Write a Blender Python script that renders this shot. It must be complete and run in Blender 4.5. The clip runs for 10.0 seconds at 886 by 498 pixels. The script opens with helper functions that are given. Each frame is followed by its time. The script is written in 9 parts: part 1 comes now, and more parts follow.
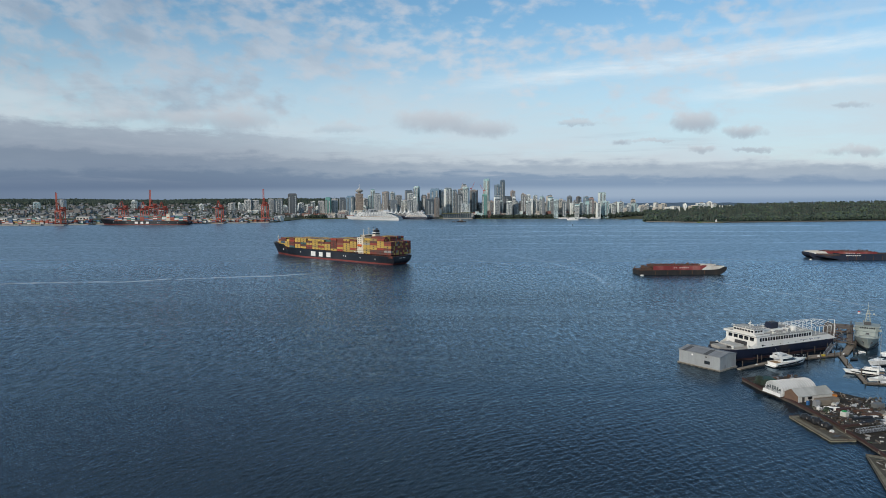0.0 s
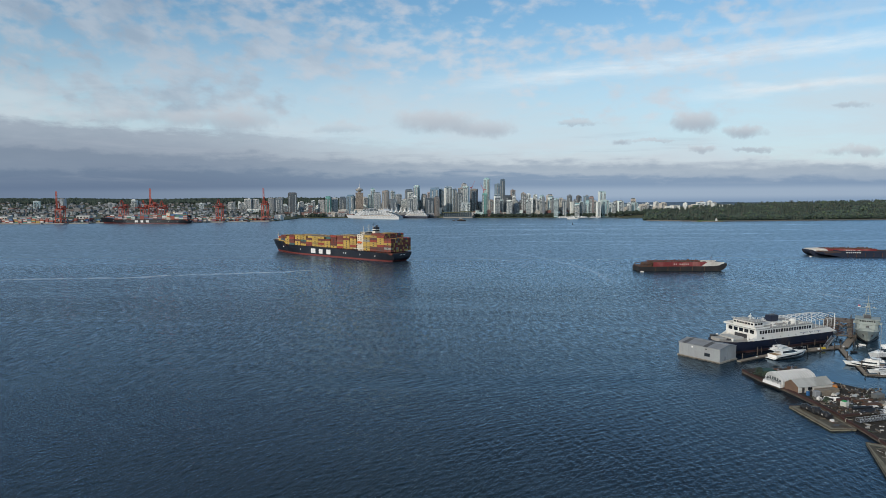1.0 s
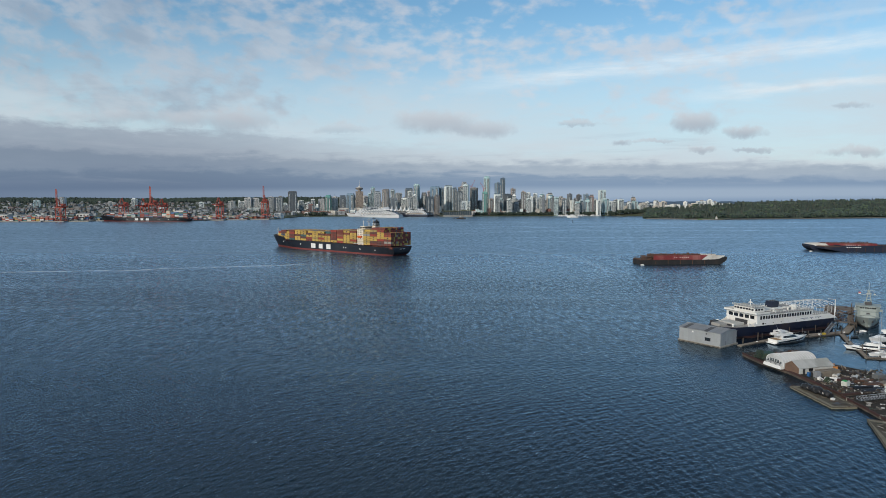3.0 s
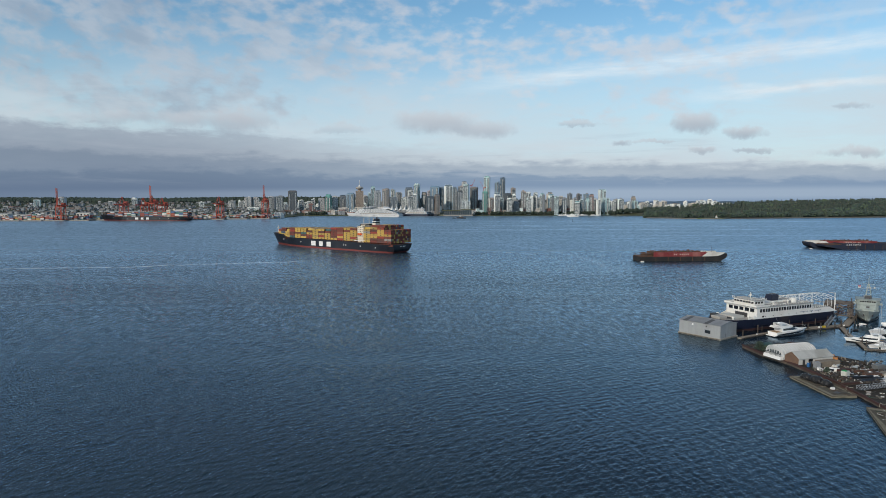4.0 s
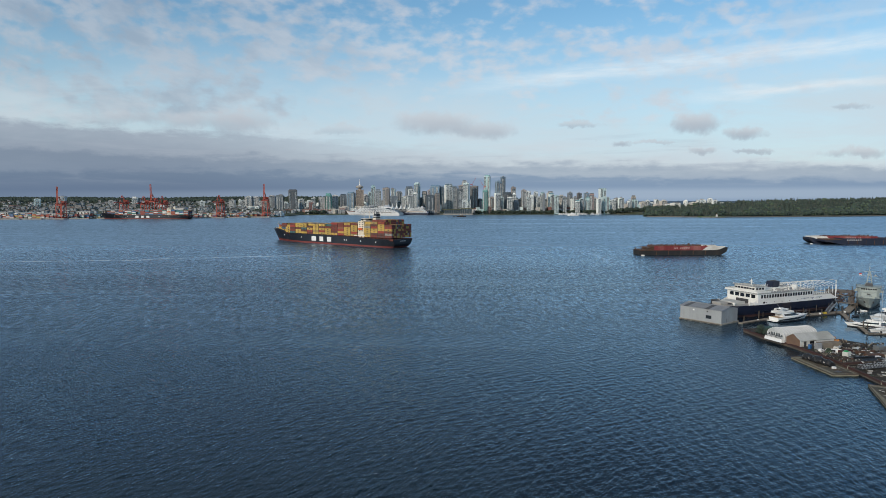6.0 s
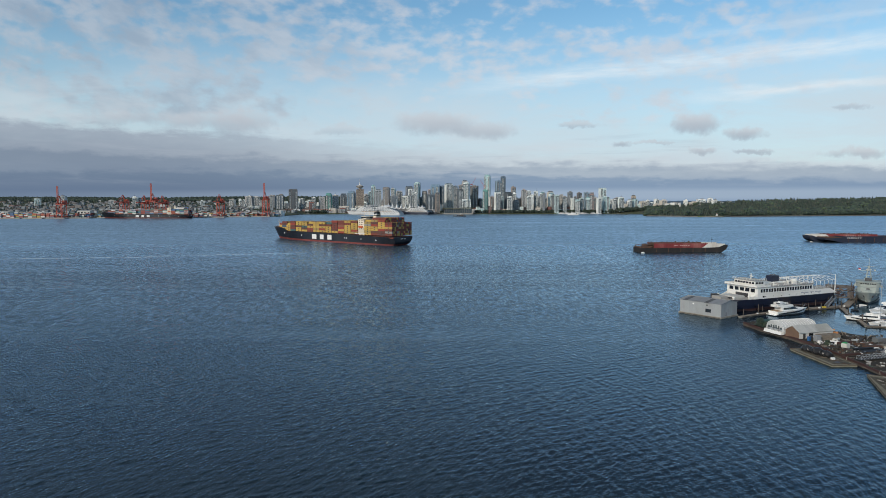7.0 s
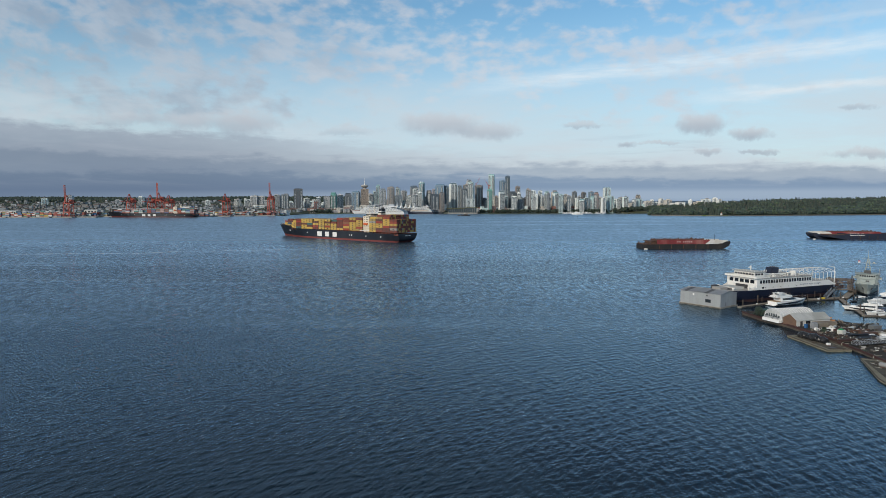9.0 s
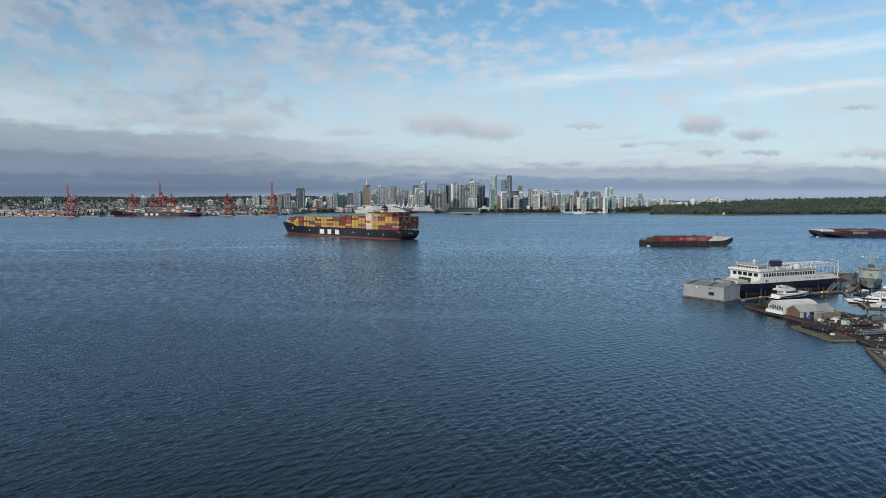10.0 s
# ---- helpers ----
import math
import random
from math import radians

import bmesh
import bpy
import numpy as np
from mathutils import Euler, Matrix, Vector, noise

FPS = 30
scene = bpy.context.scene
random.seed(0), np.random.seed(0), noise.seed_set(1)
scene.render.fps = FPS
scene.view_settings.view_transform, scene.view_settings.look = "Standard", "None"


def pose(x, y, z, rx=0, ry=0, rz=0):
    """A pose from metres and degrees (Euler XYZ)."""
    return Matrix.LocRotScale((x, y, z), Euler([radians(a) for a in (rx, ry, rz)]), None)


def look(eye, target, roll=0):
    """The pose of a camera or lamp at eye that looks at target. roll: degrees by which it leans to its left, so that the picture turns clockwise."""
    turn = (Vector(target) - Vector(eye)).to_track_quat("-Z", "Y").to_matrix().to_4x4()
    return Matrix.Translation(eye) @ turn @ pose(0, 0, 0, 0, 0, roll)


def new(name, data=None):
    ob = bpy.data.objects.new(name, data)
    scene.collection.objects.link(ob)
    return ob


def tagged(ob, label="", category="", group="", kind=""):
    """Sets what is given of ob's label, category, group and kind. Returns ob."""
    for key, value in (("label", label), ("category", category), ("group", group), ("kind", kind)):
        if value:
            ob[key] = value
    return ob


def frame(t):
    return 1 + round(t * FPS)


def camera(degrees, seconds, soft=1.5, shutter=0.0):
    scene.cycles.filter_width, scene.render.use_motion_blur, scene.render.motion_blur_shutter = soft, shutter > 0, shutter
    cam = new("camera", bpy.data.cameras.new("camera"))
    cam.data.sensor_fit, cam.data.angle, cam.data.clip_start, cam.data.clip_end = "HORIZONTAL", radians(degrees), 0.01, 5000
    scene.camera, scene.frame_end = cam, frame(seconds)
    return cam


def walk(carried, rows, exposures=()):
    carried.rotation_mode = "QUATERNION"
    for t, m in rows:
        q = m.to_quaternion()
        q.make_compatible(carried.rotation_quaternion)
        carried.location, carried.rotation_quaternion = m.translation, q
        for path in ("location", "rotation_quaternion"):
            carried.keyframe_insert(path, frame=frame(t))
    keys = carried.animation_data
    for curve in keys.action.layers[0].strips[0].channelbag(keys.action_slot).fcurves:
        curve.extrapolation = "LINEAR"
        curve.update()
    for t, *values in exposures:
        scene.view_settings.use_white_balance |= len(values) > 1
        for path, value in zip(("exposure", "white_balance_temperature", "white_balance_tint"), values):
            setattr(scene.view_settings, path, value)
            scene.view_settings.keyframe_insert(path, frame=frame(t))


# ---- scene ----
cam = camera(70.0, 10.0, 0.65)

PATH = [
    (0.0, (0.00, 0.00, 86.00, 85.380, 0, -0.000)),
    (0.5, (0.03, 0.03, 84.05, 85.372, 0, 0.003)),
    (1.0, (0.19, -0.07, 82.03, 85.375, 0, 0.011)),
    (1.5, (0.23, -0.11, 79.97, 85.390, 0, 0.021)),
    (2.0, (0.22, -0.18, 77.99, 85.402, 0, 0.015)),
    (2.5, (0.19, -0.17, 75.94, 85.407, 0, 0.016)),
    (4.0, (0.05, -1.10, 70.01, 85.455, 0, 0.022)),
    (4.5, (-0.06, -1.18, 68.03, 85.468, 0, 0.030)),
    (5.0, (-0.15, -1.35, 66.06, 85.493, 0, 0.027)),
    (5.5, (-0.20, -1.53, 64.19, 85.510, 0, 0.033)),
    (7.0, (-0.52, -2.94, 59.02, 85.553, 0, 0.044)),
    (7.5, (-0.50, -4.78, 58.45, 85.574, 0, 0.108)),
    (8.0, (-0.24, -6.91, 57.70, 85.592, 0, 0.214)),
    (8.5, (-0.17, -8.51, 56.42, 85.601, 0, 0.323)),
    (9.0, (-0.25, -9.35, 54.64, 85.602, 0, 0.451)),
    (9.5, (-0.54, -9.71, 52.67, 85.612, 0, 0.563)),
    (10.0, (-0.86, -9.88, 50.72, 85.644, 0, 0.624)),
]
walk(cam, [(t, pose(*p)) for t, p in PATH])

SUN_AZ = math.atan2(-0.65, -0.76)   # compass angle of the sun from +y towards +x
SUN_EL = radians(22)


# ------------------------------------------------------------------ nodes
def math_node(nt, op, a, b=None, clamp=False):
    n = nt.nodes.new("ShaderNodeMath")
    n.operation, n.use_clamp = op, clamp
    for i, v in enumerate((a, b)):
        if v is None:
            continue
        if isinstance(v, (int, float)):
            n.inputs[i].default_value = v
        else:
            nt.links.new(v, n.inputs[i])
    return n.outputs[0]


def smooth(nt, v, lo, hi):
    n = nt.nodes.new("ShaderNodeMapRange")
    n.interpolation_type = "SMOOTHSTEP"
    nt.links.new(v, n.inputs["Value"])
    for key, val in (("From Min", lo), ("From Max", hi)):
        if isinstance(val, (int, float)):
            n.inputs[key].default_value = val
        else:
            nt.links.new(val, n.inputs[key])
    return n.outputs["Result"]


def mix(nt, fac, a, b, blend="MIX"):
    n = nt.nodes.new("ShaderNodeMix")
    n.data_type, n.blend_type = "RGBA", blend
    for sock, v in ((n.inputs[0], fac), (n.inputs[6], a), (n.inputs[7], b)):
        if isinstance(v, (int, float)):
            sock.default_value = v
        elif isinstance(v, tuple):
            sock.default_value = (*v, 1)
        else:
            nt.links.new(v, sock)
    return n.outputs[2]


def mix_value(nt, fac, a, b):
    return math_node(nt, "ADD", math_node(nt, "MULTIPLY", fac, b - a), a)


def noise_tex(nt, vec, scale, detail=4, rough=0.55, stretch=None, distort=0.0):
    if stretch:
        m = nt.nodes.new("ShaderNodeMapping")
        m.inputs["Scale"].default_value = stretch
        nt.links.new(vec, m.inputs["Vector"])
        vec = m.outputs[0]
    n = nt.nodes.new("ShaderNodeTexNoise")
    n.inputs["Scale"].default_value, n.inputs["Detail"].default_value = scale, detail
    n.inputs["Roughness"].default_value, n.inputs["Distortion"].default_value = rough, distort
    nt.links.new(vec, n.inputs["Vector"])
    return n.outputs["Fac"]


# ------------------------------------------------------------------ sky and sun
def build_sky():
    w = bpy.data.worlds.new("sky")
    scene.world = w
    w.use_nodes = True
    nt = w.node_tree
    nt.nodes.clear()
    out, bg = nt.nodes.new("ShaderNodeOutputWorld"), nt.nodes.new("ShaderNodeBackground")
    sky = nt.nodes.new("ShaderNodeTexSky")
    sky.sky_type, sky.sun_disc = "NISHITA", False
    sky.sun_elevation, sky.sun_rotation = SUN_EL, SUN_AZ
    sky.air_density, sky.dust_density, sky.ozone_density = 1.1, 0.3, 2.5
    tc = nt.nodes.new("ShaderNodeTexCoord")
    sep = nt.nodes.new("ShaderNodeSeparateXYZ")
    nt.links.new(tc.outputs["Generated"], sep.inputs[0])
    x, y, z = sep.outputs
    up = math_node(nt, "MAXIMUM", z, 0.004)
    # direction on the horizon and height over it
    az = math_node(nt, "DIVIDE", x, math_node(nt, "MAXIMUM", math_node(nt, "ABSOLUTE", y), 0.25))
    flat = nt.nodes.new("ShaderNodeCombineXYZ")
    deep = math_node(nt, "ADD", up, 0.16)
    nt.links.new(math_node(nt, "DIVIDE", x, deep), flat.inputs[0])
    nt.links.new(math_node(nt, "DIVIDE", y, deep), flat.inputs[1])
    side = nt.nodes.new("ShaderNodeCombineXYZ")
    nt.links.new(az, side.inputs[0])
    nt.links.new(up, side.inputs[1])
    P, S = flat.outputs[0], side.outputs[0]
    tall = math_node(nt, "DIVIDE", z, math_node(nt, "MAXIMUM", y, 0.25))

    def mul(*v):
        r = v[0]
        for k in v[1:]:
            r = math_node(nt, "MULTIPLY", r, k)
        return r

    def plus(*v):
        r = v[0]
        for k in v[1:]:
            r = math_node(nt, "ADD", r, k)
        return r

    def less(a, b):
        return math_node(nt, "SUBTRACT", a, b)

    def fuzz(scale, amount, stretch=(1.0, 1.0, 1.0), detail=6, rough=0.62, shift=0.0):
        # noise about zero
        moved = nt.nodes.new("ShaderNodeVectorMath")
        moved.operation = "ADD"
        nt.links.new(S, moved.inputs[0])
        moved.inputs[1].default_value = (shift, shift * 0.37, 0.0)
        return mul(less(noise_tex(nt, moved.outputs[0], scale, detail, rough, stretch), 0.5), amount)

    col = mix(nt, 1.0, sky.outputs[0], (SKY_GAIN * 0.76, SKY_GAIN * 0.98, SKY_GAIN * 1.02), "MULTIPLY")
    # thin high veil, whiter towards the horizon
    wisp = noise_tex(nt, S, 2.6, 5, 0.6, (1.0, 5.0, 1.0))
    veil = math_node(nt, "MULTIPLY", mul(smooth(nt, up, 0.29, 0.06), mix_value(nt, smooth(nt, az, -0.25, -0.65), 0.88, 0.55)), plus(mul(wisp, 0.7), 0.58), True)
    col = mix(nt, veil, col, (0.57, 0.675, 0.775))
    # long cirrus streaks: height, slope, half width, strength, where they begin
    for base, slope, width, power, begin in ((0.170, 0.110, 0.022, 0.70, -0.05), (0.125, 0.086, 0.014, 0.85, 0.30), (0.205, 0.125, 0.010, 0.25, 0.2)):
        line = plus(less(tall, plus(mul(az, slope), base)), fuzz(9.0, 0.030, (1.0, 5.0, 1.0), shift=base * 40))
        fibre = plus(fuzz(14.0, 1.5, (1.0, 9.0, 1.0), shift=base * 90), 0.75)
        m = mul(smooth(nt, math_node(nt, "ABSOLUTE", line), width, 0.0), smooth(nt, az, begin, begin + 0.25), fibre)
        col = mix(nt, math_node(nt, "MULTIPLY", m, power, True), col, (0.80, 0.86, 0.90))
    # altocumulus: soft pinkish puffs, thick and grey on one side, a band of small ones on the other
    grain = noise_tex(nt, S, 21.0, 5, 0.50, (1.0, 2.1, 1.0), 0.12)
    small = noise_tex(nt, S, 46.0, 3, 0.5, (1.0, 1.7, 1.0), 0.1)
    tilt = nt.nodes.new("ShaderNodeMapping")
    tilt.inputs["Rotation"].default_value = (0, 0, radians(13))
    nt.links.new(S, tilt.inputs["Vector"])
    field = noise_tex(nt, tilt.outputs[0], 4.6, 4, 0.5, (1.0, 3.4, 1.0), 0.2)
    left = mul(smooth(nt, az, 0.02, -0.42), smooth(nt, tall, 0.10, 0.135))
    ridge = less(tall, plus(mul(az, az, 0.19), mul(az, -0.015), 0.222))
    band = mul(smooth(nt, math_node(nt, "ABSOLUTE", plus(ridge, fuzz(7.0, 0.05))), 0.065, 0.0), smooth(nt, az, -0.45, -0.05))
    cov = plus(mul(grain, 0.50), mul(small, 0.20), mul(field, 0.42), mul(left, 0.085), mul(band, 0.075), -0.045)
    m = mul(smooth(nt, cov, 0.50, 0.68), smooth(nt, tall, 0.09, 0.135), mix_value(nt, smooth(nt, az, 0.40, 0.62), 0.66, 0.25), smooth(nt, y, 0.05, 0.2))
    shade = noise_tex(nt, tilt.outputs[0], 8.0, 5, 0.55, (1.0, 2.6, 1.0))
    tone = mix(nt, mul(smooth(nt, shade, 0.40, 0.64), plus(mul(left, 0.55), 0.20)), mix(nt, left, (0.66, 0.675, 0.72), (0.49, 0.53, 0.595)), (0.29, 0.35, 0.44))
    col = mix(nt, m, col, tone)
    # out of view overhead, an added grey sheet on that side darkens the water's reflections
    big = noise_tex(nt, P, 0.9, 3, 0.5)
    puff = noise_tex(nt, P, 4.6, 6, 0.6, None, 0.3)
    over = mul(smooth(nt, up, 0.25, 0.44), smooth(nt, x, 0.95, 0.0))
    cov = plus(mul(puff, 0.75), mul(big, 0.32), mul(az, -0.11), mul(over, 0.22))
    m = mul(smooth(nt, cov, 0.50, 0.66), smooth(nt, up, 0.28, 0.36))
    tone = mix(nt, smooth(nt, noise_tex(nt, P, 7.0, 3), 0.35, 0.7), (0.42, 0.49, 0.57), (0.58, 0.63, 0.69))
    tone = mix(nt, mul(over, 0.8), tone, (0.145, 0.195, 0.255))
    col = mix(nt, mul(m, plus(mul(over, 0.2), 0.75)), col, tone)
    # soft pale sheet under the blue
    sheet = noise_tex(nt, S, 3.0, 6, 0.6, (1.0, 4.0, 1.0), 0.4)
    m = mul(smooth(nt, sheet, 0.38, 0.64), smooth(nt, up, 0.03, 0.07), smooth(nt, up, 0.21, 0.12))
    col = mix(nt, mul(m, 0.7), col, (0.585, 0.665, 0.725))
    # separate small clouds: direction, height, half width, half height, strength
    wx = plus(az, fuzz(18.0, 0.10, detail=4, rough=0.58), fuzz(75.0, 0.016, detail=3, shift=5.0))
    wy = plus(tall, fuzz(20.0, 0.030, detail=4, rough=0.58, shift=3.0), fuzz(80.0, 0.010, detail=3, shift=7.0))
    for ca, ce, cw, ch, strong in ((-0.320, 0.120, 0.050, 0.020, 0.70), (-0.40, 0.122, 0.05, 0.013, 0.55), (-0.50, 0.128, 0.06, 0.010, 0.4), (-0.012, 0.117, 0.062, 0.018, 0.72), (0.070, 0.107, 0.042, 0.015, 0.66),
                                   (0.392, 0.117, 0.040, 0.015, 0.80), (0.480, 0.103, 0.036, 0.009, 0.80), (0.655, 0.072, 0.052, 0.008, 0.80), (0.277, 0.089, 0.022, 0.005, 0.7), (0.397, 0.076, 0.016, 0.006, 0.7),
                                   (0.49, 0.078, 0.035, 0.004, 0.7), (0.21, 0.116, 0.03, 0.004, 0.6), (0.625, 0.147, 0.03, 0.005, 0.5), (0.33, 0.087, 0.03, 0.004, 0.6), (-0.16, 0.108, 0.05, 0.006, 0.4)):
        dx = math_node(nt, "POWER", math_node(nt, "ABSOLUTE", math_node(nt, "DIVIDE", less(wx, ca), cw)), 2.0)
        dy = math_node(nt, "POWER", math_node(nt, "ABSOLUTE", math_node(nt, "DIVIDE", less(wy, ce), ch)), 2.0)
        m = mul(smooth(nt, plus(dx, dy), 1.7, -0.1), strong)
        col = mix(nt, m, col, mix(nt, smooth(nt, less(tall, ce), -ch, ch * 1.1), (0.34, 0.39, 0.465), (0.56, 0.585, 0.63)))
    # the low stratus in layers, each lit along its torn top and darker below:
    # height, slope, bow, depth, opacity on either side, top and body tones on either side
    side_mix = smooth(nt, az, -0.50, 0.22)
    for k, (h0, h1, h2, deep_, la, ra, tl, tr, bl, br) in enumerate((
            (0.079, -0.055, 0.012, 0.050, 0.92, 0.25, (0.33, 0.39, 0.47), (0.55, 0.63, 0.70), (0.24, 0.30, 0.385), (0.40, 0.48, 0.56)),
            (0.067, -0.020, 0.015, 0.017, 0.85, 0.92, (0.31, 0.365, 0.445), (0.60, 0.66, 0.71), (0.21, 0.268, 0.355), (0.315, 0.39, 0.485)),
            (0.046, -0.012, 0.0, 0.014, 0.80, 0.88, (0.225, 0.285, 0.38), (0.47, 0.54, 0.61), (0.148, 0.21, 0.305), (0.235, 0.325, 0.45)))):
        top = plus(mul(az, h1), mul(az, az, h2), h0, fuzz(4.0, 0.036, (1.0, 7.0, 1.0), 7, 0.62, 11.0 * k), fuzz(22.0, 0.030, (1.0, 3.6, 1.0), 5, 0.6, 17.0 * k))
        below = less(top, tall)
        op = mul(smooth(nt, below, (-0.010, -0.014, -0.016)[k], (0.008, 0.012, 0.016)[k]), mix_value(nt, side_mix, la, ra))
        fall = math_node(nt, "ADD", smooth(nt, below, 0.0, deep_), fuzz(5.0, 1.1, (1.0, 9.0, 1.0), 6, 0.6, 23.0 + k), True)
        col = mix(nt, op, col, mix(nt, fall, mix(nt, side_mix, tl, tr), mix(nt, side_mix, bl, br)))
    # long pale and dark streaks drawn through the bank
    bank = mul(smooth(nt, tall, 0.135, 0.07), smooth(nt, tall, 0.012, 0.035))
    streaks = noise_tex(nt, S, 2.3, 6, 0.6, (1.0, 15.0, 1.0), 0.3)
    col = mix(nt, mul(smooth(nt, streaks, 0.52, 0.70), bank, 0.50), col, mix(nt, side_mix, (0.40, 0.455, 0.53), (0.62, 0.67, 0.72)))
    col = mix(nt, mul(smooth(nt, streaks, 0.47, 0.32), bank, 0.45), col, mix(nt, side_mix, (0.20, 0.255, 0.345), (0.36, 0.435, 0.525)))
    # dull bluish murk right over the land
    murk = mul(smooth(nt, up, 0.042, 0.010), 0.75)
    col = mix(nt, murk, col, mix(nt, smooth(nt, az, -0.45, 0.35), (0.13, 0.185, 0.285), (0.215, 0.31, 0.455)))
    strip = mul(smooth(nt, math_node(nt, "ABSOLUTE", less(tall, plus(mul(az, 0.006), 0.006))), 0.015, 0.003), smooth(nt, az, -0.95, 0.3), 0.60)
    col = mix(nt, strip, col, (0.40, 0.49, 0.60))
    nt.links.new(col, bg.inputs["Color"])
    bg.inputs["Strength"].default_value = 1.0
    nt.links.new(bg.outputs[0], out.inputs["Surface"])


SKY_GAIN = 0.125
build_sky()
sun = new("sun", bpy.data.lights.new("sun", "SUN"))
sun.data.energy, sun.data.angle, sun.data.color = 2.6, radians(1.5), (1.0, 0.89, 0.75)
sun.matrix_world = look((0, 0, 300), (-math.sin(SUN_AZ) * 100 * math.cos(SUN_EL), -math.cos(SUN_AZ) * 100 * math.cos(SUN_EL), 300 - 100 * math.sin(SUN_EL)))
scene.view_settings.exposure = 0.0


# ------------------------------------------------------------------ materials
MATS = {}


def mat(name, color, rough=0.6, metal=0.0, var=0.25, scale=0.5, bump=0.0, second=None, amount=0.5, streak=False, spec=0.5):
    """A worn painted or raw surface: fine grain, broad stains, optional second colour in patches or rain streaks."""
    if name in MATS:
        return MATS[name]
    m = bpy.data.materials.new(name)
    m.use_nodes = True
    nt = m.node_tree
    p = nt.nodes["Principled BSDF"]
    tc = nt.nodes.new("ShaderNodeTexCoord")
    vec = tc.outputs["Object"]
    fine = noise_tex(nt, vec, scale * 6, 5, 0.65)
    broad = noise_tex(nt, vec, scale * 0.6, 4, 0.55, (1, 1, 0.35) if streak else None)
    info = nt.nodes.new("ShaderNodeObjectInfo")
    c = color
    if second:
        c = mix(nt, math_node(nt, "MULTIPLY", smooth(nt, broad, 0.48, 0.68), amount), color, second)
    v = math_node(nt, "ADD", math_node(nt, "MULTIPLY", math_node(nt, "SUBTRACT", fine, 0.5), var * 1.6), 1.0)
    v = math_node(nt, "ADD", v, math_node(nt, "MULTIPLY", math_node(nt, "SUBTRACT", broad, 0.5), var * 1.2))
    v = math_node(nt, "ADD", v, math_node(nt, "MULTIPLY", math_node(nt, "SUBTRACT", info.outputs["Random"], 0.5), var * 0.5))
    rgb = nt.nodes.new("ShaderNodeCombineXYZ")
    for i in range(3):
        nt.links.new(v, rgb.inputs[i])
    c = mix(nt, 1.0, c, rgb.outputs[0], "MULTIPLY")
    nt.links.new(c, p.inputs["Base Color"])
    p.inputs["Roughness"].default_value, p.inputs["Metallic"].default_value = rough, metal
    p.inputs["Specular IOR Level"].default_value = spec
    nt.links.new(math_node(nt, "ADD", math_node(nt, "MULTIPLY", fine, 0.25), rough - 0.12, True), p.inputs["Roughness"])
    if bump:
        b = nt.nodes.new("ShaderNodeBump")
        b.inputs["Strength"].default_value, b.inputs["Distance"].default_value = 0.6, bump
        nt.links.new(fine, b.inputs["Height"])
        nt.links.new(b.outputs[0], p.inputs["Normal"])
    MATS[name] = m
    return m


def palette(name, colors, rough=0.55, island=True, var=0.3, scale=0.4):
    """Alike pieces, each in one of a few colours."""
    if name in MATS:
        return MATS[name]
    m = bpy.data.materials.new(name)
    m.use_nodes = True
    nt = m.node_tree
    p = nt.nodes["Principled BSDF"]
    if island:
        rnd = nt.nodes.new("ShaderNodeNewGeometry").outputs["Random Per Island"]
    else:
        rnd = nt.nodes.new("ShaderNodeObjectInfo").outputs["Random"]
    ramp = nt.nodes.new("ShaderNodeValToRGB")
    ramp.color_ramp.interpolation = "CONSTANT"
    total, at = sum(w for w, _ in colors), 0.0
    for i, (w, c) in enumerate(colors):
        e = ramp.color_ramp.elements[0] if i == 0 else ramp.color_ramp.elements.new(at / total)
        e.position, e.color = at / total, (*c, 1)
        at += w
    ramp.color_ramp.elements.remove(ramp.color_ramp.elements[-1]) if len(ramp.color_ramp.elements) > len(colors) else None
    nt.links.new(rnd, ramp.inputs[0])
    tc = nt.nodes.new("ShaderNodeTexCoord")
    f = noise_tex(nt, tc.outputs["Object"], scale * 5, 4, 0.65)
    g = noise_tex(nt, tc.outputs["Object"], scale * 0.5, 3)
    v = math_node(nt, "ADD", math_node(nt, "MULTIPLY", math_node(nt, "ADD", f, g), var), 1.0 - var)
    rgb = nt.nodes.new("ShaderNodeCombineXYZ")
    for i in range(3):
        nt.links.new(v, rgb.inputs[i])
    nt.links.new(mix(nt, 1.0, ramp.outputs[0], rgb.outputs[0], "MULTIPLY"), p.inputs["Base Color"])
    p.inputs["Roughness"].default_value = rough
    MATS[name] = m
    return m


def glass_mat(name, color, rough=0.08, spec=0.8, metal=0.0):
    """Window glass seen from outside by day: dark, shiny."""
    if name in MATS:
        return MATS[name]
    m = mat(name, color, rough, metal, 0.35, 0.2, 0.0, None, 0.5, False, spec)
    return m


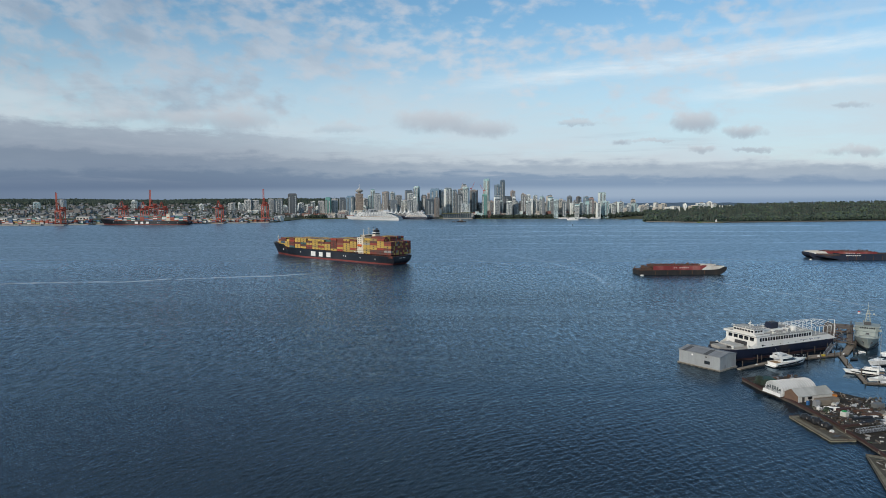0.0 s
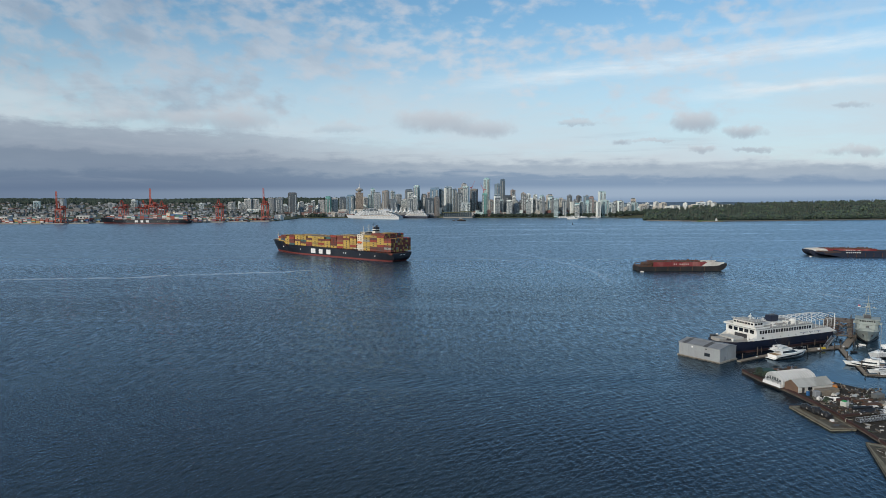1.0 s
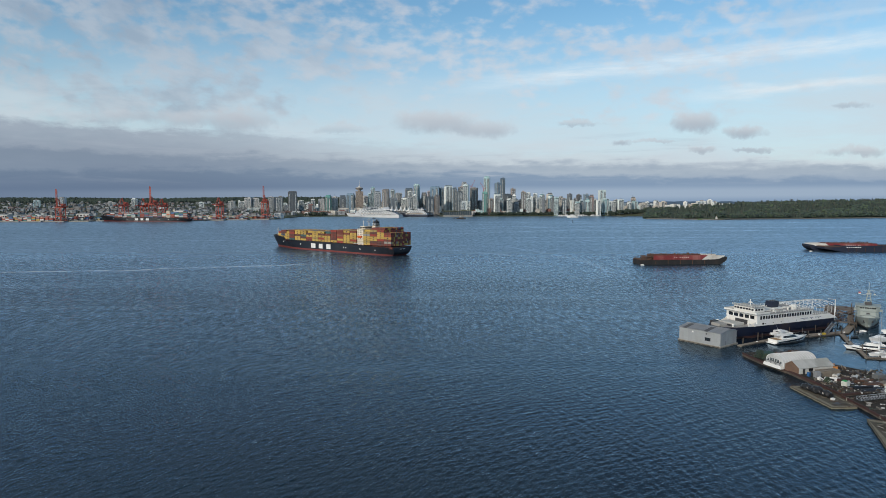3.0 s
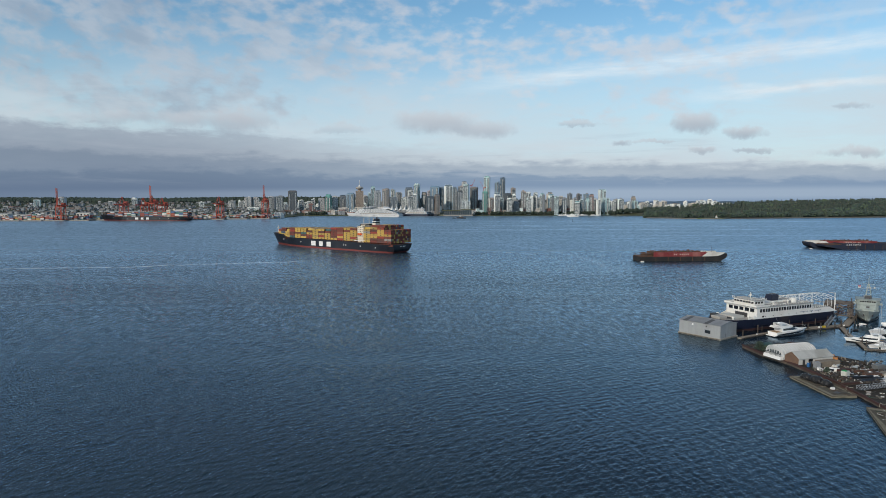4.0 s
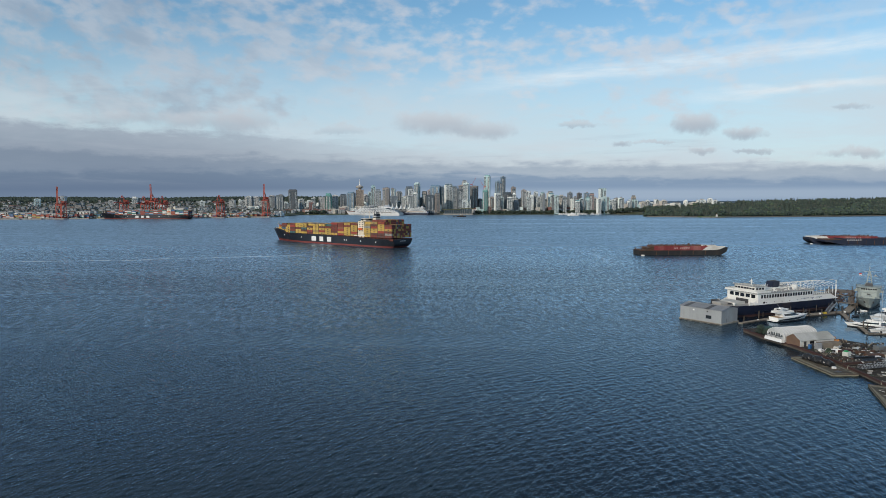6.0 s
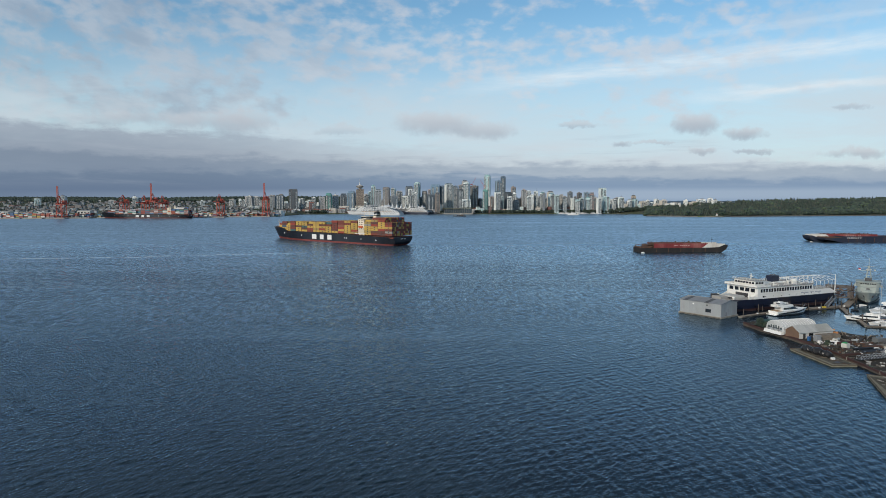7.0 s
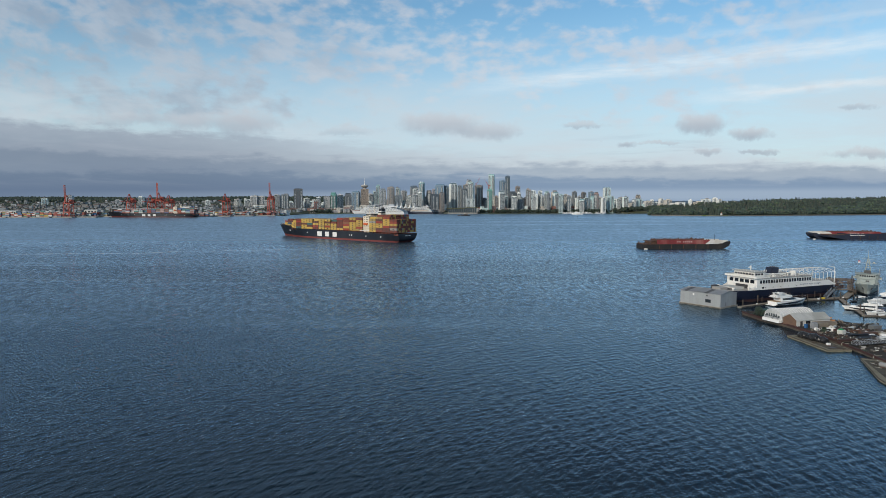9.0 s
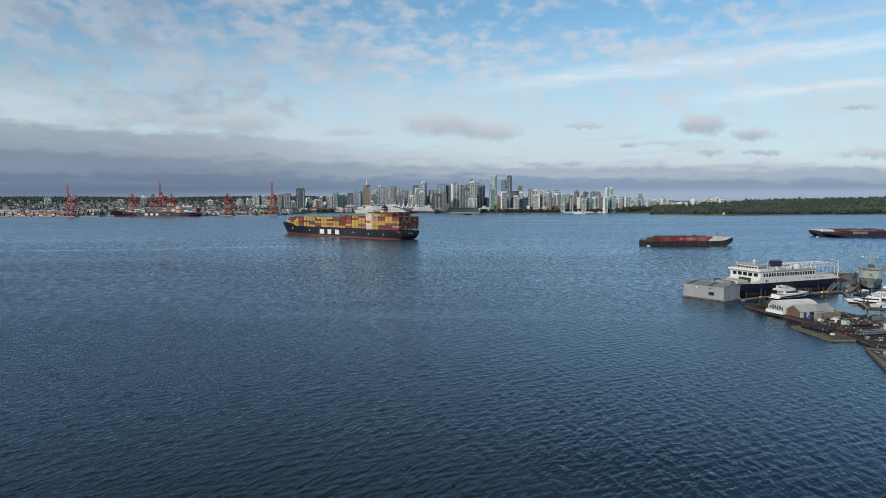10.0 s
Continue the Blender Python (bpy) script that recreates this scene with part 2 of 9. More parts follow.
def water_mat():
    m = bpy.data.materials.new("sea_water")
    m.use_nodes = True
    nt = m.node_tree
    p = nt.nodes["Principled BSDF"]
    tc = nt.nodes.new("ShaderNodeTexCoord")
    v = tc.outputs["Object"]
    p.inputs["IOR"].default_value = 1.333
    calm = noise_tex(nt, v, 0.0045, 4, 0.6, (0.45, 1.9, 1.0), 0.6)
    gust = noise_tex(nt, v, 0.012, 5, 0.6, (0.6, 1.4, 1.0))
    sep = nt.nodes.new("ShaderNodeSeparateXYZ")
    nt.links.new(v, sep.inputs[0])
    # wakes and slicks of passing boats: offset, slope, bow, half width, from, to, strength
    foam = None
    for c0, c1, c2, width, x0, x1, strong in ((772.0, 0.447, 0.000257, 9.0, -540.0, -120.0, 0.65), (909.0, -1.058, 0.000456, 9.0, -20.0, 150.0, 0.50), (717.0, 0.382, 0.0, 4.0, -60.0, 140.0, 0.35),
                                              (1302.0, 0.61, 0.0, 16.0, -60.0, 420.0, 0.45), (1509.0, 0.41, 0.0, 18.0, 30.0, 700.0, 0.40), (1327.0, -0.041, 0.0, 12.0, 330.0, 760.0, 0.35), (1240.0, 0.10, 0.0, 14.0, -900.0, -500.0, 0.30),
                                              (1050.0, 0.20, 0.0, 9.0, 40.0, 480.0, 0.35), (1800.0, 0.12, 0.0, 26.0, -100.0, 900.0, 0.40),
                                              (1640.0, -0.02, 0.0, 22.0, 60.0, 1100.0, 0.7), (1430.0, 0.03, 0.0, 17.0, -120.0, 800.0, 0.6), (1180.0, 0.05, 0.0, 12.0, 120.0, 900.0, 0.5), (1980.0, 0.0, 0.0, 34.0, 0.0, 1200.0, 0.6), (1120.0, 0.02, 0.0, 11.0, -900.0, -300.0, 0.3), (1374.0, -2.6, 0.0, 15.0, 240.0, 400.0, 0.4)):
        line = math_node(nt, "SUBTRACT", sep.outputs[1], math_node(nt, "ADD", math_node(nt, "MULTIPLY", sep.outputs[0], math_node(nt, "ADD", math_node(nt, "MULTIPLY", sep.outputs[0], c2), c1)), c0))
        line = math_node(nt, "ADD", line, math_node(nt, "MULTIPLY", math_node(nt, "SUBTRACT", noise_tex(nt, v, 0.013, 4), 0.5), width * 5.0))
        here = math_node(nt, "MULTIPLY", smooth(nt, sep.outputs[0], x0, x0 + 60.0), smooth(nt, sep.outputs[0], x1, x1 - 60.0))
        trail = math_node(nt, "MULTIPLY", math_node(nt, "MULTIPLY", smooth(nt, math_node(nt, "ABSOLUTE", line), width, width * 0.2), here), strong)
        trail = math_node(nt, "MULTIPLY", trail, smooth(nt, noise_tex(nt, v, 0.05, 5, 0.7), 0.36, 0.58))
        foam = trail if foam is None else math_node(nt, "MAXIMUM", foam, trail)
    # a wake curving round behind the large ship
    curve = math_node(nt, "SUBTRACT", sep.outputs[0], math_node(nt, "ADD", math_node(nt, "MULTIPLY", math_node(nt, "POWER", math_node(nt, "ABSOLUTE", math_node(nt, "SUBTRACT", sep.outputs[1], 660.0)), 2.0), -0.00078), 167.0))
    curve = math_node(nt, "ADD", curve, math_node(nt, "MULTIPLY", math_node(nt, "SUBTRACT", noise_tex(nt, v, 0.02, 4), 0.5), 16.0))
    trail = math_node(nt, "MULTIPLY", smooth(nt, math_node(nt, "ABSOLUTE", curve), 6.0, 1.0), math_node(nt, "MULTIPLY", smooth(nt, sep.outputs[1], 580.0, 660.0), smooth(nt, sep.outputs[1], 1000.0, 930.0)))
    foam = math_node(nt, "MAXIMUM", foam, math_node(nt, "MULTIPLY", trail, 0.28))
    deep = mix(nt, smooth(nt, gust, 0.35, 0.68), (0.0050, 0.0118, 0.0188), (0.0066, 0.0158, 0.0262))
    nt.links.new(mix(nt, math_node(nt, "MULTIPLY", foam, 0.9), deep, (0.66, 0.72, 0.76)), p.inputs["Base Color"])
    # the far water is broken by waves too small to tell apart
    broken = smooth(nt, sep.outputs[1], 150.0, 1000.0)
    gloss = nt.nodes.new("ShaderNodeBsdfGlossy")
    gloss.inputs["Color"].default_value = (0.655, 0.835, 1.0, 1)
    nt.links.new(math_node(nt, "ADD", math_node(nt, "ADD", math_node(nt, "MULTIPLY", calm, 0.05), 0.045), math_node(nt, "MULTIPLY", broken, 0.22)), gloss.inputs["Roughness"])
    p.inputs["Specular IOR Level"].default_value, p.inputs["Roughness"].default_value = 0.0, 1.0
    # chop from one quarter, finer ripples over it, patches of slick water between
    turn = nt.nodes.new("ShaderNodeMapping")
    turn.inputs["Rotation"].default_value = (0, 0, radians(-66))
    nt.links.new(v, turn.inputs["Vector"])
    w = turn.outputs[0]
    chop = noise_tex(nt, v, 0.40, 3, 0.55, (1.1, 0.9, 1.0), 0.2)
    short = noise_tex(nt, w, 0.80, 3, 0.55, (0.55, 1.6, 1.0), 0.3)
    ripple = noise_tex(nt, w, 2.0, 2, 0.6, (0.6, 1.4, 1.0), 0.2)
    # the mesh carries the chop close by, the relief carries it farther off
    h = math_node(nt, "MULTIPLY", chop, math_node(nt, "MULTIPLY", smooth(nt, sep.outputs[1], 200.0, 700.0), 0.42))
    close = math_node(nt, "SUBTRACT", 1.0, math_node(nt, "MULTIPLY", broken, 0.7))
    middle = math_node(nt, "MULTIPLY", noise_tex(nt, v, 0.30, 4, 0.68, (1.2, 0.8, 1.0), 0.2), math_node(nt, "MULTIPLY", smooth(nt, sep.outputs[1], 200.0, 620.0), 0.55))
    fine = math_node(nt, "ADD", math_node(nt, "MULTIPLY", short, 0.34), math_node(nt, "MULTIPLY", ripple, 0.10))
    h = math_node(nt, "ADD", math_node(nt, "ADD", h, middle), math_node(nt, "MULTIPLY", fine, close))
    slick = math_node(nt, "ADD", math_node(nt, "MULTIPLY", smooth(nt, calm, 0.38, 0.58), 0.45), 0.55)
    b = nt.nodes.new("ShaderNodeBump")
    b.inputs["Distance"].default_value, b.inputs["Strength"].default_value = WAVE, 1.0
    lee = math_node(nt, "MULTIPLY", smooth(nt, sep.outputs[0], 132.0, 158.0), math_node(nt, "MULTIPLY", smooth(nt, sep.outputs[1], 258.0, 280.0), smooth(nt, sep.outputs[1], 400.0, 350.0)))
    slick = math_node(nt, "MULTIPLY", slick, math_node(nt, "SUBTRACT", 1.0, math_node(nt, "MULTIPLY", lee, 0.75)))
    nt.links.new(math_node(nt, "MULTIPLY", h, slick), b.inputs["Height"])
    nt.links.new(b.outputs[0], gloss.inputs["Normal"])
    flat_f, wave_f = nt.nodes.new("ShaderNodeFresnel"), nt.nodes.new("ShaderNodeFresnel")
    for f in (flat_f, wave_f):
        f.inputs["IOR"].default_value = 1.333
    nt.links.new(b.outputs[0], wave_f.inputs["Normal"])
    away = math_node(nt, "MULTIPLY", broken, 0.70)
    f = math_node(nt, "ADD", math_node(nt, "MULTIPLY", flat_f.outputs[0], away), math_node(nt, "MULTIPLY", wave_f.outputs[0], math_node(nt, "SUBTRACT", 1.0, away)))
    f = math_node(nt, "MULTIPLY", f, math_node(nt, "ADD", 1.0, math_node(nt, "MULTIPLY", foam, math_node(nt, "SUBTRACT", math_node(nt, "MULTIPLY", broken, 0.75), 0.35))))
    # cat's paws drawn out across the view dull the far mirror in streaks
    paws = noise_tex(nt, v, 0.065, 6, 0.72, (1.8, 0.9, 1.0), 0.3)
    dull = math_node(nt, "ADD", math_node(nt, "MULTIPLY", smooth(nt, paws, 0.64, 0.38), 0.15), math_node(nt, "MULTIPLY", smooth(nt, noise_tex(nt, v, 0.010, 6, 0.65, (0.7, 1.4, 1.0)), 0.6, 0.4), 0.05))
    f = math_node(nt, "MULTIPLY", f, math_node(nt, "SUBTRACT", 1.0, math_node(nt, "MULTIPLY", dull, math_node(nt, "ADD", math_node(nt, "MULTIPLY", broken, 0.8), 0.2))))
    # noise in the mirror strength paints wave glints, coarser where the water is farther off
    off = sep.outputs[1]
    glint_a = math_node(nt, "SUBTRACT", noise_tex(nt, v, 0.17, 2, 0.5, (2.2, 0.75, 1.0), 0.3), 0.5)
    glint_b = math_node(nt, "SUBTRACT", noise_tex(nt, v, 0.060, 3, 0.55, (2.6, 0.7, 1.0), 0.3), 0.5)
    grain = math_node(nt, "ADD", math_node(nt, "MULTIPLY", glint_a, math_node(nt, "MULTIPLY", smooth(nt, off, 160.0, 420.0), smooth(nt, off, 1300.0, 700.0))), math_node(nt, "MULTIPLY", glint_b, math_node(nt, "MULTIPLY", smooth(nt, off, 450.0, 1100.0), 0.6)))
    # lift brightens the painted reflection at middle distance
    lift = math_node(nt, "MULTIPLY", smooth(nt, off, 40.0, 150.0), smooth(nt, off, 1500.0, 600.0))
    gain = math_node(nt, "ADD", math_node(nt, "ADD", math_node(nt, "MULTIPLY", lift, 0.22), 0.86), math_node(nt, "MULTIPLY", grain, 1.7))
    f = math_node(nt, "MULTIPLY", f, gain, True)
    both = nt.nodes.new("ShaderNodeMixShader")
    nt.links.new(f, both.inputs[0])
    nt.links.new(p.outputs[0], both.inputs[1])
    nt.links.new(gloss.outputs[0], both.inputs[2])
    nt.links.new(both.outputs[0], nt.nodes["Material Output"].inputs["Surface"])
    return m


WAVE, WAVE_SLOPE = 0.95, 0.0205


# ------------------------------------------------------------------ mesh helpers
def box(bm, x0, x1, y0, y1, z0, z1):
    vs = [bm.verts.new((x, y, z)) for z in (z0, z1) for x, y in ((x0, y0), (x1, y0), (x1, y1), (x0, y1))]
    for f in ((3, 2, 1, 0), (4, 5, 6, 7), (0, 1, 5, 4), (1, 2, 6, 5), (2, 3, 7, 6), (3, 0, 4, 7)):
        bm.faces.new([vs[i] for i in f])
    return bm


def boxes(*dims):
    bm = bmesh.new()
    for d in dims:
        box(bm, *d)
    return bm


def bevelled(bm, width=0.1, segments=1):
    bmesh.ops.bevel(bm, geom=list(bm.edges), offset=width, segments=segments, affect="EDGES", clamp_overlap=True)
    return bm


def prism(bm, outline, z0, z1, top=None):
    """An upright solid over an outline (counterclockwise); top: an outline of its own for the upper edge."""
    a = [bm.verts.new((x, y, z0)) for x, y in outline]
    b = [bm.verts.new((x, y, z1)) for x, y in (top or outline)]
    n = len(a)
    bm.faces.new(a[::-1])
    bm.faces.new(b)
    for i in range(n):
        bm.faces.new((a[i], a[(i + 1) % n], b[(i + 1) % n], b[i]))
    return bm


def loft(bm, rings, closed=False):
    """Skin over rings of points, ends capped; closed: each ring is a loop."""
    vs = [[bm.verts.new(p) for p in r] for r in rings]
    n = len(vs[0])
    for a, b in zip(vs, vs[1:]):
        for i in range(n if closed else n - 1):
            j = (i + 1) % n
            bm.faces.new((a[i], a[j], b[j], b[i]))
    if closed:
        bm.faces.new(vs[0][::-1])
        bm.faces.new(vs[-1])
    return bm


def tube(bm, p, q, r, n=6, r2=None):
    p, q = Vector(p), Vector(q)
    z = (q - p).normalized()
    x = z.orthogonal().normalized()
    y = z.cross(x)
    r2 = r if r2 is None else r2
    return loft(bm, [[c + (x * math.cos(a) + y * math.sin(a)) * rr for a in [2 * math.pi * i / n for i in range(n)]] for c, rr in ((p, r), (q, r2))], True)


def disc_stack(bm, x, y, profile, n=16):
    """A turned solid about an upright axis; profile: (radius, z) from the bottom up."""
    return loft(bm, [[(x + r * math.cos(2 * math.pi * i / n), y + r * math.sin(2 * math.pi * i / n), z) for i in range(n)] for r, z in profile], True)


def mesh_of(name, bm):
    bmesh.ops.recalc_face_normals(bm, faces=bm.faces)
    me = bpy.data.meshes.new(name)
    bm.to_mesh(me)
    bm.free()
    return me


def part(name, bm, material, parent, label=""):
    me = mesh_of(name, bm)
    me.materials.append(material)
    ob = new(name, me)
    ob.parent = parent
    return tagged(ob, label)


def solo(name, bm, material, m, label, category, group="", kind=""):
    me = mesh_of(name, bm)
    me.materials.append(material)
    ob = new(name, me)
    ob.matrix_world = m
    return tagged(ob, label, category, group, kind)


def thing(name, m, label, category, group="", kind=""):
    ob = new(name)
    ob.empty_display_size = 1
    ob.matrix_world = m
    return tagged(ob, label, category, group, kind)


def raw(name, verts, faces, material, smooth_faces=False):
    me = bpy.data.meshes.new(name)
    me.from_pydata([tuple(v) for v in verts], [], [tuple(f) for f in faces])
    me.materials.append(material)
    if smooth_faces:
        me.polygons.foreach_set("use_smooth", [True] * len(me.polygons))
    return new(name, me)

# ------------------------------------------------------------------ water and land
SHORE_X = (-6000, -1800, -1300, -1209, -1094, -816, -615, -592, -570, -350, -110, 40, 500, 700, 722, 736, 940, 1000, 1670, 6000)
SHORE_Y = (1900, 1930, 1970, 1985, 2062, 2092, 2215, 2222, 2560, 2600, 2606, 2582, 2640, 2652, 2640, 2285, 2172, 2215, 2385, 2700)


def shore(x):
    return float(np.interp(x, SHORE_X, SHORE_Y))


def land_z(x, y):
    """Height of the land: flat quays, a gently rising town, a wooded park, low ridges behind."""
    if 727 < x < 905 and x / 0.321 < y < 2636:
        return -3.0
    d = max(y - shore(x), 0.0)
    n = noise.noise(Vector((x * 0.0013, y * 0.0013, 0.3)))
    n2 = noise.noise(Vector((x * 0.004, y * 0.004, 1.7)))
    if x < 690:
        rise = np.interp(d, (0, 120, 500, 1500, 2300, 2700), (2.6, 3.0, 12, 34, 66, 60))
        if x > -560:
            rise = np.interp(d, (0, 60, 500, 1500, 2000), (3.0, 4.0, 16, 26, 38))
        return float(rise + (n * 9 + n2 * 4) * min(d / 900.0, 1.0))
    park = np.interp(x, (690, 900, 1500, 2600), (5, 8, 33, 55)) * np.interp(d, (0, 60, 350, 800, 1300), (0.0, 0.12, 0.8, 1.0, 0.5))
    return float(2.2 + park + (n * 6 + n2 * 3) * min(d / 500.0, 1.0))


def build_land():
    soil = mat("land", (0.055, 0.07, 0.035), 0.9, 0, 0.6, 0.01, 0.0, (0.13, 0.125, 0.11), 0.7)
    xs = sorted(set(list(np.linspace(-4200, 4200, 121)) + [v for v in SHORE_X if abs(v) < 4200] + list(range(720, 920, 6))))
    steps = [0, 4, 12, 30, 45, 60, 85, 110, 145, 180, 220, 260, 310, 360, 430, 500, 650, 820, 1000, 1200, 1400, 1600, 1800, 2000, 2200, 2350, 2500, 2650]
    verts, faces = [], []
    for x in xs:
        s = shore(x)
        verts.append((x, s, -3.0))
        for d in steps:
            verts.append((x, s + d * (4780 - s) / 2650, land_z(x, s + d * (4780 - s) / 2650)))
    n = len(steps) + 1
    for i in range(len(xs) - 1):
        for j in range(n - 1):
            a = i * n + j
            faces.append((a, a + n, a + n + 1, a + 1))
    ob = raw("ground", verts, faces, soil)
    tagged(ob, "low built-up and wooded shore across the harbour", "ground", "", "structure")


def wave_height(x, y, cell):
    """A short wind sea from one quarter with a weaker set crossing it, as many small sine waves; none finer than the cells."""
    rng = np.random.default_rng(17)
    z = np.zeros_like(x)
    lee = np.clip((x - 132) / 26, 0, 1) * np.clip((y - 258) / 22, 0, 1) * np.clip((400 - y) / 50, 0, 1)
    for i in range(72):
        length = 1.0 * 6.0 ** rng.random()
        heading = radians(rng.normal((-34, 4, -62)[i % 3], 22))
        rise = WAVE_SLOPE * length ** 0.72 / (2 * math.pi)
        k = 2 * math.pi / length
        keep = np.clip((length / cell - 2.1) / 1.1, 0.0, 1.0)
        if keep.max() > 0:
            z += rise * keep * np.sin(k * (math.cos(heading) * x + math.sin(heading) * y) + rng.random() * 6.283)
    return z * (1 - 0.85 * lee)


def build_water():
    m = water_mat()
    ys = [-600.0, -300.0, -100.0, 0.0, 40.0, 70.0]
    while ys[-1] < 5200:
        ys.append(ys[-1] + max(0.30, (0.0027 if ys[-1] < 420 else 0.006 if ys[-1] < 900 else 0.02) * ys[-1]))
    y = np.array(ys)
    half = 0.72 * np.maximum(y, 40.0) + 15.0
    dense, far = np.linspace(-1, 1, 661), np.linspace(0.12, 1.0, 8) ** 2
    cols = [(-1 - f, -1.0) for f in far[::-1]] + [(u, u) for u in dense] + [(1 + f, 1.0) for f in far]
    x = np.stack([np.sign(u) * (half + (abs(u) - 1) * np.maximum(5200 - half, 1.0)) if abs(u) > 1 else u * half for u, _ in cols], axis=1)
    yy = np.repeat(y[:, None], x.shape[1], axis=1)
    cell = np.repeat(np.maximum(np.gradient(y), half / 330.0)[:, None], x.shape[1], axis=1)
    z = wave_height(x, yy, cell)
    z[:, :8], z[:, -8:] = 0.0, 0.0
    r, c = x.shape
    me = bpy.data.meshes.new("water")
    me.vertices.add(r * c)
    me.vertices.foreach_set("co", np.stack((x, yy, z), axis=2).astype(np.float32).ravel())
    at = np.arange(r * c).reshape(r, c)
    quads = np.stack((at[:-1, :-1], at[:-1, 1:], at[1:, 1:], at[1:, :-1]), axis=2).reshape(-1, 4)
    me.loops.add(quads.size)
    me.loops.foreach_set("vertex_index", quads.ravel())
    me.polygons.add(len(quads))
    me.polygons.foreach_set("loop_start", np.arange(0, quads.size, 4))
    me.polygons.foreach_set("use_smooth", np.ones(len(quads), dtype=bool))
    me.update(calc_edges=True)
    me.materials.append(m)
    ob = new("water", me)
    return tagged(ob, "dark blue rippled harbour water under a cloudy sky", "water", "", "structure")


build_land()
sea = build_water()

# ------------------------------------------------------------------ woods
ICO = [(0, 0, 1)] + [(0.894 * math.cos(a), 0.894 * math.sin(a), 0.447) for a in [i * 1.2566 for i in range(5)]] + \
      [(0.894 * math.cos(a), 0.894 * math.sin(a), -0.447) for a in [0.628 + i * 1.2566 for i in range(5)]] + [(0, 0, -1)]
ICO_F = [(0, 1 + i, 1 + (i + 1) % 5) for i in range(5)] + [(1 + i, 6 + i, 1 + (i + 1) % 5) for i in range(5)] + \
        [(1 + (i + 1) % 5, 6 + i, 6 + (i + 1) % 5) for i in range(5)] + [(11, 6 + (i + 1) % 5, 6 + i) for i in range(5)]


def clump(verts, faces, c, r, rng, squash=0.8):
    k = len(verts)
    for v in ICO:
        s = r * (0.7 + 0.6 * rng.random())
        verts.append((c[0] + v[0] * s, c[1] + v[1] * s, c[2] + v[2] * s * squash))
    faces += [(a + k, b + k, c_ + k) for a, b, c_ in ICO_F]


def conifer(verts, faces, x, y, z, h, rng):
    tiers = 5
    w = h * (0.15 + 0.06 * rng.random())
    for i in range(tiers):
        f = i / tiers
        r, z0, z1 = w * (1 - f * 0.86), z + h * (0.08 + 0.80 * f), z + h * (0.08 + 0.80 * f + 0.34 * (1 - 0.5 * f))
        k, n = len(verts), 7
        turn = rng.random() * 6
        for j in range(n):
            a, rr = turn + 2 * math.pi * j / n, r * (0.65 + 0.7 * rng.random())
            verts.append((x + rr * math.cos(a), y + rr * math.sin(a), z0 + h * 0.05 * (rng.random() - 0.6)))
        verts.append((x, y, min(z1, z + h)))
        faces += [(k + j, k + (j + 1) % n, k + n) for j in range(n)]


def broadleaf(verts, faces, x, y, z, h, rng, clumps=7):
    for i in range(clumps):
        a, d = rng.random() * 6.28, h * 0.26 * rng.random() ** 0.5
        zz = z + h * (0.42 + 0.46 * rng.random())
        clump(verts, faces, (x + d * math.cos(a), y + d * math.sin(a), zz), h * (0.13 + 0.10 * rng.random()), rng)
    clump(verts, faces, (x, y, z + h * 0.35), h * 0.22, rng)


def leaf_mat(name, cols):
    return palette(name, cols, 0.85, True, 0.45, 0.15)


# greens lightened and blued: distance haze is in the leaf colours
GREENS = leaf_mat("hazed_conifer_green", [(3, (0.038, 0.058, 0.048)), (3, (0.048, 0.068, 0.053)), (2, (0.060, 0.080, 0.056)), (3, (0.028, 0.044, 0.041)), (1, (0.072, 0.072, 0.064))])
LEAVES = leaf_mat("hazed_broadleaf_green", [(3, (0.052, 0.084, 0.060)), (3, (0.050, 0.076, 0.060)), (2, (0.078, 0.114, 0.066)), (3, (0.038, 0.060, 0.056)), (1, (0.085, 0.095, 0.072))])


# darker, bluer town greens: cloud shade and haze put into the colour
TOWN_LEAVES = leaf_mat("hazed_town_green", [(3, (0.034, 0.053, 0.040)), (3, (0.042, 0.062, 0.045)), (2, (0.028, 0.043, 0.036)), (1, (0.052, 0.068, 0.045))])


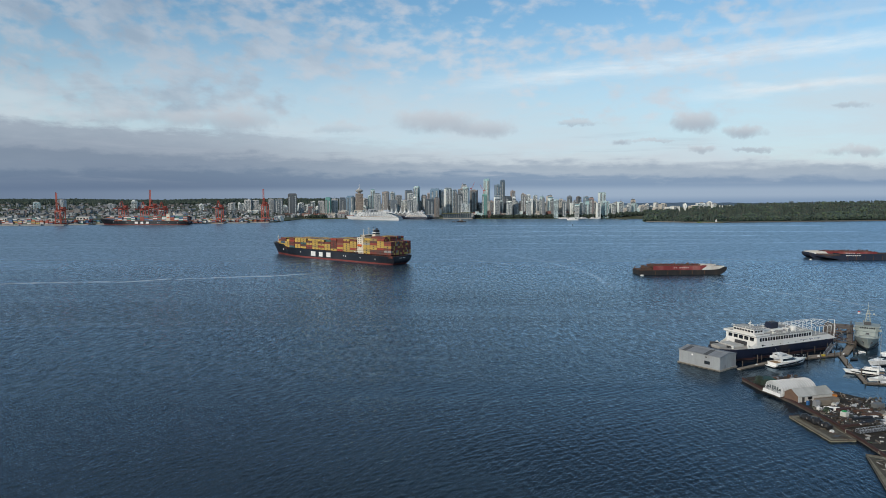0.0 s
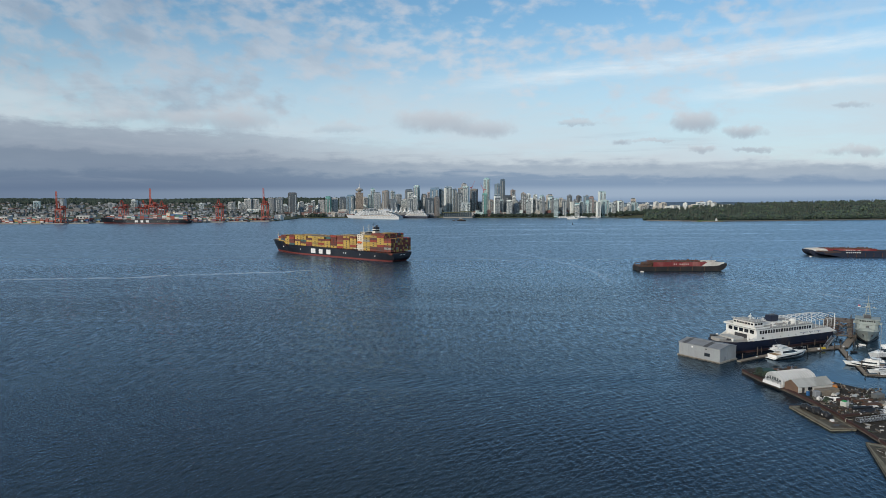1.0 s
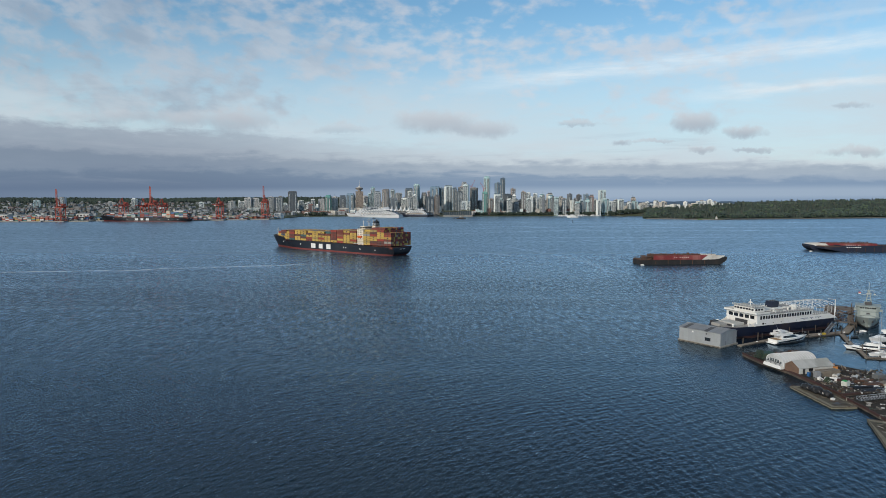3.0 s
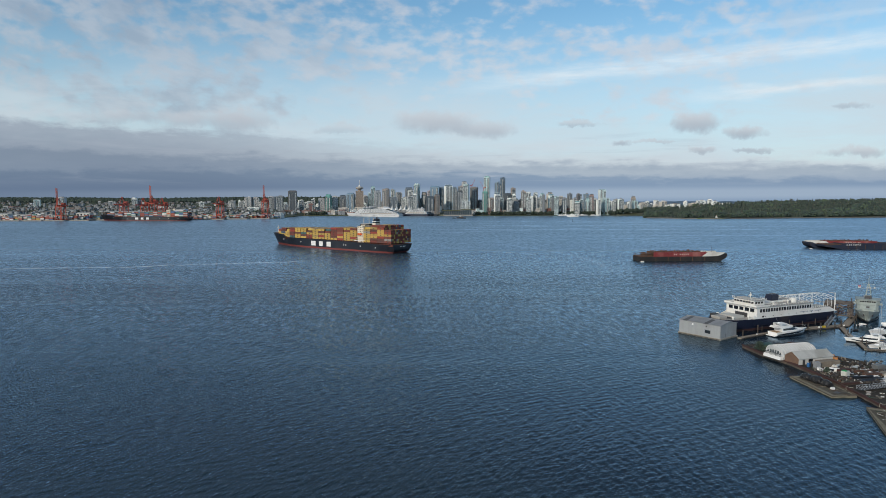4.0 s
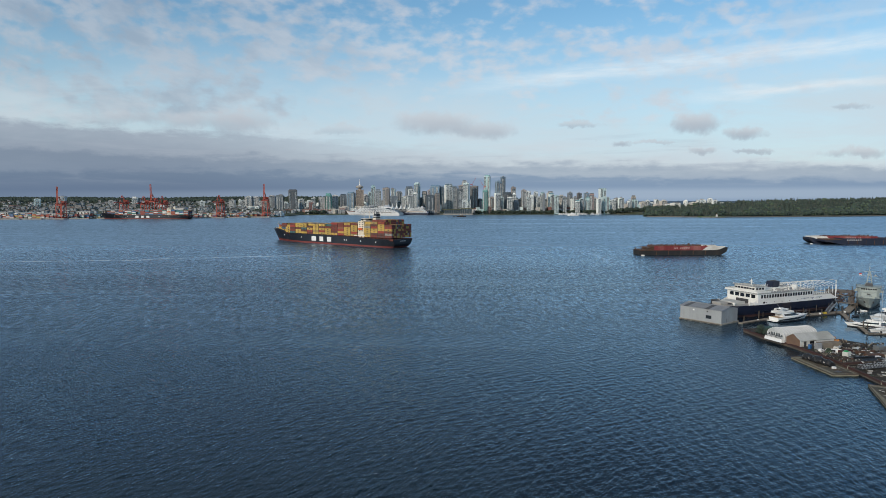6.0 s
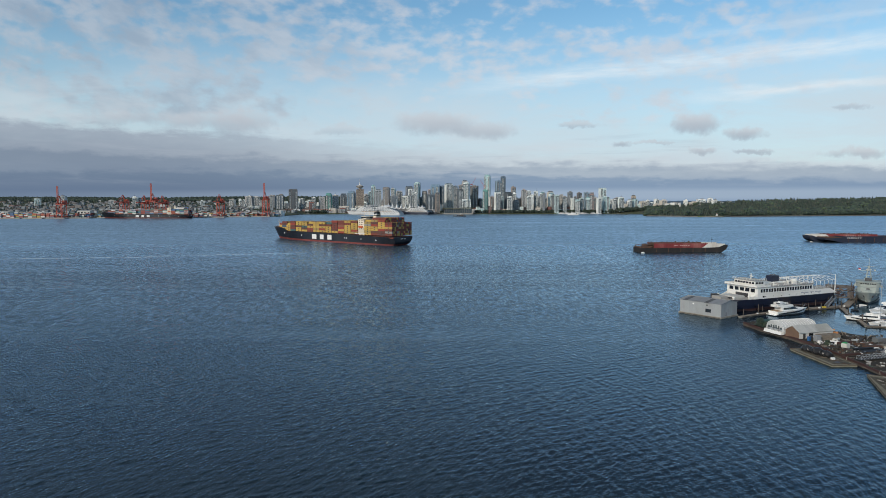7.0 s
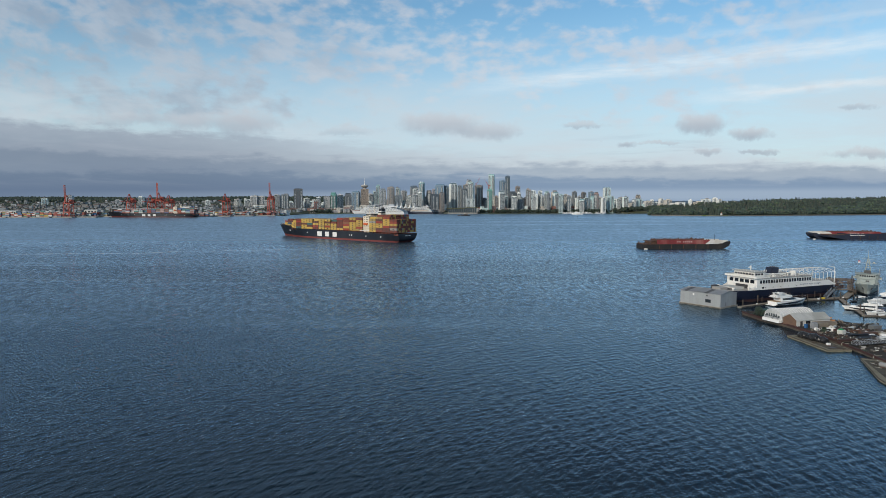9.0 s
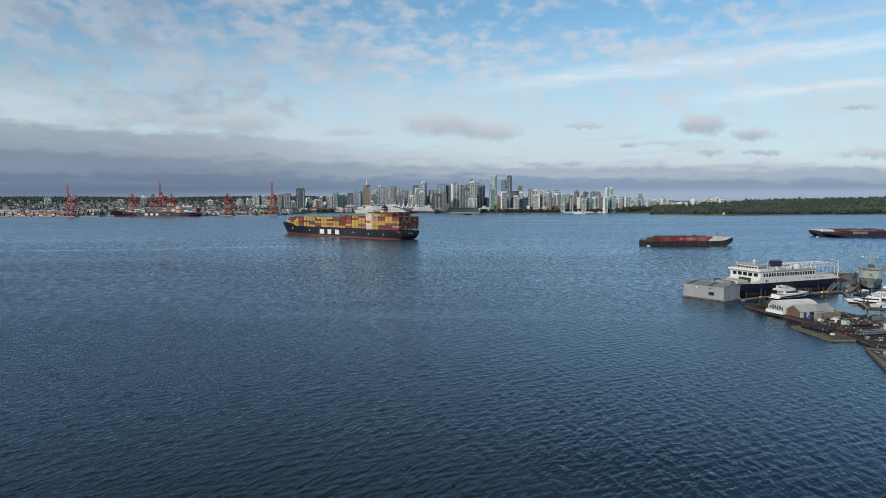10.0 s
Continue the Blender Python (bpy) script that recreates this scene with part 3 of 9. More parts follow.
def build_woods():
    rng = random.Random(4)
    cv, cf, bv, bf = [], [], [], []
    for i in range(6500):
        x = 700 + 1500 * rng.random() ** 0.9
        d = 14 + 1000 * rng.random() ** 1.7
        y = shore(x) + d
        if x < 0.316 * y or (x < 1020 and d < 40 and x > 880):
            continue
        z = land_z(x, y) - 1
        # stands of leafy trees among the firs, the tallest firs in groups
        stand = noise.noise(Vector((x * 0.012, y * 0.010, 5.0)))
        tall = 1.0 + 0.35 * noise.noise(Vector((x * 0.02, y * 0.02, 9.0)))
        if d < 100 and stand > -0.15 or stand > 0.22:
            broadleaf(bv, bf, x, y, z, (12 + 11 * rng.random()) * (1.0 if d < 70 else 1.25) * float(np.interp(x, (700, 1500), (0.8, 1.05))), rng)
        else:
            conifer(cv, cf, x, y, z, tall * (17 + 17 * rng.random()) * (0.75 if d < 60 else 1.0) * float(np.interp(x, (700, 1000, 1500), (0.55, 0.72, 1.0))), rng)
    tagged(raw("conifer_wood", cv, cf, GREENS), "haze-tinted dark green conifers of a large wooded waterside park", "woods", "", "stuff")
    tagged(raw("broadleaf_wood", bv, bf, LEAVES), "lighter green leafy trees along the park's shore, haze-tinted", "woods", "", "stuff")
    # waterside trees of the town and street trees of the slope behind the port
    cv, cf, bv, bf = [], [], [], []
    for i in range(760):
        x = rng.choice((rng.uniform(130, 690), rng.uniform(200, 640), rng.uniform(430, 700)))
        y = shore(x) + 16 + 30 * rng.random()
        broadleaf(bv, bf, x, y, land_z(x, y) - 1, 8 + 8 * rng.random(), rng)
    for i in range(190):
        x = rng.uniform(694, 880)
        y = rng.uniform(2642, 2690)
        broadleaf(bv, bf, x, y, land_z(x, y) - 1, 12 + 9 * rng.random(), rng)
    for i in range(60):
        x = rng.uniform(-560, -480)
        y = shore(x) + rng.uniform(8, 60)
        broadleaf(bv, bf, x, y, land_z(x, y) - 1, 9 + 9 * rng.random(), rng)
    for i in range(8000):
        y = rng.uniform(2450, 4560)
        x = rng.uniform(-0.80, -0.03) * y
        if y < shore(x) + 190 or noise.noise(Vector((x * 0.006, y * 0.004, 2.0))) < -0.25:
            continue
        z = land_z(x, y) - 1
        far = 0.72 + (y - 2400) / 7000
        if rng.random() < 0.35:
            conifer(cv, cf, x, y, z, (10 + 9 * rng.random()) * far, rng)
        else:
            broadleaf(bv, bf, x, y, z, (7 + 8 * rng.random()) * far, rng, 3 if y > 2900 else 5)
    # closed canopy along the far ridge
    for i in range(6500):
        y = rng.uniform(3650, 4500)
        x = rng.uniform(-0.80, -0.10) * y
        r = rng.uniform(5, 10)
        clump(bv, bf, (x, y, land_z(x, y) + r * 0.5 + 4 * rng.random()), r, rng, 1.0)
    # the skyline of the far ridges
    for i in range(2200):
        x = rng.uniform(-3400, 3400)
        y = 4420 + 330 * rng.random()
        if x > 800 or x > -1500 and rng.random() < 0.7:
            continue
        broadleaf(bv, bf, x, y, land_z(x, y) - 4, 6 + 5 * rng.random(), rng, 3)
    tagged(raw("town_conifers", cv, cf, GREENS), "dark haze-tinted conifers scattered between distant houses", "woods", "", "stuff")
    tagged(raw("town_trees", bv, bf, TOWN_LEAVES), "haze-tinted leafy trees along the waterfront and between distant houses", "woods", "", "stuff")


build_woods()


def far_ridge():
    """The ridge on the horizon beyond town and park, distance haze put into its blue."""
    hazy = mat("haze_tinted_ridge", (0.105, 0.155, 0.215), 1.0, 0, 0.35, 0.004, 0.0, (0.13, 0.18, 0.235), 0.7, False, 0.0)
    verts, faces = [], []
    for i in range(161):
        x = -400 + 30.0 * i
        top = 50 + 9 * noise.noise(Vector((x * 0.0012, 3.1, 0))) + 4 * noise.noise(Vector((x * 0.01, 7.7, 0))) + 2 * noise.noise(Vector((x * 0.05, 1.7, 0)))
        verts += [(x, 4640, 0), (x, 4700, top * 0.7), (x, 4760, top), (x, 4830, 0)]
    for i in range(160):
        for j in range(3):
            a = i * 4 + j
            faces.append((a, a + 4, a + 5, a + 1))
    tagged(raw("backdrop", verts, faces, hazy), "low wooded ridge on the horizon, tinted blue with haze", "backdrop", "", "structure")


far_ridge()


# ------------------------------------------------------------------ houses on the slope behind the port
def build_suburb():
    rng = random.Random(9)
    # wall colours dulled and blued to hold cloud shade and haze
    walls = palette("hazed_house_walls", [(4, (0.29, 0.32, 0.35)), (1, (0.46, 0.48, 0.50)), (3, (0.20, 0.23, 0.26)), (2, (0.19, 0.19, 0.195)), (3, (0.15, 0.18, 0.21)), (1, (0.17, 0.135, 0.13))], 0.8)
    roofs = palette("house_roofs", [(3, (0.10, 0.10, 0.105)), (2, (0.15, 0.145, 0.14)), (1, (0.13, 0.09, 0.075)), (2, (0.20, 0.205, 0.21))], 0.85)
    wv, wf, rv, rf = [], [], [], []
    for i in range(1350):
        y = rng.uniform(2330, 3750) if i % 3 else rng.uniform(2330, 3000)
        x = rng.uniform(-0.80, 0.0) * y
        if y < shore(x) + 170 or (x > 0 and y < 3500):
            continue
        z = land_z(x, y) - 1
        big = 1.0 + (y - 2300) / 2600
        w, d, h = rng.uniform(7, 15) * big ** 0.5, rng.uniform(8, 12), rng.choice((5, 6, 6, 7, 9, 12))
        if x < -150 and y < 3300 and rng.random() < 0.12:
            w, h = w * 1.6, h * 1.6
        k = len(wv)
        wv += [(x + a * w / 2, y + b * d / 2, zz) for zz in (z, z + h) for a, b in ((-1, -1), (1, -1), (1, 1), (-1, 1))]
        wf += [(k, k + 1, k + 5, k + 4), (k + 1, k + 2, k + 6, k + 5), (k + 2, k + 3, k + 7, k + 6), (k + 3, k, k + 4, k + 7), (k + 4, k + 5, k + 6, k + 7)]
        k, e = len(rv), 0.6
        if h < 9 * big:
            r = h + 2.8
            rv += [(x - w / 2 - e, y - d / 2 - e, z + h), (x + w / 2 + e, y - d / 2 - e, z + h), (x + w / 2 + e, y + d / 2 + e, z + h), (x - w / 2 - e, y + d / 2 + e, z + h), (x - w / 2 + 1, y, z + r), (x + w / 2 - 1, y, z + r)]
            rf += [(k, k + 1, k + 5, k + 4), (k + 2, k + 3, k + 4, k + 5), (k + 1, k + 2, k + 5), (k + 3, k, k + 4)]
        else:
            rv += [(x - w / 2 - e, y - d / 2 - e, z + h), (x + w / 2 + e, y - d / 2 - e, z + h), (x + w / 2 + e, y + d / 2 + e, z + h), (x - w / 2 - e, y + d / 2 + e, z + h)]
            rv += [(a, b, c + 1.2) for a, b, c in rv[-4:]]
            rf += [(k, k + 1, k + 5, k + 4), (k + 1, k + 2, k + 6, k + 5), (k + 2, k + 3, k + 7, k + 6), (k + 3, k, k + 4, k + 7), (k + 4, k + 5, k + 6, k + 7)]
    tagged(raw("distant_houses", wv, wf, walls), "pale low houses and blocks on the far slopes", "houses", "", "stuff")
    tagged(raw("distant_roofs", rv, rf, roofs), "grey and brown roofs of distant houses", "roofs", "", "stuff")


build_suburb()


# ------------------------------------------------------------------ container port
BOX_COLOURS = [(11, (0.50, 0.335, 0.080)), (3, (0.43, 0.29, 0.075)), (6, (0.17, 0.045, 0.032)), (5, (0.27, 0.055, 0.035)), (2, (0.12, 0.05, 0.04)), (1, (0.05, 0.10, 0.16)), (1, (0.05, 0.12, 0.12)), (1, (0.28, 0.27, 0.25))]
PORT_COLOURS = [(5, (0.26, 0.06, 0.045)), (4, (0.36, 0.36, 0.36)), (3, (0.06, 0.13, 0.26)), (2, (0.34, 0.10, 0.05)), (2, (0.06, 0.19, 0.17)), (4, (0.62, 0.62, 0.60)), (2, (0.13, 0.11, 0.11)), (1, (0.40, 0.28, 0.07))]
BOXES_PORT = palette("port_container_paint", PORT_COLOURS, 0.6)
CRANE_RED = mat("crane_red", (0.36, 0.055, 0.032), 0.55, 0.0, 0.3, 0.05, 0, (0.24, 0.06, 0.045), 0.5)
CONCRETE = mat("concrete", (0.33, 0.32, 0.30), 0.85, 0, 0.35, 0.1, 0, (0.22, 0.21, 0.20), 0.6)
STEEL_DARK = mat("dark_steel", (0.06, 0.06, 0.065), 0.55, 0.2, 0.4, 0.2)


def container_rows():
    rng = random.Random(12)
    verts, faces = [], []
    x = -1850.0
    while x < -600:
        s = shore(x)
        for row in range(7):
            if rng.random() < 0.08 + 0.09 * row:
                continue
            y = s + 34 + row * 15 + rng.uniform(-3, 3)
            high = rng.choice((3, 4, 4, 5, 5, 6)) if x < -1300 else rng.choice((2, 3, 4, 4, 5))
            for t in range(high):
                for k2 in range(2):
                    k = len(verts)
                    x0, y0, z0 = x, y + k2 * 2.7, 2.9 + 2.65 * t
                    verts += [(x0 + a * 12.1, y0 + b * 2.44, z0 + c * 2.58) for c in (0, 1) for a, b in ((0, 0), (1, 0), (1, 1), (0, 1))]
                    faces += [(k + 3, k + 2, k + 1, k), (k + 4, k + 5, k + 6, k + 7), (k, k + 1, k + 5, k + 4), (k + 1, k + 2, k + 6, k + 5), (k + 2, k + 3, k + 7, k + 6), (k + 3, k, k + 4, k + 7)]
        x += 13.0
    tagged(raw("container_stacks", verts, faces, BOXES_PORT), "stacked shipping containers of many colours on the far quay", "containers", "", "stuff")


def quay():
    ob = new("quay", mesh_of("quay", boxes(*[(a, b, shore(a) - 3, shore(a) + 26, -3, 3.1) for a, b in
              [(-1900 + i * 65, -1900 + (i + 1) * 65, ) for i in range(20)]])))
    ob.data.materials.append(CONCRETE)
    tagged(ob, "long grey concrete quay edge of the container port", "quay", "", "structure")


def gantry_crane(x, y, raised=True, height=44.0):
    """Ship-to-shore crane: portal legs, girder over the quay, machinery house, A-frame, boom up or down."""
    c = thing("gantry_crane", pose(x, y, 3.0), "tall red steel container crane on the quay with its boom " + ("raised" if raised else "lowered"), "crane", "cranes of the port")
    for sx in (-9, 9):
        for sy in (0, 24):
            b = boxes((sx - 0.9, sx + 0.9, sy - 0.9, sy + 0.9, 0, height))
            part("leg", b, CRANE_RED, c)
        part("sill_beam", boxes((sx - 1, sx + 1, -4, 28, 1.5, 4)), CRANE_RED, c)
        b = bmesh.new()
        tube(b, (sx, 0, 14), (sx, 24, height - 4), 0.8, 5)
        part("brace", b, CRANE_RED, c)
        part("side_beam", boxes((sx - 1, sx + 1, 0, 24, 13, 15.5)), CRANE_RED, c)
    part("portal_beam", boxes((-9, 9, -0.9, 0.9, height - 6, height - 2.5)), CRANE_RED, c)
    part("portal_beam", boxes((-9, 9, -0.9, 0.9, 13, 15.5)), CRANE_RED, c)
    part("portal_beam", boxes((-9, 9, 23.1, 24.9, height - 6, height - 2.5)), CRANE_RED, c)
    for sx in (-3, 3):
        part("girder", boxes((sx - 1, sx + 1, -3, 46, height - 2.5, height + 1)), CRANE_RED, c)
    part("machinery_house", boxes((-4.5, 4.5, 22, 36, height + 1, height + 8)), CRANE_RED, c)
    top = height + 22
    b = bmesh.new()
    for sx in (-1, 1):
        tube(b, (sx * 6, 0, height), (sx * 1.5, 2, top), 0.9, 5)
        tube(b, (sx * 2, 22, height), (sx * 1.5, 2, top), 0.7, 5)
    part("a_frame", b, CRANE_RED, c)
    b = bmesh.new()
    if raised:
        for sx in (-1.9, 1.9):
            box(b, sx - 0.7, sx + 0.7, -5.8, -4.0, height, height + 53)
        for k in range(13):
            box(b, -2.3, 2.3, -5.2, -4.6, height + 2 + k * 4, height + 2.5 + k * 4)
            tube(b, (-2.3 if k % 2 else 2.3, -4.9, height + 2 + k * 4), (2.3 if k % 2 else -2.3, -4.9, height + 6 + k * 4), 0.5, 4)
    else:
        for sx in (-3, 3):
            box(b, sx - 0.9, sx + 0.9, -46, -3, height - 2.4, height + 0.4)
        for k in range(5):
            box(b, -3, 3, -44 + k * 9, -42.6 + k * 9, height - 1.6, height - 0.2)
        tube(b, (0, -34, height), (0, 2, top), 0.4, 4)
    part("boom", b, CRANE_RED, c)
    part("cab", boxes((-1.6, 1.6, 2, 6, height - 6.5, height - 3)), mat("cab_white", (0.6, 0.6, 0.58), 0.5), c)
    return c


container_rows()
quay()
for cx, up, hh in ((-1208, True, 46), (-1049, False, 50), (-983, False, 48), (-957, True, 56), (-925, False, 48), (-755, False, 52), (-624, True, 60)):
    gantry_crane(cx, shore(cx) + 2, up, hh)

SHED_WHITE = mat("shed_white", (0.55, 0.55, 0.53), 0.7, 0, 0.25, 0.05, 0, (0.4, 0.4, 0.38), 0.5)
SHED_DARK = mat("shed_dark", (0.035, 0.037, 0.04), 0.7, 0, 0.4, 0.05)
WINDOW_DARK = glass_mat("window_dark", (0.02, 0.025, 0.03), 0.12)


def port_shed(x, dy, w, d, h, material, label):
    """A long quayside shed with a shallow roof and a row of openings."""
    y = shore(x) + dy
    s = thing("port_shed", pose(x, y, land_z(x, y) - 1.0), label, "shed", "sheds behind the quay")
    part("wall", boxes((0, w, 0, d, 0, h)), material, s)
    b = bmesh.new()
    loft(b, [[(-1, -1, h), (-1, d / 2, h + 2.2), (-1, d + 1, h)], [(w + 1, -1, h), (w + 1, d / 2, h + 2.2), (w + 1, d + 1, h)]], True)
    part("roof", b, mat("shed_roof", (0.38, 0.38, 0.37), 0.7, 0, 0.3, 0.05), s)
    n = max(2, int(w / 9))
    for r in range(1 if h < 9 else 2):
        for i in range(n):
            x0 = (i + 0.25) * w / n
            part("window", boxes((x0, x0 + w / n * 0.5, -0.12, 0.3, 2 + r * h * 0.45, 2 + h * (0.28 + 0.45 * r))), WINDOW_DARK, s)
    return s


port_shed(-1660, 150, 220, 30, 17, SHED_WHITE, "long white two-storey port shed with a row of windows")
port_shed(-1435, 160, 60, 24, 14, CONCRETE, "grey concrete port building behind container stacks")
port_shed(-1370, 120, 90, 26, 13, SHED_WHITE, "low white port shed beside the red crane")
port_shed(-1235, 150, 44, 24, 18, SHED_WHITE, "pale square port building near the quay")
port_shed(-1180, 190, 170, 40, 20, SHED_DARK, "long dark covered storage building behind the quay")
port_shed(-985, 150, 90, 24, 16, SHED_WHITE, "pale port building behind the moored ship")
port_shed(-760, 130, 120, 26, 10, SHED_WHITE, "low pale quayside shed near the last crane")
port_shed(-690, 60, 60, 18, 8, mat("shed_red", (0.26, 0.07, 0.05), 0.7), "low dark red quayside shed")

# ------------------------------------------------------------------ the town across the water
# Tower colours are lightened and blued to carry the distance haze.
STYLES = {
    # glass colour, band colour, share of band in a storey, number of piers, words
    "glass": ((0.15, 0.27, 0.32), (0.55, 0.66, 0.67), 0.32, 8, "pale blue-green glass high-rise tower"),
    "glassd": ((0.085, 0.15, 0.215), (0.24, 0.32, 0.39), 0.28, 8, "dark blue glass office tower"),
    "dark": ((0.065, 0.090, 0.115), (0.23, 0.255, 0.28), 0.32, 9, "dark grey high-rise tower with banded floors"),
    "darkb": ((0.060, 0.070, 0.082), (0.165, 0.165, 0.17), 0.40, 10, "dark brown slab tower with many narrow windows"),
    "black": ((0.045, 0.060, 0.075), (0.11, 0.13, 0.15), 0.28, 8, "near-black glass office block"),
    "slate": ((0.075, 0.12, 0.165), (0.15, 0.205, 0.26), 0.26, 5, "slim slate-blue glass skyscraper"),
    "teal": ((0.065, 0.20, 0.185), (0.15, 0.37, 0.33), 0.36, 8, "tower wrapped in green-teal glass and netting"),
    "grey": ((0.085, 0.11, 0.135), (0.46, 0.49, 0.52), 0.46, 8, "grey concrete office tower"),
    "conc": ((0.080, 0.10, 0.115), (0.55, 0.545, 0.54), 0.48, 8, "weathered concrete apartment tower"),
    "beige": ((0.095, 0.10, 0.105), (0.64, 0.60, 0.54), 0.5, 7, "beige rendered apartment block"),
    "tan": ((0.10, 0.10, 0.095), (0.49, 0.42, 0.35), 0.55, 6, "tan rendered apartment tower"),
    "brown": ((0.085, 0.088, 0.095), (0.33, 0.295, 0.275), 0.46, 10, "brown stone-clad office tower"),
    "brownd": ((0.065, 0.072, 0.08), (0.225, 0.205, 0.20), 0.40, 10, "dark brown office tower"),
    "redb": ((0.085, 0.085, 0.09), (0.33, 0.215, 0.195), 0.5, 8, "red-brown clad apartment tower"),
    "brick": ((0.085, 0.080, 0.083), (0.33, 0.145, 0.115), 0.55, 9, "low red brick warehouse with many windows"),
    "brickd": ((0.070, 0.072, 0.075), (0.21, 0.12, 0.105), 0.55, 9, "low dark brick building by the waterfront"),
    "lilac": ((0.15, 0.15, 0.19), (0.46, 0.42, 0.43), 0.36, 7, "pinkish stone-clad office tower"),
    "white": ((0.090, 0.135, 0.165), (0.82, 0.85, 0.83), 0.36, 7, "white apartment tower with stacked balconies"),
    "whiteg": ((0.12, 0.215, 0.235), (0.78, 0.85, 0.84), 0.33, 7, "white and green-glass apartment tower"),
    # paler glass, wider bands: sunlight on these towers put into the colour
    "bright": ((0.20, 0.24, 0.26), (0.84, 0.85, 0.83), 0.52, 6, "bright white apartment tower beyond the park"),
}
ROOF_GREY = mat("roof_gravel", (0.24, 0.235, 0.23), 0.9, 0, 0.4, 0.1)
TOWN = random.Random(21)


def tower(x, y, w, d, h, style):
    """One building: glazed core, floor bands standing proud, piers, parapet and plant room."""
    core, band, share, piers, words = STYLES[style]
    # glass lifted further towards pale for the same haze
    core = tuple(min(c * 1.7 + 0.03, 0.5) for c in core)
    g = land_z(x, y) - 1.5
    h = max(h - g, 8)
    turn = TOWN.choice((-14, -8, 8, 16, 22)) if w > 12 else 0
    k = 1.0 / (abs(math.cos(radians(turn))) + abs(math.sin(radians(turn))) * 0.8)
    w, d = w * k, d * k
    rise = 3.1 if style not in ("glass", "glassd", "slate", "black") else 3.7
    n = max(2, int(h / rise))
    rise = h / n
    kind = "high-rise" if h > 28 else "building"
    t = thing("tower_block" if h > 28 else "town_building", pose(x, y, g, 0, 0, turn), words, kind, "buildings of the town")
    hw, hd = w / 2, d / 2
    part("glazing", boxes((-hw + 0.5, hw - 0.5, -hd + 0.5, hd - 0.5, 0, h - 0.3)), glass_mat("glazing_" + style, core, 0.16, 0.9, 0.25), t)
    wall = mat("cladding_" + style, band, 0.7, 0, 0.22, 0.08)
    b = bmesh.new()
    # balconies or bands, a few set back so that the face is not one sheet
    notch = TOWN.choice((0, 0, 1, 2))
    for i in range(n):
        z = (i + 1) * rise
        if notch == 1:
            box(b, -hw, -hw * 0.25, -hd, hd, z - rise * share, z)
            box(b, hw * 0.25, hw, -hd, hd, z - rise * share, z)
        elif notch == 2:
            box(b, -hw, hw * 0.35, -hd, hd, z - rise * share, z)
            box(b, hw * 0.35, hw - 0.3, -hd + 1.2, hd - 0.6, z - rise * share, z)
        else:
            box(b, -hw, hw, -hd, hd, z - rise * share, z)
    tagged(part("facade_banding", b, wall, t), kind="stuff")
    b = bmesh.new()
    for i in range(piers + 1):
        px = -hw + i * (w - 0.7) / piers
        box(b, px, px + 0.7, -hd - 0.25, hd + 0.25, 0, h)
    for i in range(1, 4):
        py = -hd + i * d / 4
        box(b, -hw - 0.25, hw + 0.25, py - 0.4, py + 0.4, 0, h)
    tagged(part("facade_ribbing", b, wall, t), kind="stuff")
    # stacks of balconies standing proud of the near face
    lots = TOWN.choice((1, 2, 2, 3, 3)) if h > 28 and w > 12 else 0
    pale = mat("balcony_pale", (0.58, 0.60, 0.60), 0.6, 0, 0.2, 0.1)
    dim = mat("recess_shade", (0.12, 0.145, 0.16), 0.25, 0, 0.3, 0.1)
    for i in range(lots):
        bx = -hw + w * (i + 0.5) / lots + TOWN.uniform(-1.5, 1.5)
        bw = TOWN.uniform(1.6, 3.0)
        top = h - TOWN.choice((0.4, 3.5, 7))
        # dark strip behind the balconies colours in the shade of a recess
        part("recess", boxes((bx - bw - 1.3, bx + bw + 1.3, -hd - 0.38, -hd + 0.4, rise, top)), dim, t)
        b = bmesh.new()
        for k in range(1, int(top / rise)):
            box(b, bx - bw, bx + bw, -hd - 1.5, -hd - 0.1, k * rise - 0.1, k * rise + rise * 0.42)
        tagged(part("balcony_column", b, pale if TOWN.random() < 0.7 else wall, t), kind="stuff")
    part("parapet", boxes((-hw - 0.3, hw + 0.3, -hd - 0.3, -hd + 0.3, h, h + 1.2), (-hw - 0.3, hw + 0.3, hd - 0.3, hd + 0.3, h, h + 1.2),
                          (-hw - 0.3, -hw + 0.3, -hd + 0.3, hd - 0.3, h, h + 1.2), (hw - 0.3, hw + 0.3, -hd + 0.3, hd - 0.3, h, h + 1.2)), wall, t)
    part("roof", boxes((-hw + 0.3, hw - 0.3, -hd + 0.3, hd - 0.3, h - 0.2, h + 0.15)), ROOF_GREY, t)
    if h > 22:
        a, c = TOWN.uniform(0.25, 0.6), TOWN.uniform(0.3, 0.6)
        s = TOWN.uniform(-0.3, 0.3) * hw
        ph = TOWN.uniform(3, 6)
        part("plant_room", boxes((s - hw * a, s + hw * a, -hd * c, hd * c, h + 0.15, h + ph)), wall if TOWN.random() < 0.6 else ROOF_GREY, t)
        if h > 45 and w > 16 and TOWN.random() < 0.5:
            # a set-back penthouse storey or two
            e, up = TOWN.uniform(0.68, 0.86), TOWN.choice((3.2, 6.4))
            part("penthouse", boxes((-hw * e, hw * e, -hd * e, hd * e, h + 0.15, h + up)), glass_mat("glazing_" + style, core, 0.16, 0.9, 0.25), t)
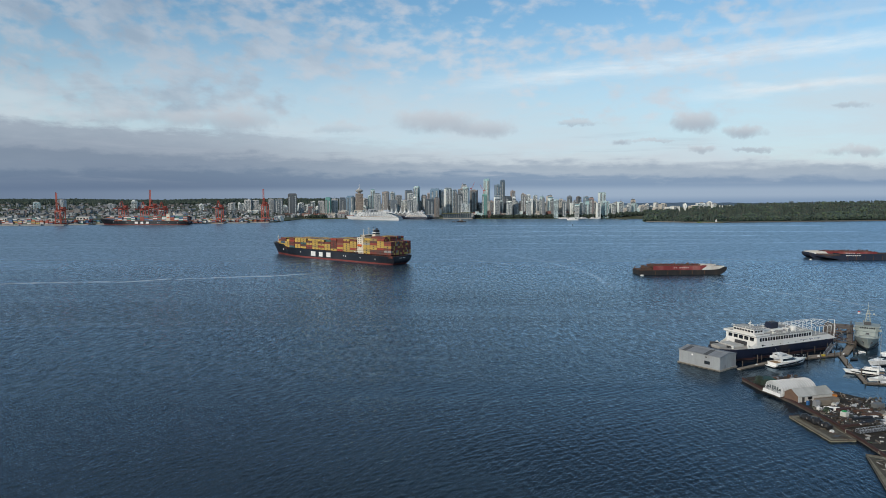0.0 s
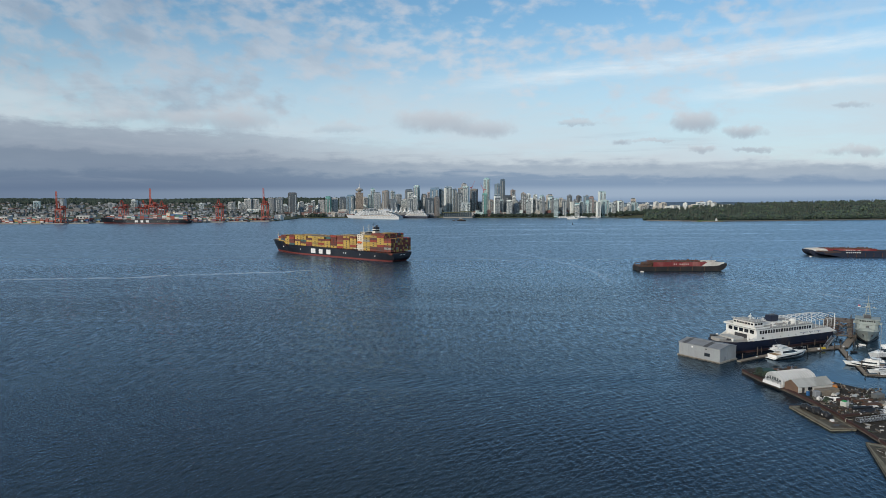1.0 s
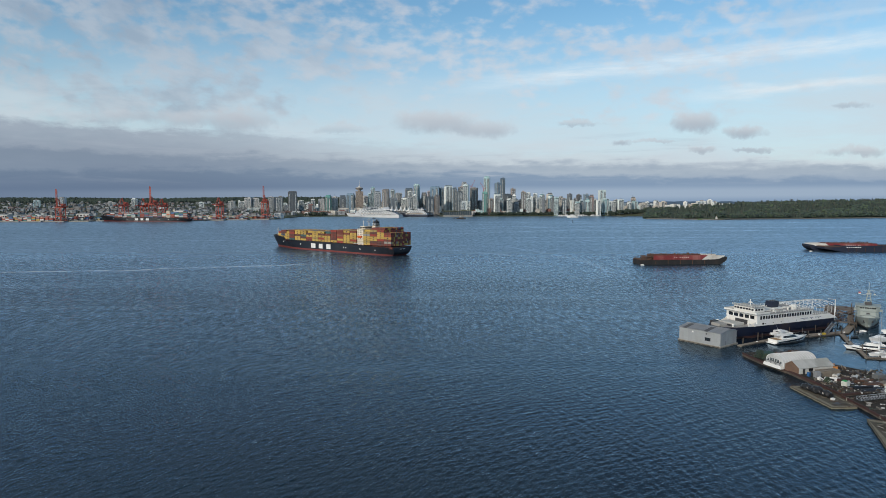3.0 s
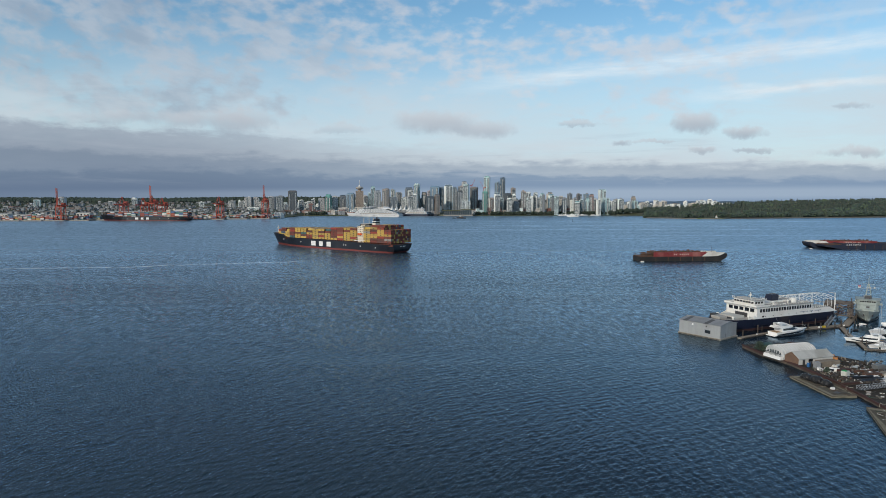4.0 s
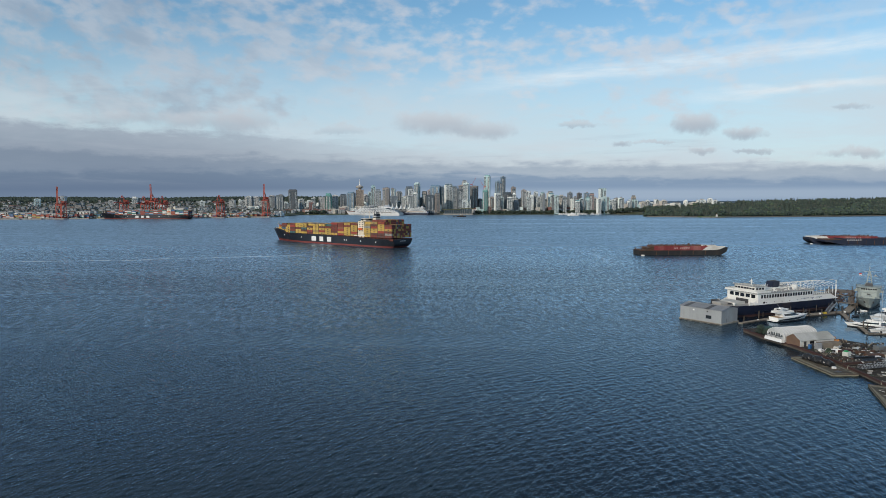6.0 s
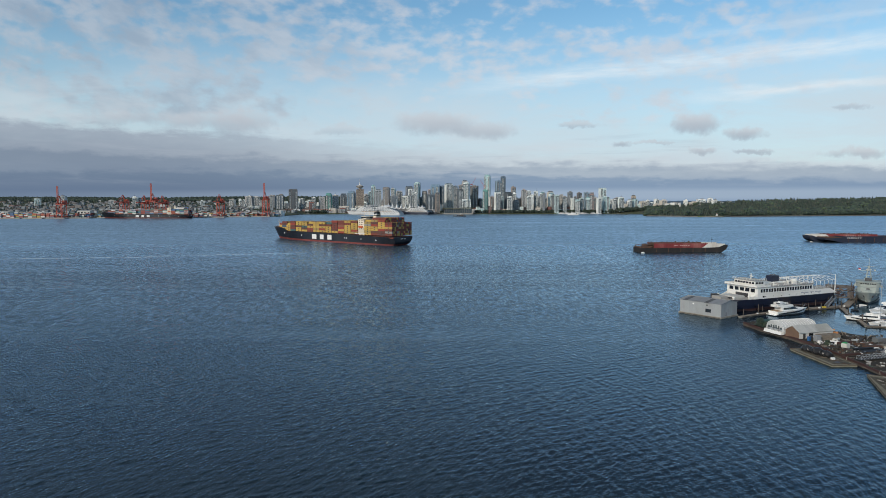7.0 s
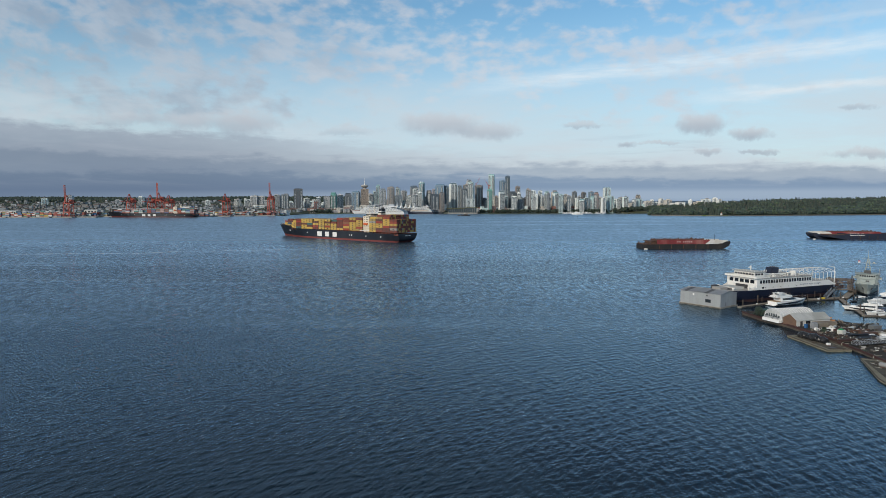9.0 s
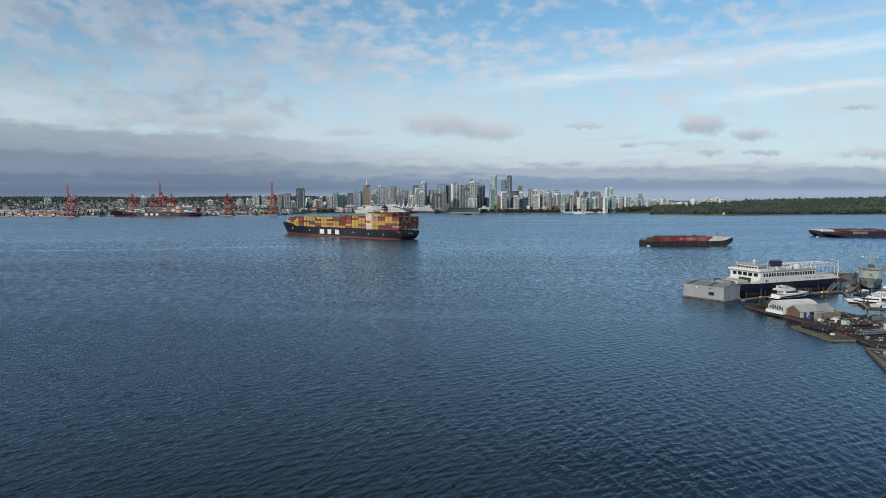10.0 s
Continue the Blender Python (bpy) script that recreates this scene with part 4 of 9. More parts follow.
            part("penthouse_roof", boxes((-hw * e - 0.6, hw * e + 0.6, -hd * e - 0.6, hd * e + 0.6, h + up, h + up + 0.5)), wall, t)
        if TOWN.random() < 0.3:
            b = bmesh.new()
            tube(b, (s, 0, h + ph), (s, 0, h + ph + TOWN.uniform(5, 12)), 0.35, 5, 0.12)
            part("antenna", b, STEEL_DARK, t)
    return t


tower(-1016, 3050, 27, 26, 59, "conc")
tower(-979, 3051, 16, 16, 59, "white")
tower(-920, 2913, 15, 14, 58, "white")
tower(-931, 3043, 36, 34, 74, "conc")
tower(-900, 3051, 30, 26, 73, "conc")
tower(-845, 2932, 16, 15, 53, "conc")
tower(-824, 2926, 19, 18, 54, "brown")
tower(-793, 2916, 22, 18, 79, "conc")
tower(-738, 2774, 14, 15, 69, "dark")
tower(-1447, 3065, 27, 28, 51, "conc")
tower(-1169, 3070, 27, 22, 53, "white")
tower(-836, 2790, 54, 34, 31, "white")
tower(-738, 2757, 12, 14, 75, "dark")
tower(-695, 2693, 32, 30, 79, "dark")
tower(-638, 2688, 42, 34, 101, "darkb")
tower(-624, 2785, 27, 29, 63, "white")
tower(-616, 2904, 17, 18, 57, "white")
tower(-596, 2907, 19, 20, 68, "white")
tower(-563, 2932, 30, 25, 70, "conc")
tower(-498, 2752, 24, 21, 82, "teal")
tower(-477, 2797, 29, 27, 79, "conc")
tower(-462, 2921, 33, 29, 81, "dark")
tower(-404, 2776, 35, 32, 89, "glassd")
tower(-355, 2902, 20, 19, 83, "conc")
tower(-338, 2913, 17, 19, 94, "glass")
tower(-323, 2921, 22, 23, 120, "glass")
tower(-288, 2794, 29, 32, 100, "grey")
tower(-251, 2781, 30, 26, 110, "brown")
tower(-232, 2929, 20, 22, 109, "glass")
tower(-209, 2695, 30, 29, 73, "dark")
tower(-205, 2924, 30, 26, 96, "conc")
tower(-169, 2791, 29, 28, 73, "white")
tower(-157, 2904, 36, 29, 115, "dark")
tower(-138, 2689, 21, 23, 79, "white")
tower(-123, 2891, 21, 22, 134, "glass")
tower(-556, 2664, 20, 17, 48, "brick")
tower(-572, 2667, 42, 34, 20, "brickd")
tower(-515, 2696, 56, 34, 18, "brick")
tower(-422, 2683, 46, 34, 30, "beige")
tower(-407, 2784, 29, 26, 41, "beige")
tower(-470, 2696, 36, 34, 20, "grey")
tower(-654, 2677, 40, 34, 15, "brickd")
tower(-613, 2666, 38, 31, 18, "grey")
tower(-354, 2681, 40, 32, 32, "beige")
tower(-312, 2762, 49, 34, 34, "grey")
tower(-256, 2783, 66, 34, 32, "beige")
tower(-159, 3041, 27, 29, 114, "dark")
tower(-142, 2764, 24, 27, 104, "white")
tower(-121, 2932, 28, 25, 135, "glass")
tower(-117, 2666, 17, 17, 87, "white")
tower(-141, 2678, 22, 22, 78, "grey")
tower(-87, 2914, 23, 23, 94, "brown")
tower(-58, 2699, 38, 34, 78, "black")
tower(-69, 3055, 16, 17, 107, "lilac")
tower(-37, 2904, 45, 34, 122, "glassd")
tower(-27, 2694, 22, 21, 83, "brown")
tower(-6, 2909, 17, 14, 120, "glassd")
tower(22, 2773, 35, 34, 124, "white")
tower(52, 2886, 21, 21, 121, "glassd")
tower(69, 2677, 25, 20, 103, "black")
tower(81, 2918, 24, 23, 125, "brown")
tower(97, 2920, 24, 22, 143, "conc")
tower(97, 2684, 26, 27, 128, "whiteg")
tower(133, 2751, 37, 31, 118, "brownd")
tower(94, 2686, 40, 34, 60, "white")
tower(160, 2755, 16, 15, 63, "dark")
tower(176, 2675, 23, 21, 99, "teal")
tower(200, 2907, 31, 28, 167, "glass")
tower(211, 2762, 17, 17, 71, "brown")
tower(226, 2661, 25, 23, 89, "white")
tower(253, 2926, 31, 25, 143, "glassd")
tower(287, 3065, 22, 22, 168, "slate")
tower(252, 2758, 18, 16, 71, "glass")
tower(284, 2791, 37, 32, 87, "black")
tower(277, 2655, 24, 22, 70, "white")
tower(321, 2919, 22, 18, 117, "brown")
tower(309, 2758, 16, 15, 86, "white")
tower(308, 2688, 24, 22, 52, "dark")
tower(331, 2787, 21, 18, 61, "grey")
tower(350, 2764, 24, 24, 101, "brown")
tower(391, 2931, 24, 23, 98, "white")
tower(358, 2654, 20, 16, 72, "whiteg")
tower(386, 2768, 12, 14, 79, "white")
tower(405, 2786, 20, 21, 94, "white")
tower(433, 2891, 14, 14, 74, "grey")
tower(419, 2687, 23, 23, 86, "whiteg")
tower(451, 2784, 18, 16, 63, "dark")
tower(463, 2752, 24, 21, 91, "beige")
tower(462, 2682, 10, 14, 64, "dark")
tower(420, 2659, 9, 14, 86, "dark")
tower(483, 2905, 21, 19, 92, "conc")
tower(457, 2692, 25, 22, 83, "whiteg")
tower(472, 2646, 20, 22, 76, "glass")
tower(518, 2789, 19, 21, 79, "beige")
tower(510, 2668, 20, 22, 70, "dark")
tower(556, 2790, 21, 18, 91, "dark")
tower(543, 2679, 14, 14, 64, "white")
tower(575, 2775, 15, 14, 71, "grey")
tower(562, 2659, 22, 20, 54, "whiteg")
tower(619, 2895, 22, 18, 89, "darkb")
tower(582, 2672, 17, 15, 64, "glass")
tower(628, 2785, 23, 19, 90, "glassd")
tower(611, 2690, 19, 19, 65, "glass")
tower(630, 2693, 22, 23, 83, "redb")
tower(667, 2788, 17, 17, 68, "conc")
tower(648, 2645, 18, 18, 64, "white")
tower(690, 2757, 29, 26, 107, "whiteg")
tower(684, 2683, 32, 30, 71, "glass")
tower(725, 2767, 21, 23, 59, "white")
tower(719, 2673, 14, 14, 61, "white")
tower(754, 2756, 16, 16, 67, "beige")
tower(747, 2670, 21, 22, 68, "whiteg")
tower(794, 2760, 12, 14, 40, "beige")
tower(813, 2771, 18, 19, 55, "bright")
tower(867, 2895, 21, 22, 74, "tan")
tower(843, 2792, 21, 22, 58, "glass")
tower(928, 3008, 14, 14, 38, "bright")
tower(952, 3022, 32, 28, 50, "beige")
tower(993, 3086, 16, 14, 57, "bright")
tower(1024, 3126, 23, 19, 43, "bright")
tower(1019, 3032, 31, 26, 37, "beige")
tower(1059, 3157, 20, 22, 60, "bright")
tower(1070, 3090, 34, 30, 55, "beige")
tower(1087, 3067, 28, 28, 40, "bright")
tower(1123, 3071, 45, 34, 44, "bright")
tower(1158, 3026, 13, 14, 56, "bright")
tower(789, 2678, 17, 15, 24, "bright")
tower(1127, 3034, 9, 14, 43, "bright")
tower(1191, 3125, 16, 14, 55, "bright")
tower(1224, 3110, 40, 34, 46, "beige")
tower(1255, 3091, 42, 34, 60, "bright")
tower(1308, 3115, 24, 23, 64, "bright")
tower(1322, 3093, 26, 26, 56, "bright")
tower(1347, 3071, 14, 14, 48, "bright")
tower(1416, 3149, 20, 18, 49, "bright")
tower(-1977, 3086, 32, 33, 64, "whiteg")
tower(-1834, 3053, 32, 30, 76, "grey")
tower(-1481, 3046, 29, 30, 70, "white")
tower(-1470, 3069, 21, 22, 62, "grey")
tower(-1987, 2930, 30, 30, 34, "brickd")
tower(-1611, 3079, 36, 34, 55, "conc")


# lesser blocks that fill in behind the first ranks
FILL = random.Random(77)
for i in range(190):
    fx = FILL.uniform(-720, 900)
    fy = FILL.uniform(2860, 3250)
    tower(round(fx * fy / 2800), round(fy), FILL.randint(15, 26), FILL.randint(14, 24), FILL.choice((34, 40, 46, 52, 58, 64, 70)) if -450 < fx < 560 else FILL.choice((26, 30, 36, 42, 50)), FILL.choice(("white", "conc", "grey", "glass", "whiteg", "beige", "dark", "glassd", "white")))
for i in range(150):
    fx = FILL.uniform(-600, 640)
    fy = shore(fx) + FILL.uniform(42, 110)
    if -205 < fx < 130:
        continue
    tower(round(fx), round(fy), FILL.randint(14, 34), FILL.randint(12, 20), FILL.choice((12, 14, 16, 19, 23)), FILL.choice(("brick", "brickd", "beige", "grey", "conc", "white")))

for i in range(46):
    fx = FILL.uniform(140, 700)
    fy = shore(fx) + FILL.uniform(40, 90)
    tower(round(fx), round(fy), FILL.randint(12, 26), FILL.randint(12, 18), FILL.choice((12, 15, 18, 22, 28)), FILL.choice(("glass", "whiteg", "beige", "redb", "conc", "white", "brick")))


def lookout_tower(x, y):
    """Concrete tower with a round lookout pod, a lift shaft and a mast."""
    g = land_z(x, y) - 1
    t = thing("lookout_tower", pose(x, y, g, 0, 0, 8), "brown concrete tower with a round lookout pod and white mast", "high-rise")
    stone = mat("lookout_stone", (0.36, 0.30, 0.25), 0.75, 0, 0.25, 0.06)
    b = bmesh.new()
    box(b, -15.5, 15.5, -13, 13, 0, 98)
    part("body", b, glass_mat("lookout_glass", (0.05, 0.05, 0.05), 0.15), t)
    b = bmesh.new()
    for i in range(30):
        box(b, -16.3, 16.3, -13.8, 13.8, 1.8 + i * 3.2, 3.3 + i * 3.2)
    for i in range(9):
        box(b, -16.6 + i * 4.0, -15.4 + i * 4.0, -14.1, 14.1, 0, 99)
    part("cladding", b, stone, t)
    b = bmesh.new()
    disc_stack(b, 0, 0, [(6, 98), (6, 103)], 12)
    part("shaft", b, stone, t)
    b = bmesh.new()
    disc_stack(b, 0, 0, [(6, 102), (13.5, 106), (16, 109), (16.3, 111.5), (15, 113), (9, 116.5), (6, 117)], 24)
    part("pod", b, mat("pod_grey", (0.42, 0.40, 0.37), 0.6), t)
    b = bmesh.new()
    disc_stack(b, 0, 0, [(16.2, 109.4), (16.6, 109.6), (16.6, 111.0), (16.2, 111.2)], 24)
    part("window_ring", b, WINDOW_DARK, t)
    b = bmesh.new()
    disc_stack(b, 0, 0, [(3.6, 116.8), (2.8, 122), (1.0, 123), (0.8, 134), (0.25, 146)], 8)
    part("mast", b, mat("mast_white", (0.75, 0.74, 0.72), 0.5), t)


def sail_hall(x, y):
    """Waterfront hall on a pier with a row of white tent sails."""
    t = thing("sail_roofed_hall", pose(x, y, 0), "waterfront hall with a row of white fabric sails on top", "hall")
    part("pier", boxes((-112, 150, -22, 26, -3, 8)), mat("pier_dark", (0.06, 0.065, 0.075), 0.8), t)
    part("body", boxes((-108, 140, -18, 24, 8, 19)), mat("hall_wall", (0.40, 0.41, 0.42), 0.6), t)
    for i in range(3):
        part("window_band", boxes((-106, 138, -18.4, -17.6, 9.0 + i * 3.4, 10.8 + i * 3.4)), WINDOW_DARK, t)
    cloth = mat("sail_cloth", (0.80, 0.80, 0.78), 0.7, 0, 0.12, 0.05)
    for i in range(6):
        b = bmesh.new()
        x0 = -62 + i * 17.6
        rings = []
        for k in range(9):
            u = k / 8
            hgt = 22 + 23 * math.exp(-abs(u - 0.62) * 4.6)
            rings.append([(x0 + u * 17.6, -17, 20 + (hgt - 19) * 0.25), (x0 + u * 17.6, -4, hgt), (x0 + u * 17.6, 6, hgt), (x0 + u * 17.6, 20, 20 + (hgt - 19) * 0.25), (x0 + u * 17.6, 2, 19.2)])
        loft(b, rings, True)
        part("sail", b, cloth, t)
        b = bmesh.new()
        tube(b, (x0 + 10.9, 1, 30), (x0 + 10.9, 1, 49), 0.5, 5, 0.2)
        part("mast", b, MATS["mast_white"], t)


def convention_hall(x, y):
    t = thing("convention_hall", pose(x, y, 0), "low glass convention hall with a planted green roof on the waterfront", "hall")
    part("deck", boxes((-58, 62, -14, 40, -3, 5)), CONCRETE, t)
    b = bmesh.new()
    prism(b, [(-56, -8), (58, -10), (60, 38), (-54, 38)], 5, 23)
    part("glazing", b, glass_mat("hall_glass", (0.05, 0.07, 0.08), 0.1), t)
    b = bmesh.new()
    for i in range(16):
        box(b, -55 + i * 7.4, -54 + i * 7.4, -11, -9.4, 5, 24)
    part("columns", b, mat("hall_column", (0.20, 0.19, 0.18), 0.7), t)
    b = bmesh.new()
    prism(b, [(-62, -14), (10, -15), (12, 42), (-60, 42)], 21, 23.4)
    prism(b, [(14, -14), (64, -13), (64, 42), (14, 42)], 24.5, 26.8)
    part("roof", b, mat("green_roof", (0.11, 0.115, 0.06), 0.95, 0, 0.5, 0.05), t)


def cruise_ship(x, y, rz, L=232.0, B=30.0, decks=7, navy=False, label="large white cruise ship moored beside the waterfront hall"):
    """Passenger ship: flared hull, decks of shaded balconies, a glazed lounge band, lifeboats, domes, funnel."""
    t = thing("cruise_ship", pose(x, y, 0, 0, 0, rz), label, "ship", "cruise ships at the pier")
    white = mat("ship_white", (0.60, 0.615, 0.63), 0.45, 0, 0.14, 0.05)
    # dark colour for deck windows and for the shade behind balcony rails
    shade = mat("balcony_shade", (0.10, 0.13, 0.165), 0.3, 0, 0.4, 0.08)
    q = L / 232.0
    b = bmesh.new()
    rings = []
    for k in range(13):
        u = k / 12
        xx = -L / 2 + L * u
        wide = B / 2 * (1.0 if u < 0.72 else max(0.03, 1 - ((u - 0.72) / 0.28) ** 1.8))
        low = wide * (1.0 if u < 0.65 else max(0.02, 1 - ((u - 0.65) / 0.35) ** 1.3)) if u < 1 else 0.2
        fwd = 14 * u ** 6
        top = 9.5 + 4.0 * max(0, (u - 0.7) / 0.3)
        rings.append([(xx, -low * 0.9, -2), (xx + fwd * 0.4, -wide * 0.97, 4), (xx + fwd, -wide, top), (xx + fwd, wide, top), (xx + fwd * 0.4, wide * 0.97, 4), (xx, low * 0.9, -2)])
    loft(b, rings, True)
    part("hull", b, mat("hull_navy", (0.018, 0.024, 0.045), 0.4) if navy else white, t)
    for s in (-1, 1):
        for xx in range(int(-L * 0.42), int(L * 0.30), 7):
            part("porthole", boxes((xx, xx + 2.4, *sorted((s * (B / 2 + 0.03), s * (B / 2 - 0.4))), 6.0, 7.4)), shade, t)
    for i in range(decks):
        x0, x1 = -L / 2 + 3 + (i * 3.0 + i * i * 1.1) * q, L / 2 - 34 * q - 4.2 * i
        h0 = 9.5 + i * 2.85
        part("deck", boxes((x0, x1, -B / 2 + 1.6 + 0.3 * i, B / 2 - 1.6 - 0.3 * i, h0, h0 + 2.85)), shade, t)
        rail = bmesh.new()
        box(rail, x0 - 0.6, x1 + 0.6, -B / 2 + 0.5 + 0.3 * i, B / 2 - 0.5 - 0.3 * i, h0, h0 + 1.15)
        for k in range(int((x1 - x0) / 7.5)):
            if i in (2, 4) and 0.3 < k * 7.5 / (x1 - x0) < 0.72:
                continue
            xx = x0 + k * 7.5
            box(rail, xx, xx + 3.0, -B / 2 + 0.6 + 0.3 * i, B / 2 - 0.6 - 0.3 * i, h0 + 1.15, h0 + 2.85)
        box(rail, x1 - 9, x1, -B / 2 + 0.6 + 0.3 * i, B / 2 - 0.6 - 0.3 * i, h0 + 1.15, h0 + 2.85)
        tagged(part("balcony_railing", rail, white, t), kind="stuff")
    top = 9.5 + decks * 2.85
    part("top_deck", boxes((-L / 2 + 3 + 58 * q, L / 2 - 72 * q, -B / 2 + 3, B / 2 - 3, top, top + 0.5)), white, t)
    for i in range(9):
        x0 = (-78 + i * 16) * q
        for s in (-1, 1):
            b = bmesh.new()
            loft(b, [[(x0 + a, s * (B / 2 + 0.2) + c * 1.5 * w, 13.4 + e * w) for c, e in ((-1, 0.2), (0, -0.9), (1, 0.2), (1, 1.2), (-1, 1.2))] for a, w in ((0, 0.5), (2, 1), (8, 1), (10, 0.5))], True)
            part("lifeboat", b, mat("lifeboat", (0.50, 0.40, 0.30), 0.5), t)
    b = bmesh.new()
    prism(b, [(-62 * q, -5), (-46 * q, -5), (-46 * q, 5), (-62 * q, 5)], top + 0.5, top + 9.5, [(-66 * q, -3.2), (-54 * q, -3.2), (-54 * q, 3.2), (-66 * q, 3.2)])
    part("funnel", b, mat("funnel_blue", (0.30, 0.34, 0.40), 0.5), t)
    part("sports_deck", boxes((-84 * q, -40 * q, -9, 9, top + 0.5, top + 3.4)), white, t)
    part("lounge", boxes((L / 2 - 96 * q, L / 2 - 76 * q, -11, 11, top + 0.5, top + 3.6)), glass_mat("screen_glass", (0.10, 0.14, 0.16)), t)
    part("lounge_roof", boxes((L / 2 - 97 * q, L / 2 - 75 * q, -11.5, 11.5, top + 3.6, top + 4.1)), white, t)
    for dx, dy in ((42, 6), (36, -6), (-26, 0), (-34, 5)):
        b = bmesh.new()
        disc_stack(b, dx * q, dy, [(1, top), (2.4, top + 3.0), (2.9, top + 4.6), (2.2, top + 6.4), (0.5, top + 7.2)], 10)
        part("radar_dome", b, white, t)
    b = bmesh.new()
    tube(b, (34 * q, 0, top), (30 * q, 0, top + 14), 0.9, 6, 0.4)
    box(b, 31 * q, 33 * q, -3.4, 3.4, top + 8, top + 8.7)
    part("mast", b, white, t)
    part("bridge", boxes((L / 2 - 56 * q, L / 2 - 46 * q, -B / 2 - 1.5, B / 2 + 1.5, 18.5, 21.5)), white, t)
    part("bridge_window", boxes((L / 2 - 46.2 * q, L / 2 - 45.8 * q, -B / 2, B / 2, 19.5, 21.0)), WINDOW_DARK, t)


def tower_crane(x, y, base, h, rz, tilt):
    t = thing("tower_crane", pose(x, y, base, 0, 0, rz), "red luffing tower crane over a building site", "crane", "cranes over building sites")
    b = bmesh.new()
    for a, c in ((-1, -1), (1, -1), (1, 1), (-1, 1)):
        box(b, a - 0.25, a + 0.25, c - 0.25, c + 0.25, 0, h)
    for i in range(int(h / 3)):
        box(b, -1, 1, -1.1, -0.9, i * 3, i * 3 + 0.4)
        box(b, -1, 1, 0.9, 1.1, i * 3, i * 3 + 0.4)
    part("mast", b, CRANE_RED, t)
    b = bmesh.new()
    tube(b, (0, 0, h), (34 * math.cos(tilt), 0, h + 34 * math.sin(tilt)), 0.9, 4, 0.5)
    part("jib", b, CRANE_RED, t)
    part("counterweight", boxes((-9, 0, -1.4, 1.4, h - 1, h + 2)), CRANE_RED, t)


def lighthouse(x, y):
    t = thing("lighthouse", pose(x, y, 2.4), "small white lighthouse with a red cap on the park's point", "lighthouse")
    b = bmesh.new()
    prism(b, [(-3, -3), (3, -3), (3, 3), (-3, 3)], 0, 7, [(-2.2, -2.2), (2.2, -2.2), (2.2, 2.2), (-2.2, 2.2)])
    part("tower", b, SHED_WHITE, t)
    b = bmesh.new()
    disc_stack(b, 0, 0, [(3, 7), (3, 7.5), (1.5, 7.6), (1.5, 9.5)], 12)
    part("gallery", b, SHED_WHITE, t)
    b = bmesh.new()
    disc_stack(b, 0, 0, [(1.9, 9.5), (0.2, 11)], 12)
    part("cap", b, CRANE_RED, t, "red lantern cap")


lookout_tower(-364, 2760)
sail_hall(-176, 2602)
convention_hall(58, 2580)
cruise_ship(-262, 2470, 151)
cruise_ship(-280, 2534, 154, label="second white cruise ship berthed behind the first")
cruise_ship(-112, 2556, 162, 112.0, 24.0, 6, True, "navy-hulled cruise ship with white decks at the pier")
tower_crane(131, 2900, 70, 59, 20, 1.1)
tower_crane(108, 2905, 66, 59, 150, 0.9)
tower_crane(177, 2775, 72, 46, 160, 1.0)
lighthouse(941, 2180)


def seawall():
    """Stone foot of the park's shore, with a spit below the lighthouse."""
    stone = mat("seawall_stone", (0.20, 0.185, 0.165), 0.9, 0, 0.5, 0.1)
    pts = [(734, 2283), (820, 2228), (885, 2192), (930, 2165), (960, 2168), (1000, 2206), (1200, 2254), (1450, 2320), (1700, 2382), (2000, 2440)]
    b = bmesh.new()
    loft(b, [[(x, y, -2), (x, y - 2, 2.6), (x + 2, y + 8, 3.0), (x + 2, y + 10, -2)] for x, y in pts], True)
    ob = new("seawall", mesh_of("seawall", b))
    ob.data.materials.append(stone)
    tagged(ob, "low grey-brown stone seawall round the wooded park", "seawall", "", "structure")
    b = bmesh.new()
    prism(b, [(880, 2190), (958, 2166), (975, 2200), (900, 2225)], -2, 3.4)
    ob = new("lawn", mesh_of("lawn", b))
    ob.data.materials.append(mat("lawn_green", (0.10, 0.14, 0.045), 0.95, 0, 0.4, 0.05))
    tagged(ob, "mown green lawn on the lighthouse point", "lawn", "", "structure")


seawall()


def far_marina():
    rng = random.Random(17)
    hullw = mat("yacht_white", (0.78, 0.78, 0.77), 0.3, 0, 0.1, 0.3)
    for i in range(34):
        x = rng.uniform(480, 655)
        s = rng.uniform(0.8, 1.9)
        t = thing("moored_boat", pose(x, shore(x) - rng.uniform(8, 26), 0, 0, 0, rng.choice((0, 180, 90, 20))), "small white motor boat moored off the town", "boat", "boats off the town")
        b = bmesh.new()
        loft(b, [[(a * s, -w * s, 1.6 * s), (a * s, -w * 0.6 * s, -0.4), (a * s, w * 0.6 * s, -0.4), (a * s, w * s, 1.6 * s)] for a, w in ((-7, 1.9), (0, 2.1), (4, 1.5), (7.5, 0.1))], True)
        part("hull", b, hullw, t)
        part("cabin", boxes((-4 * s, 2 * s, -1.4 * s, 1.4 * s, 1.6 * s, 3.6 * s)), hullw, t)
        part("window", boxes((-3.6 * s, 2.1 * s, -1.45 * s, 1.45 * s, 2.3 * s, 3.0 * s)), WINDOW_DARK, t)


far_marina()


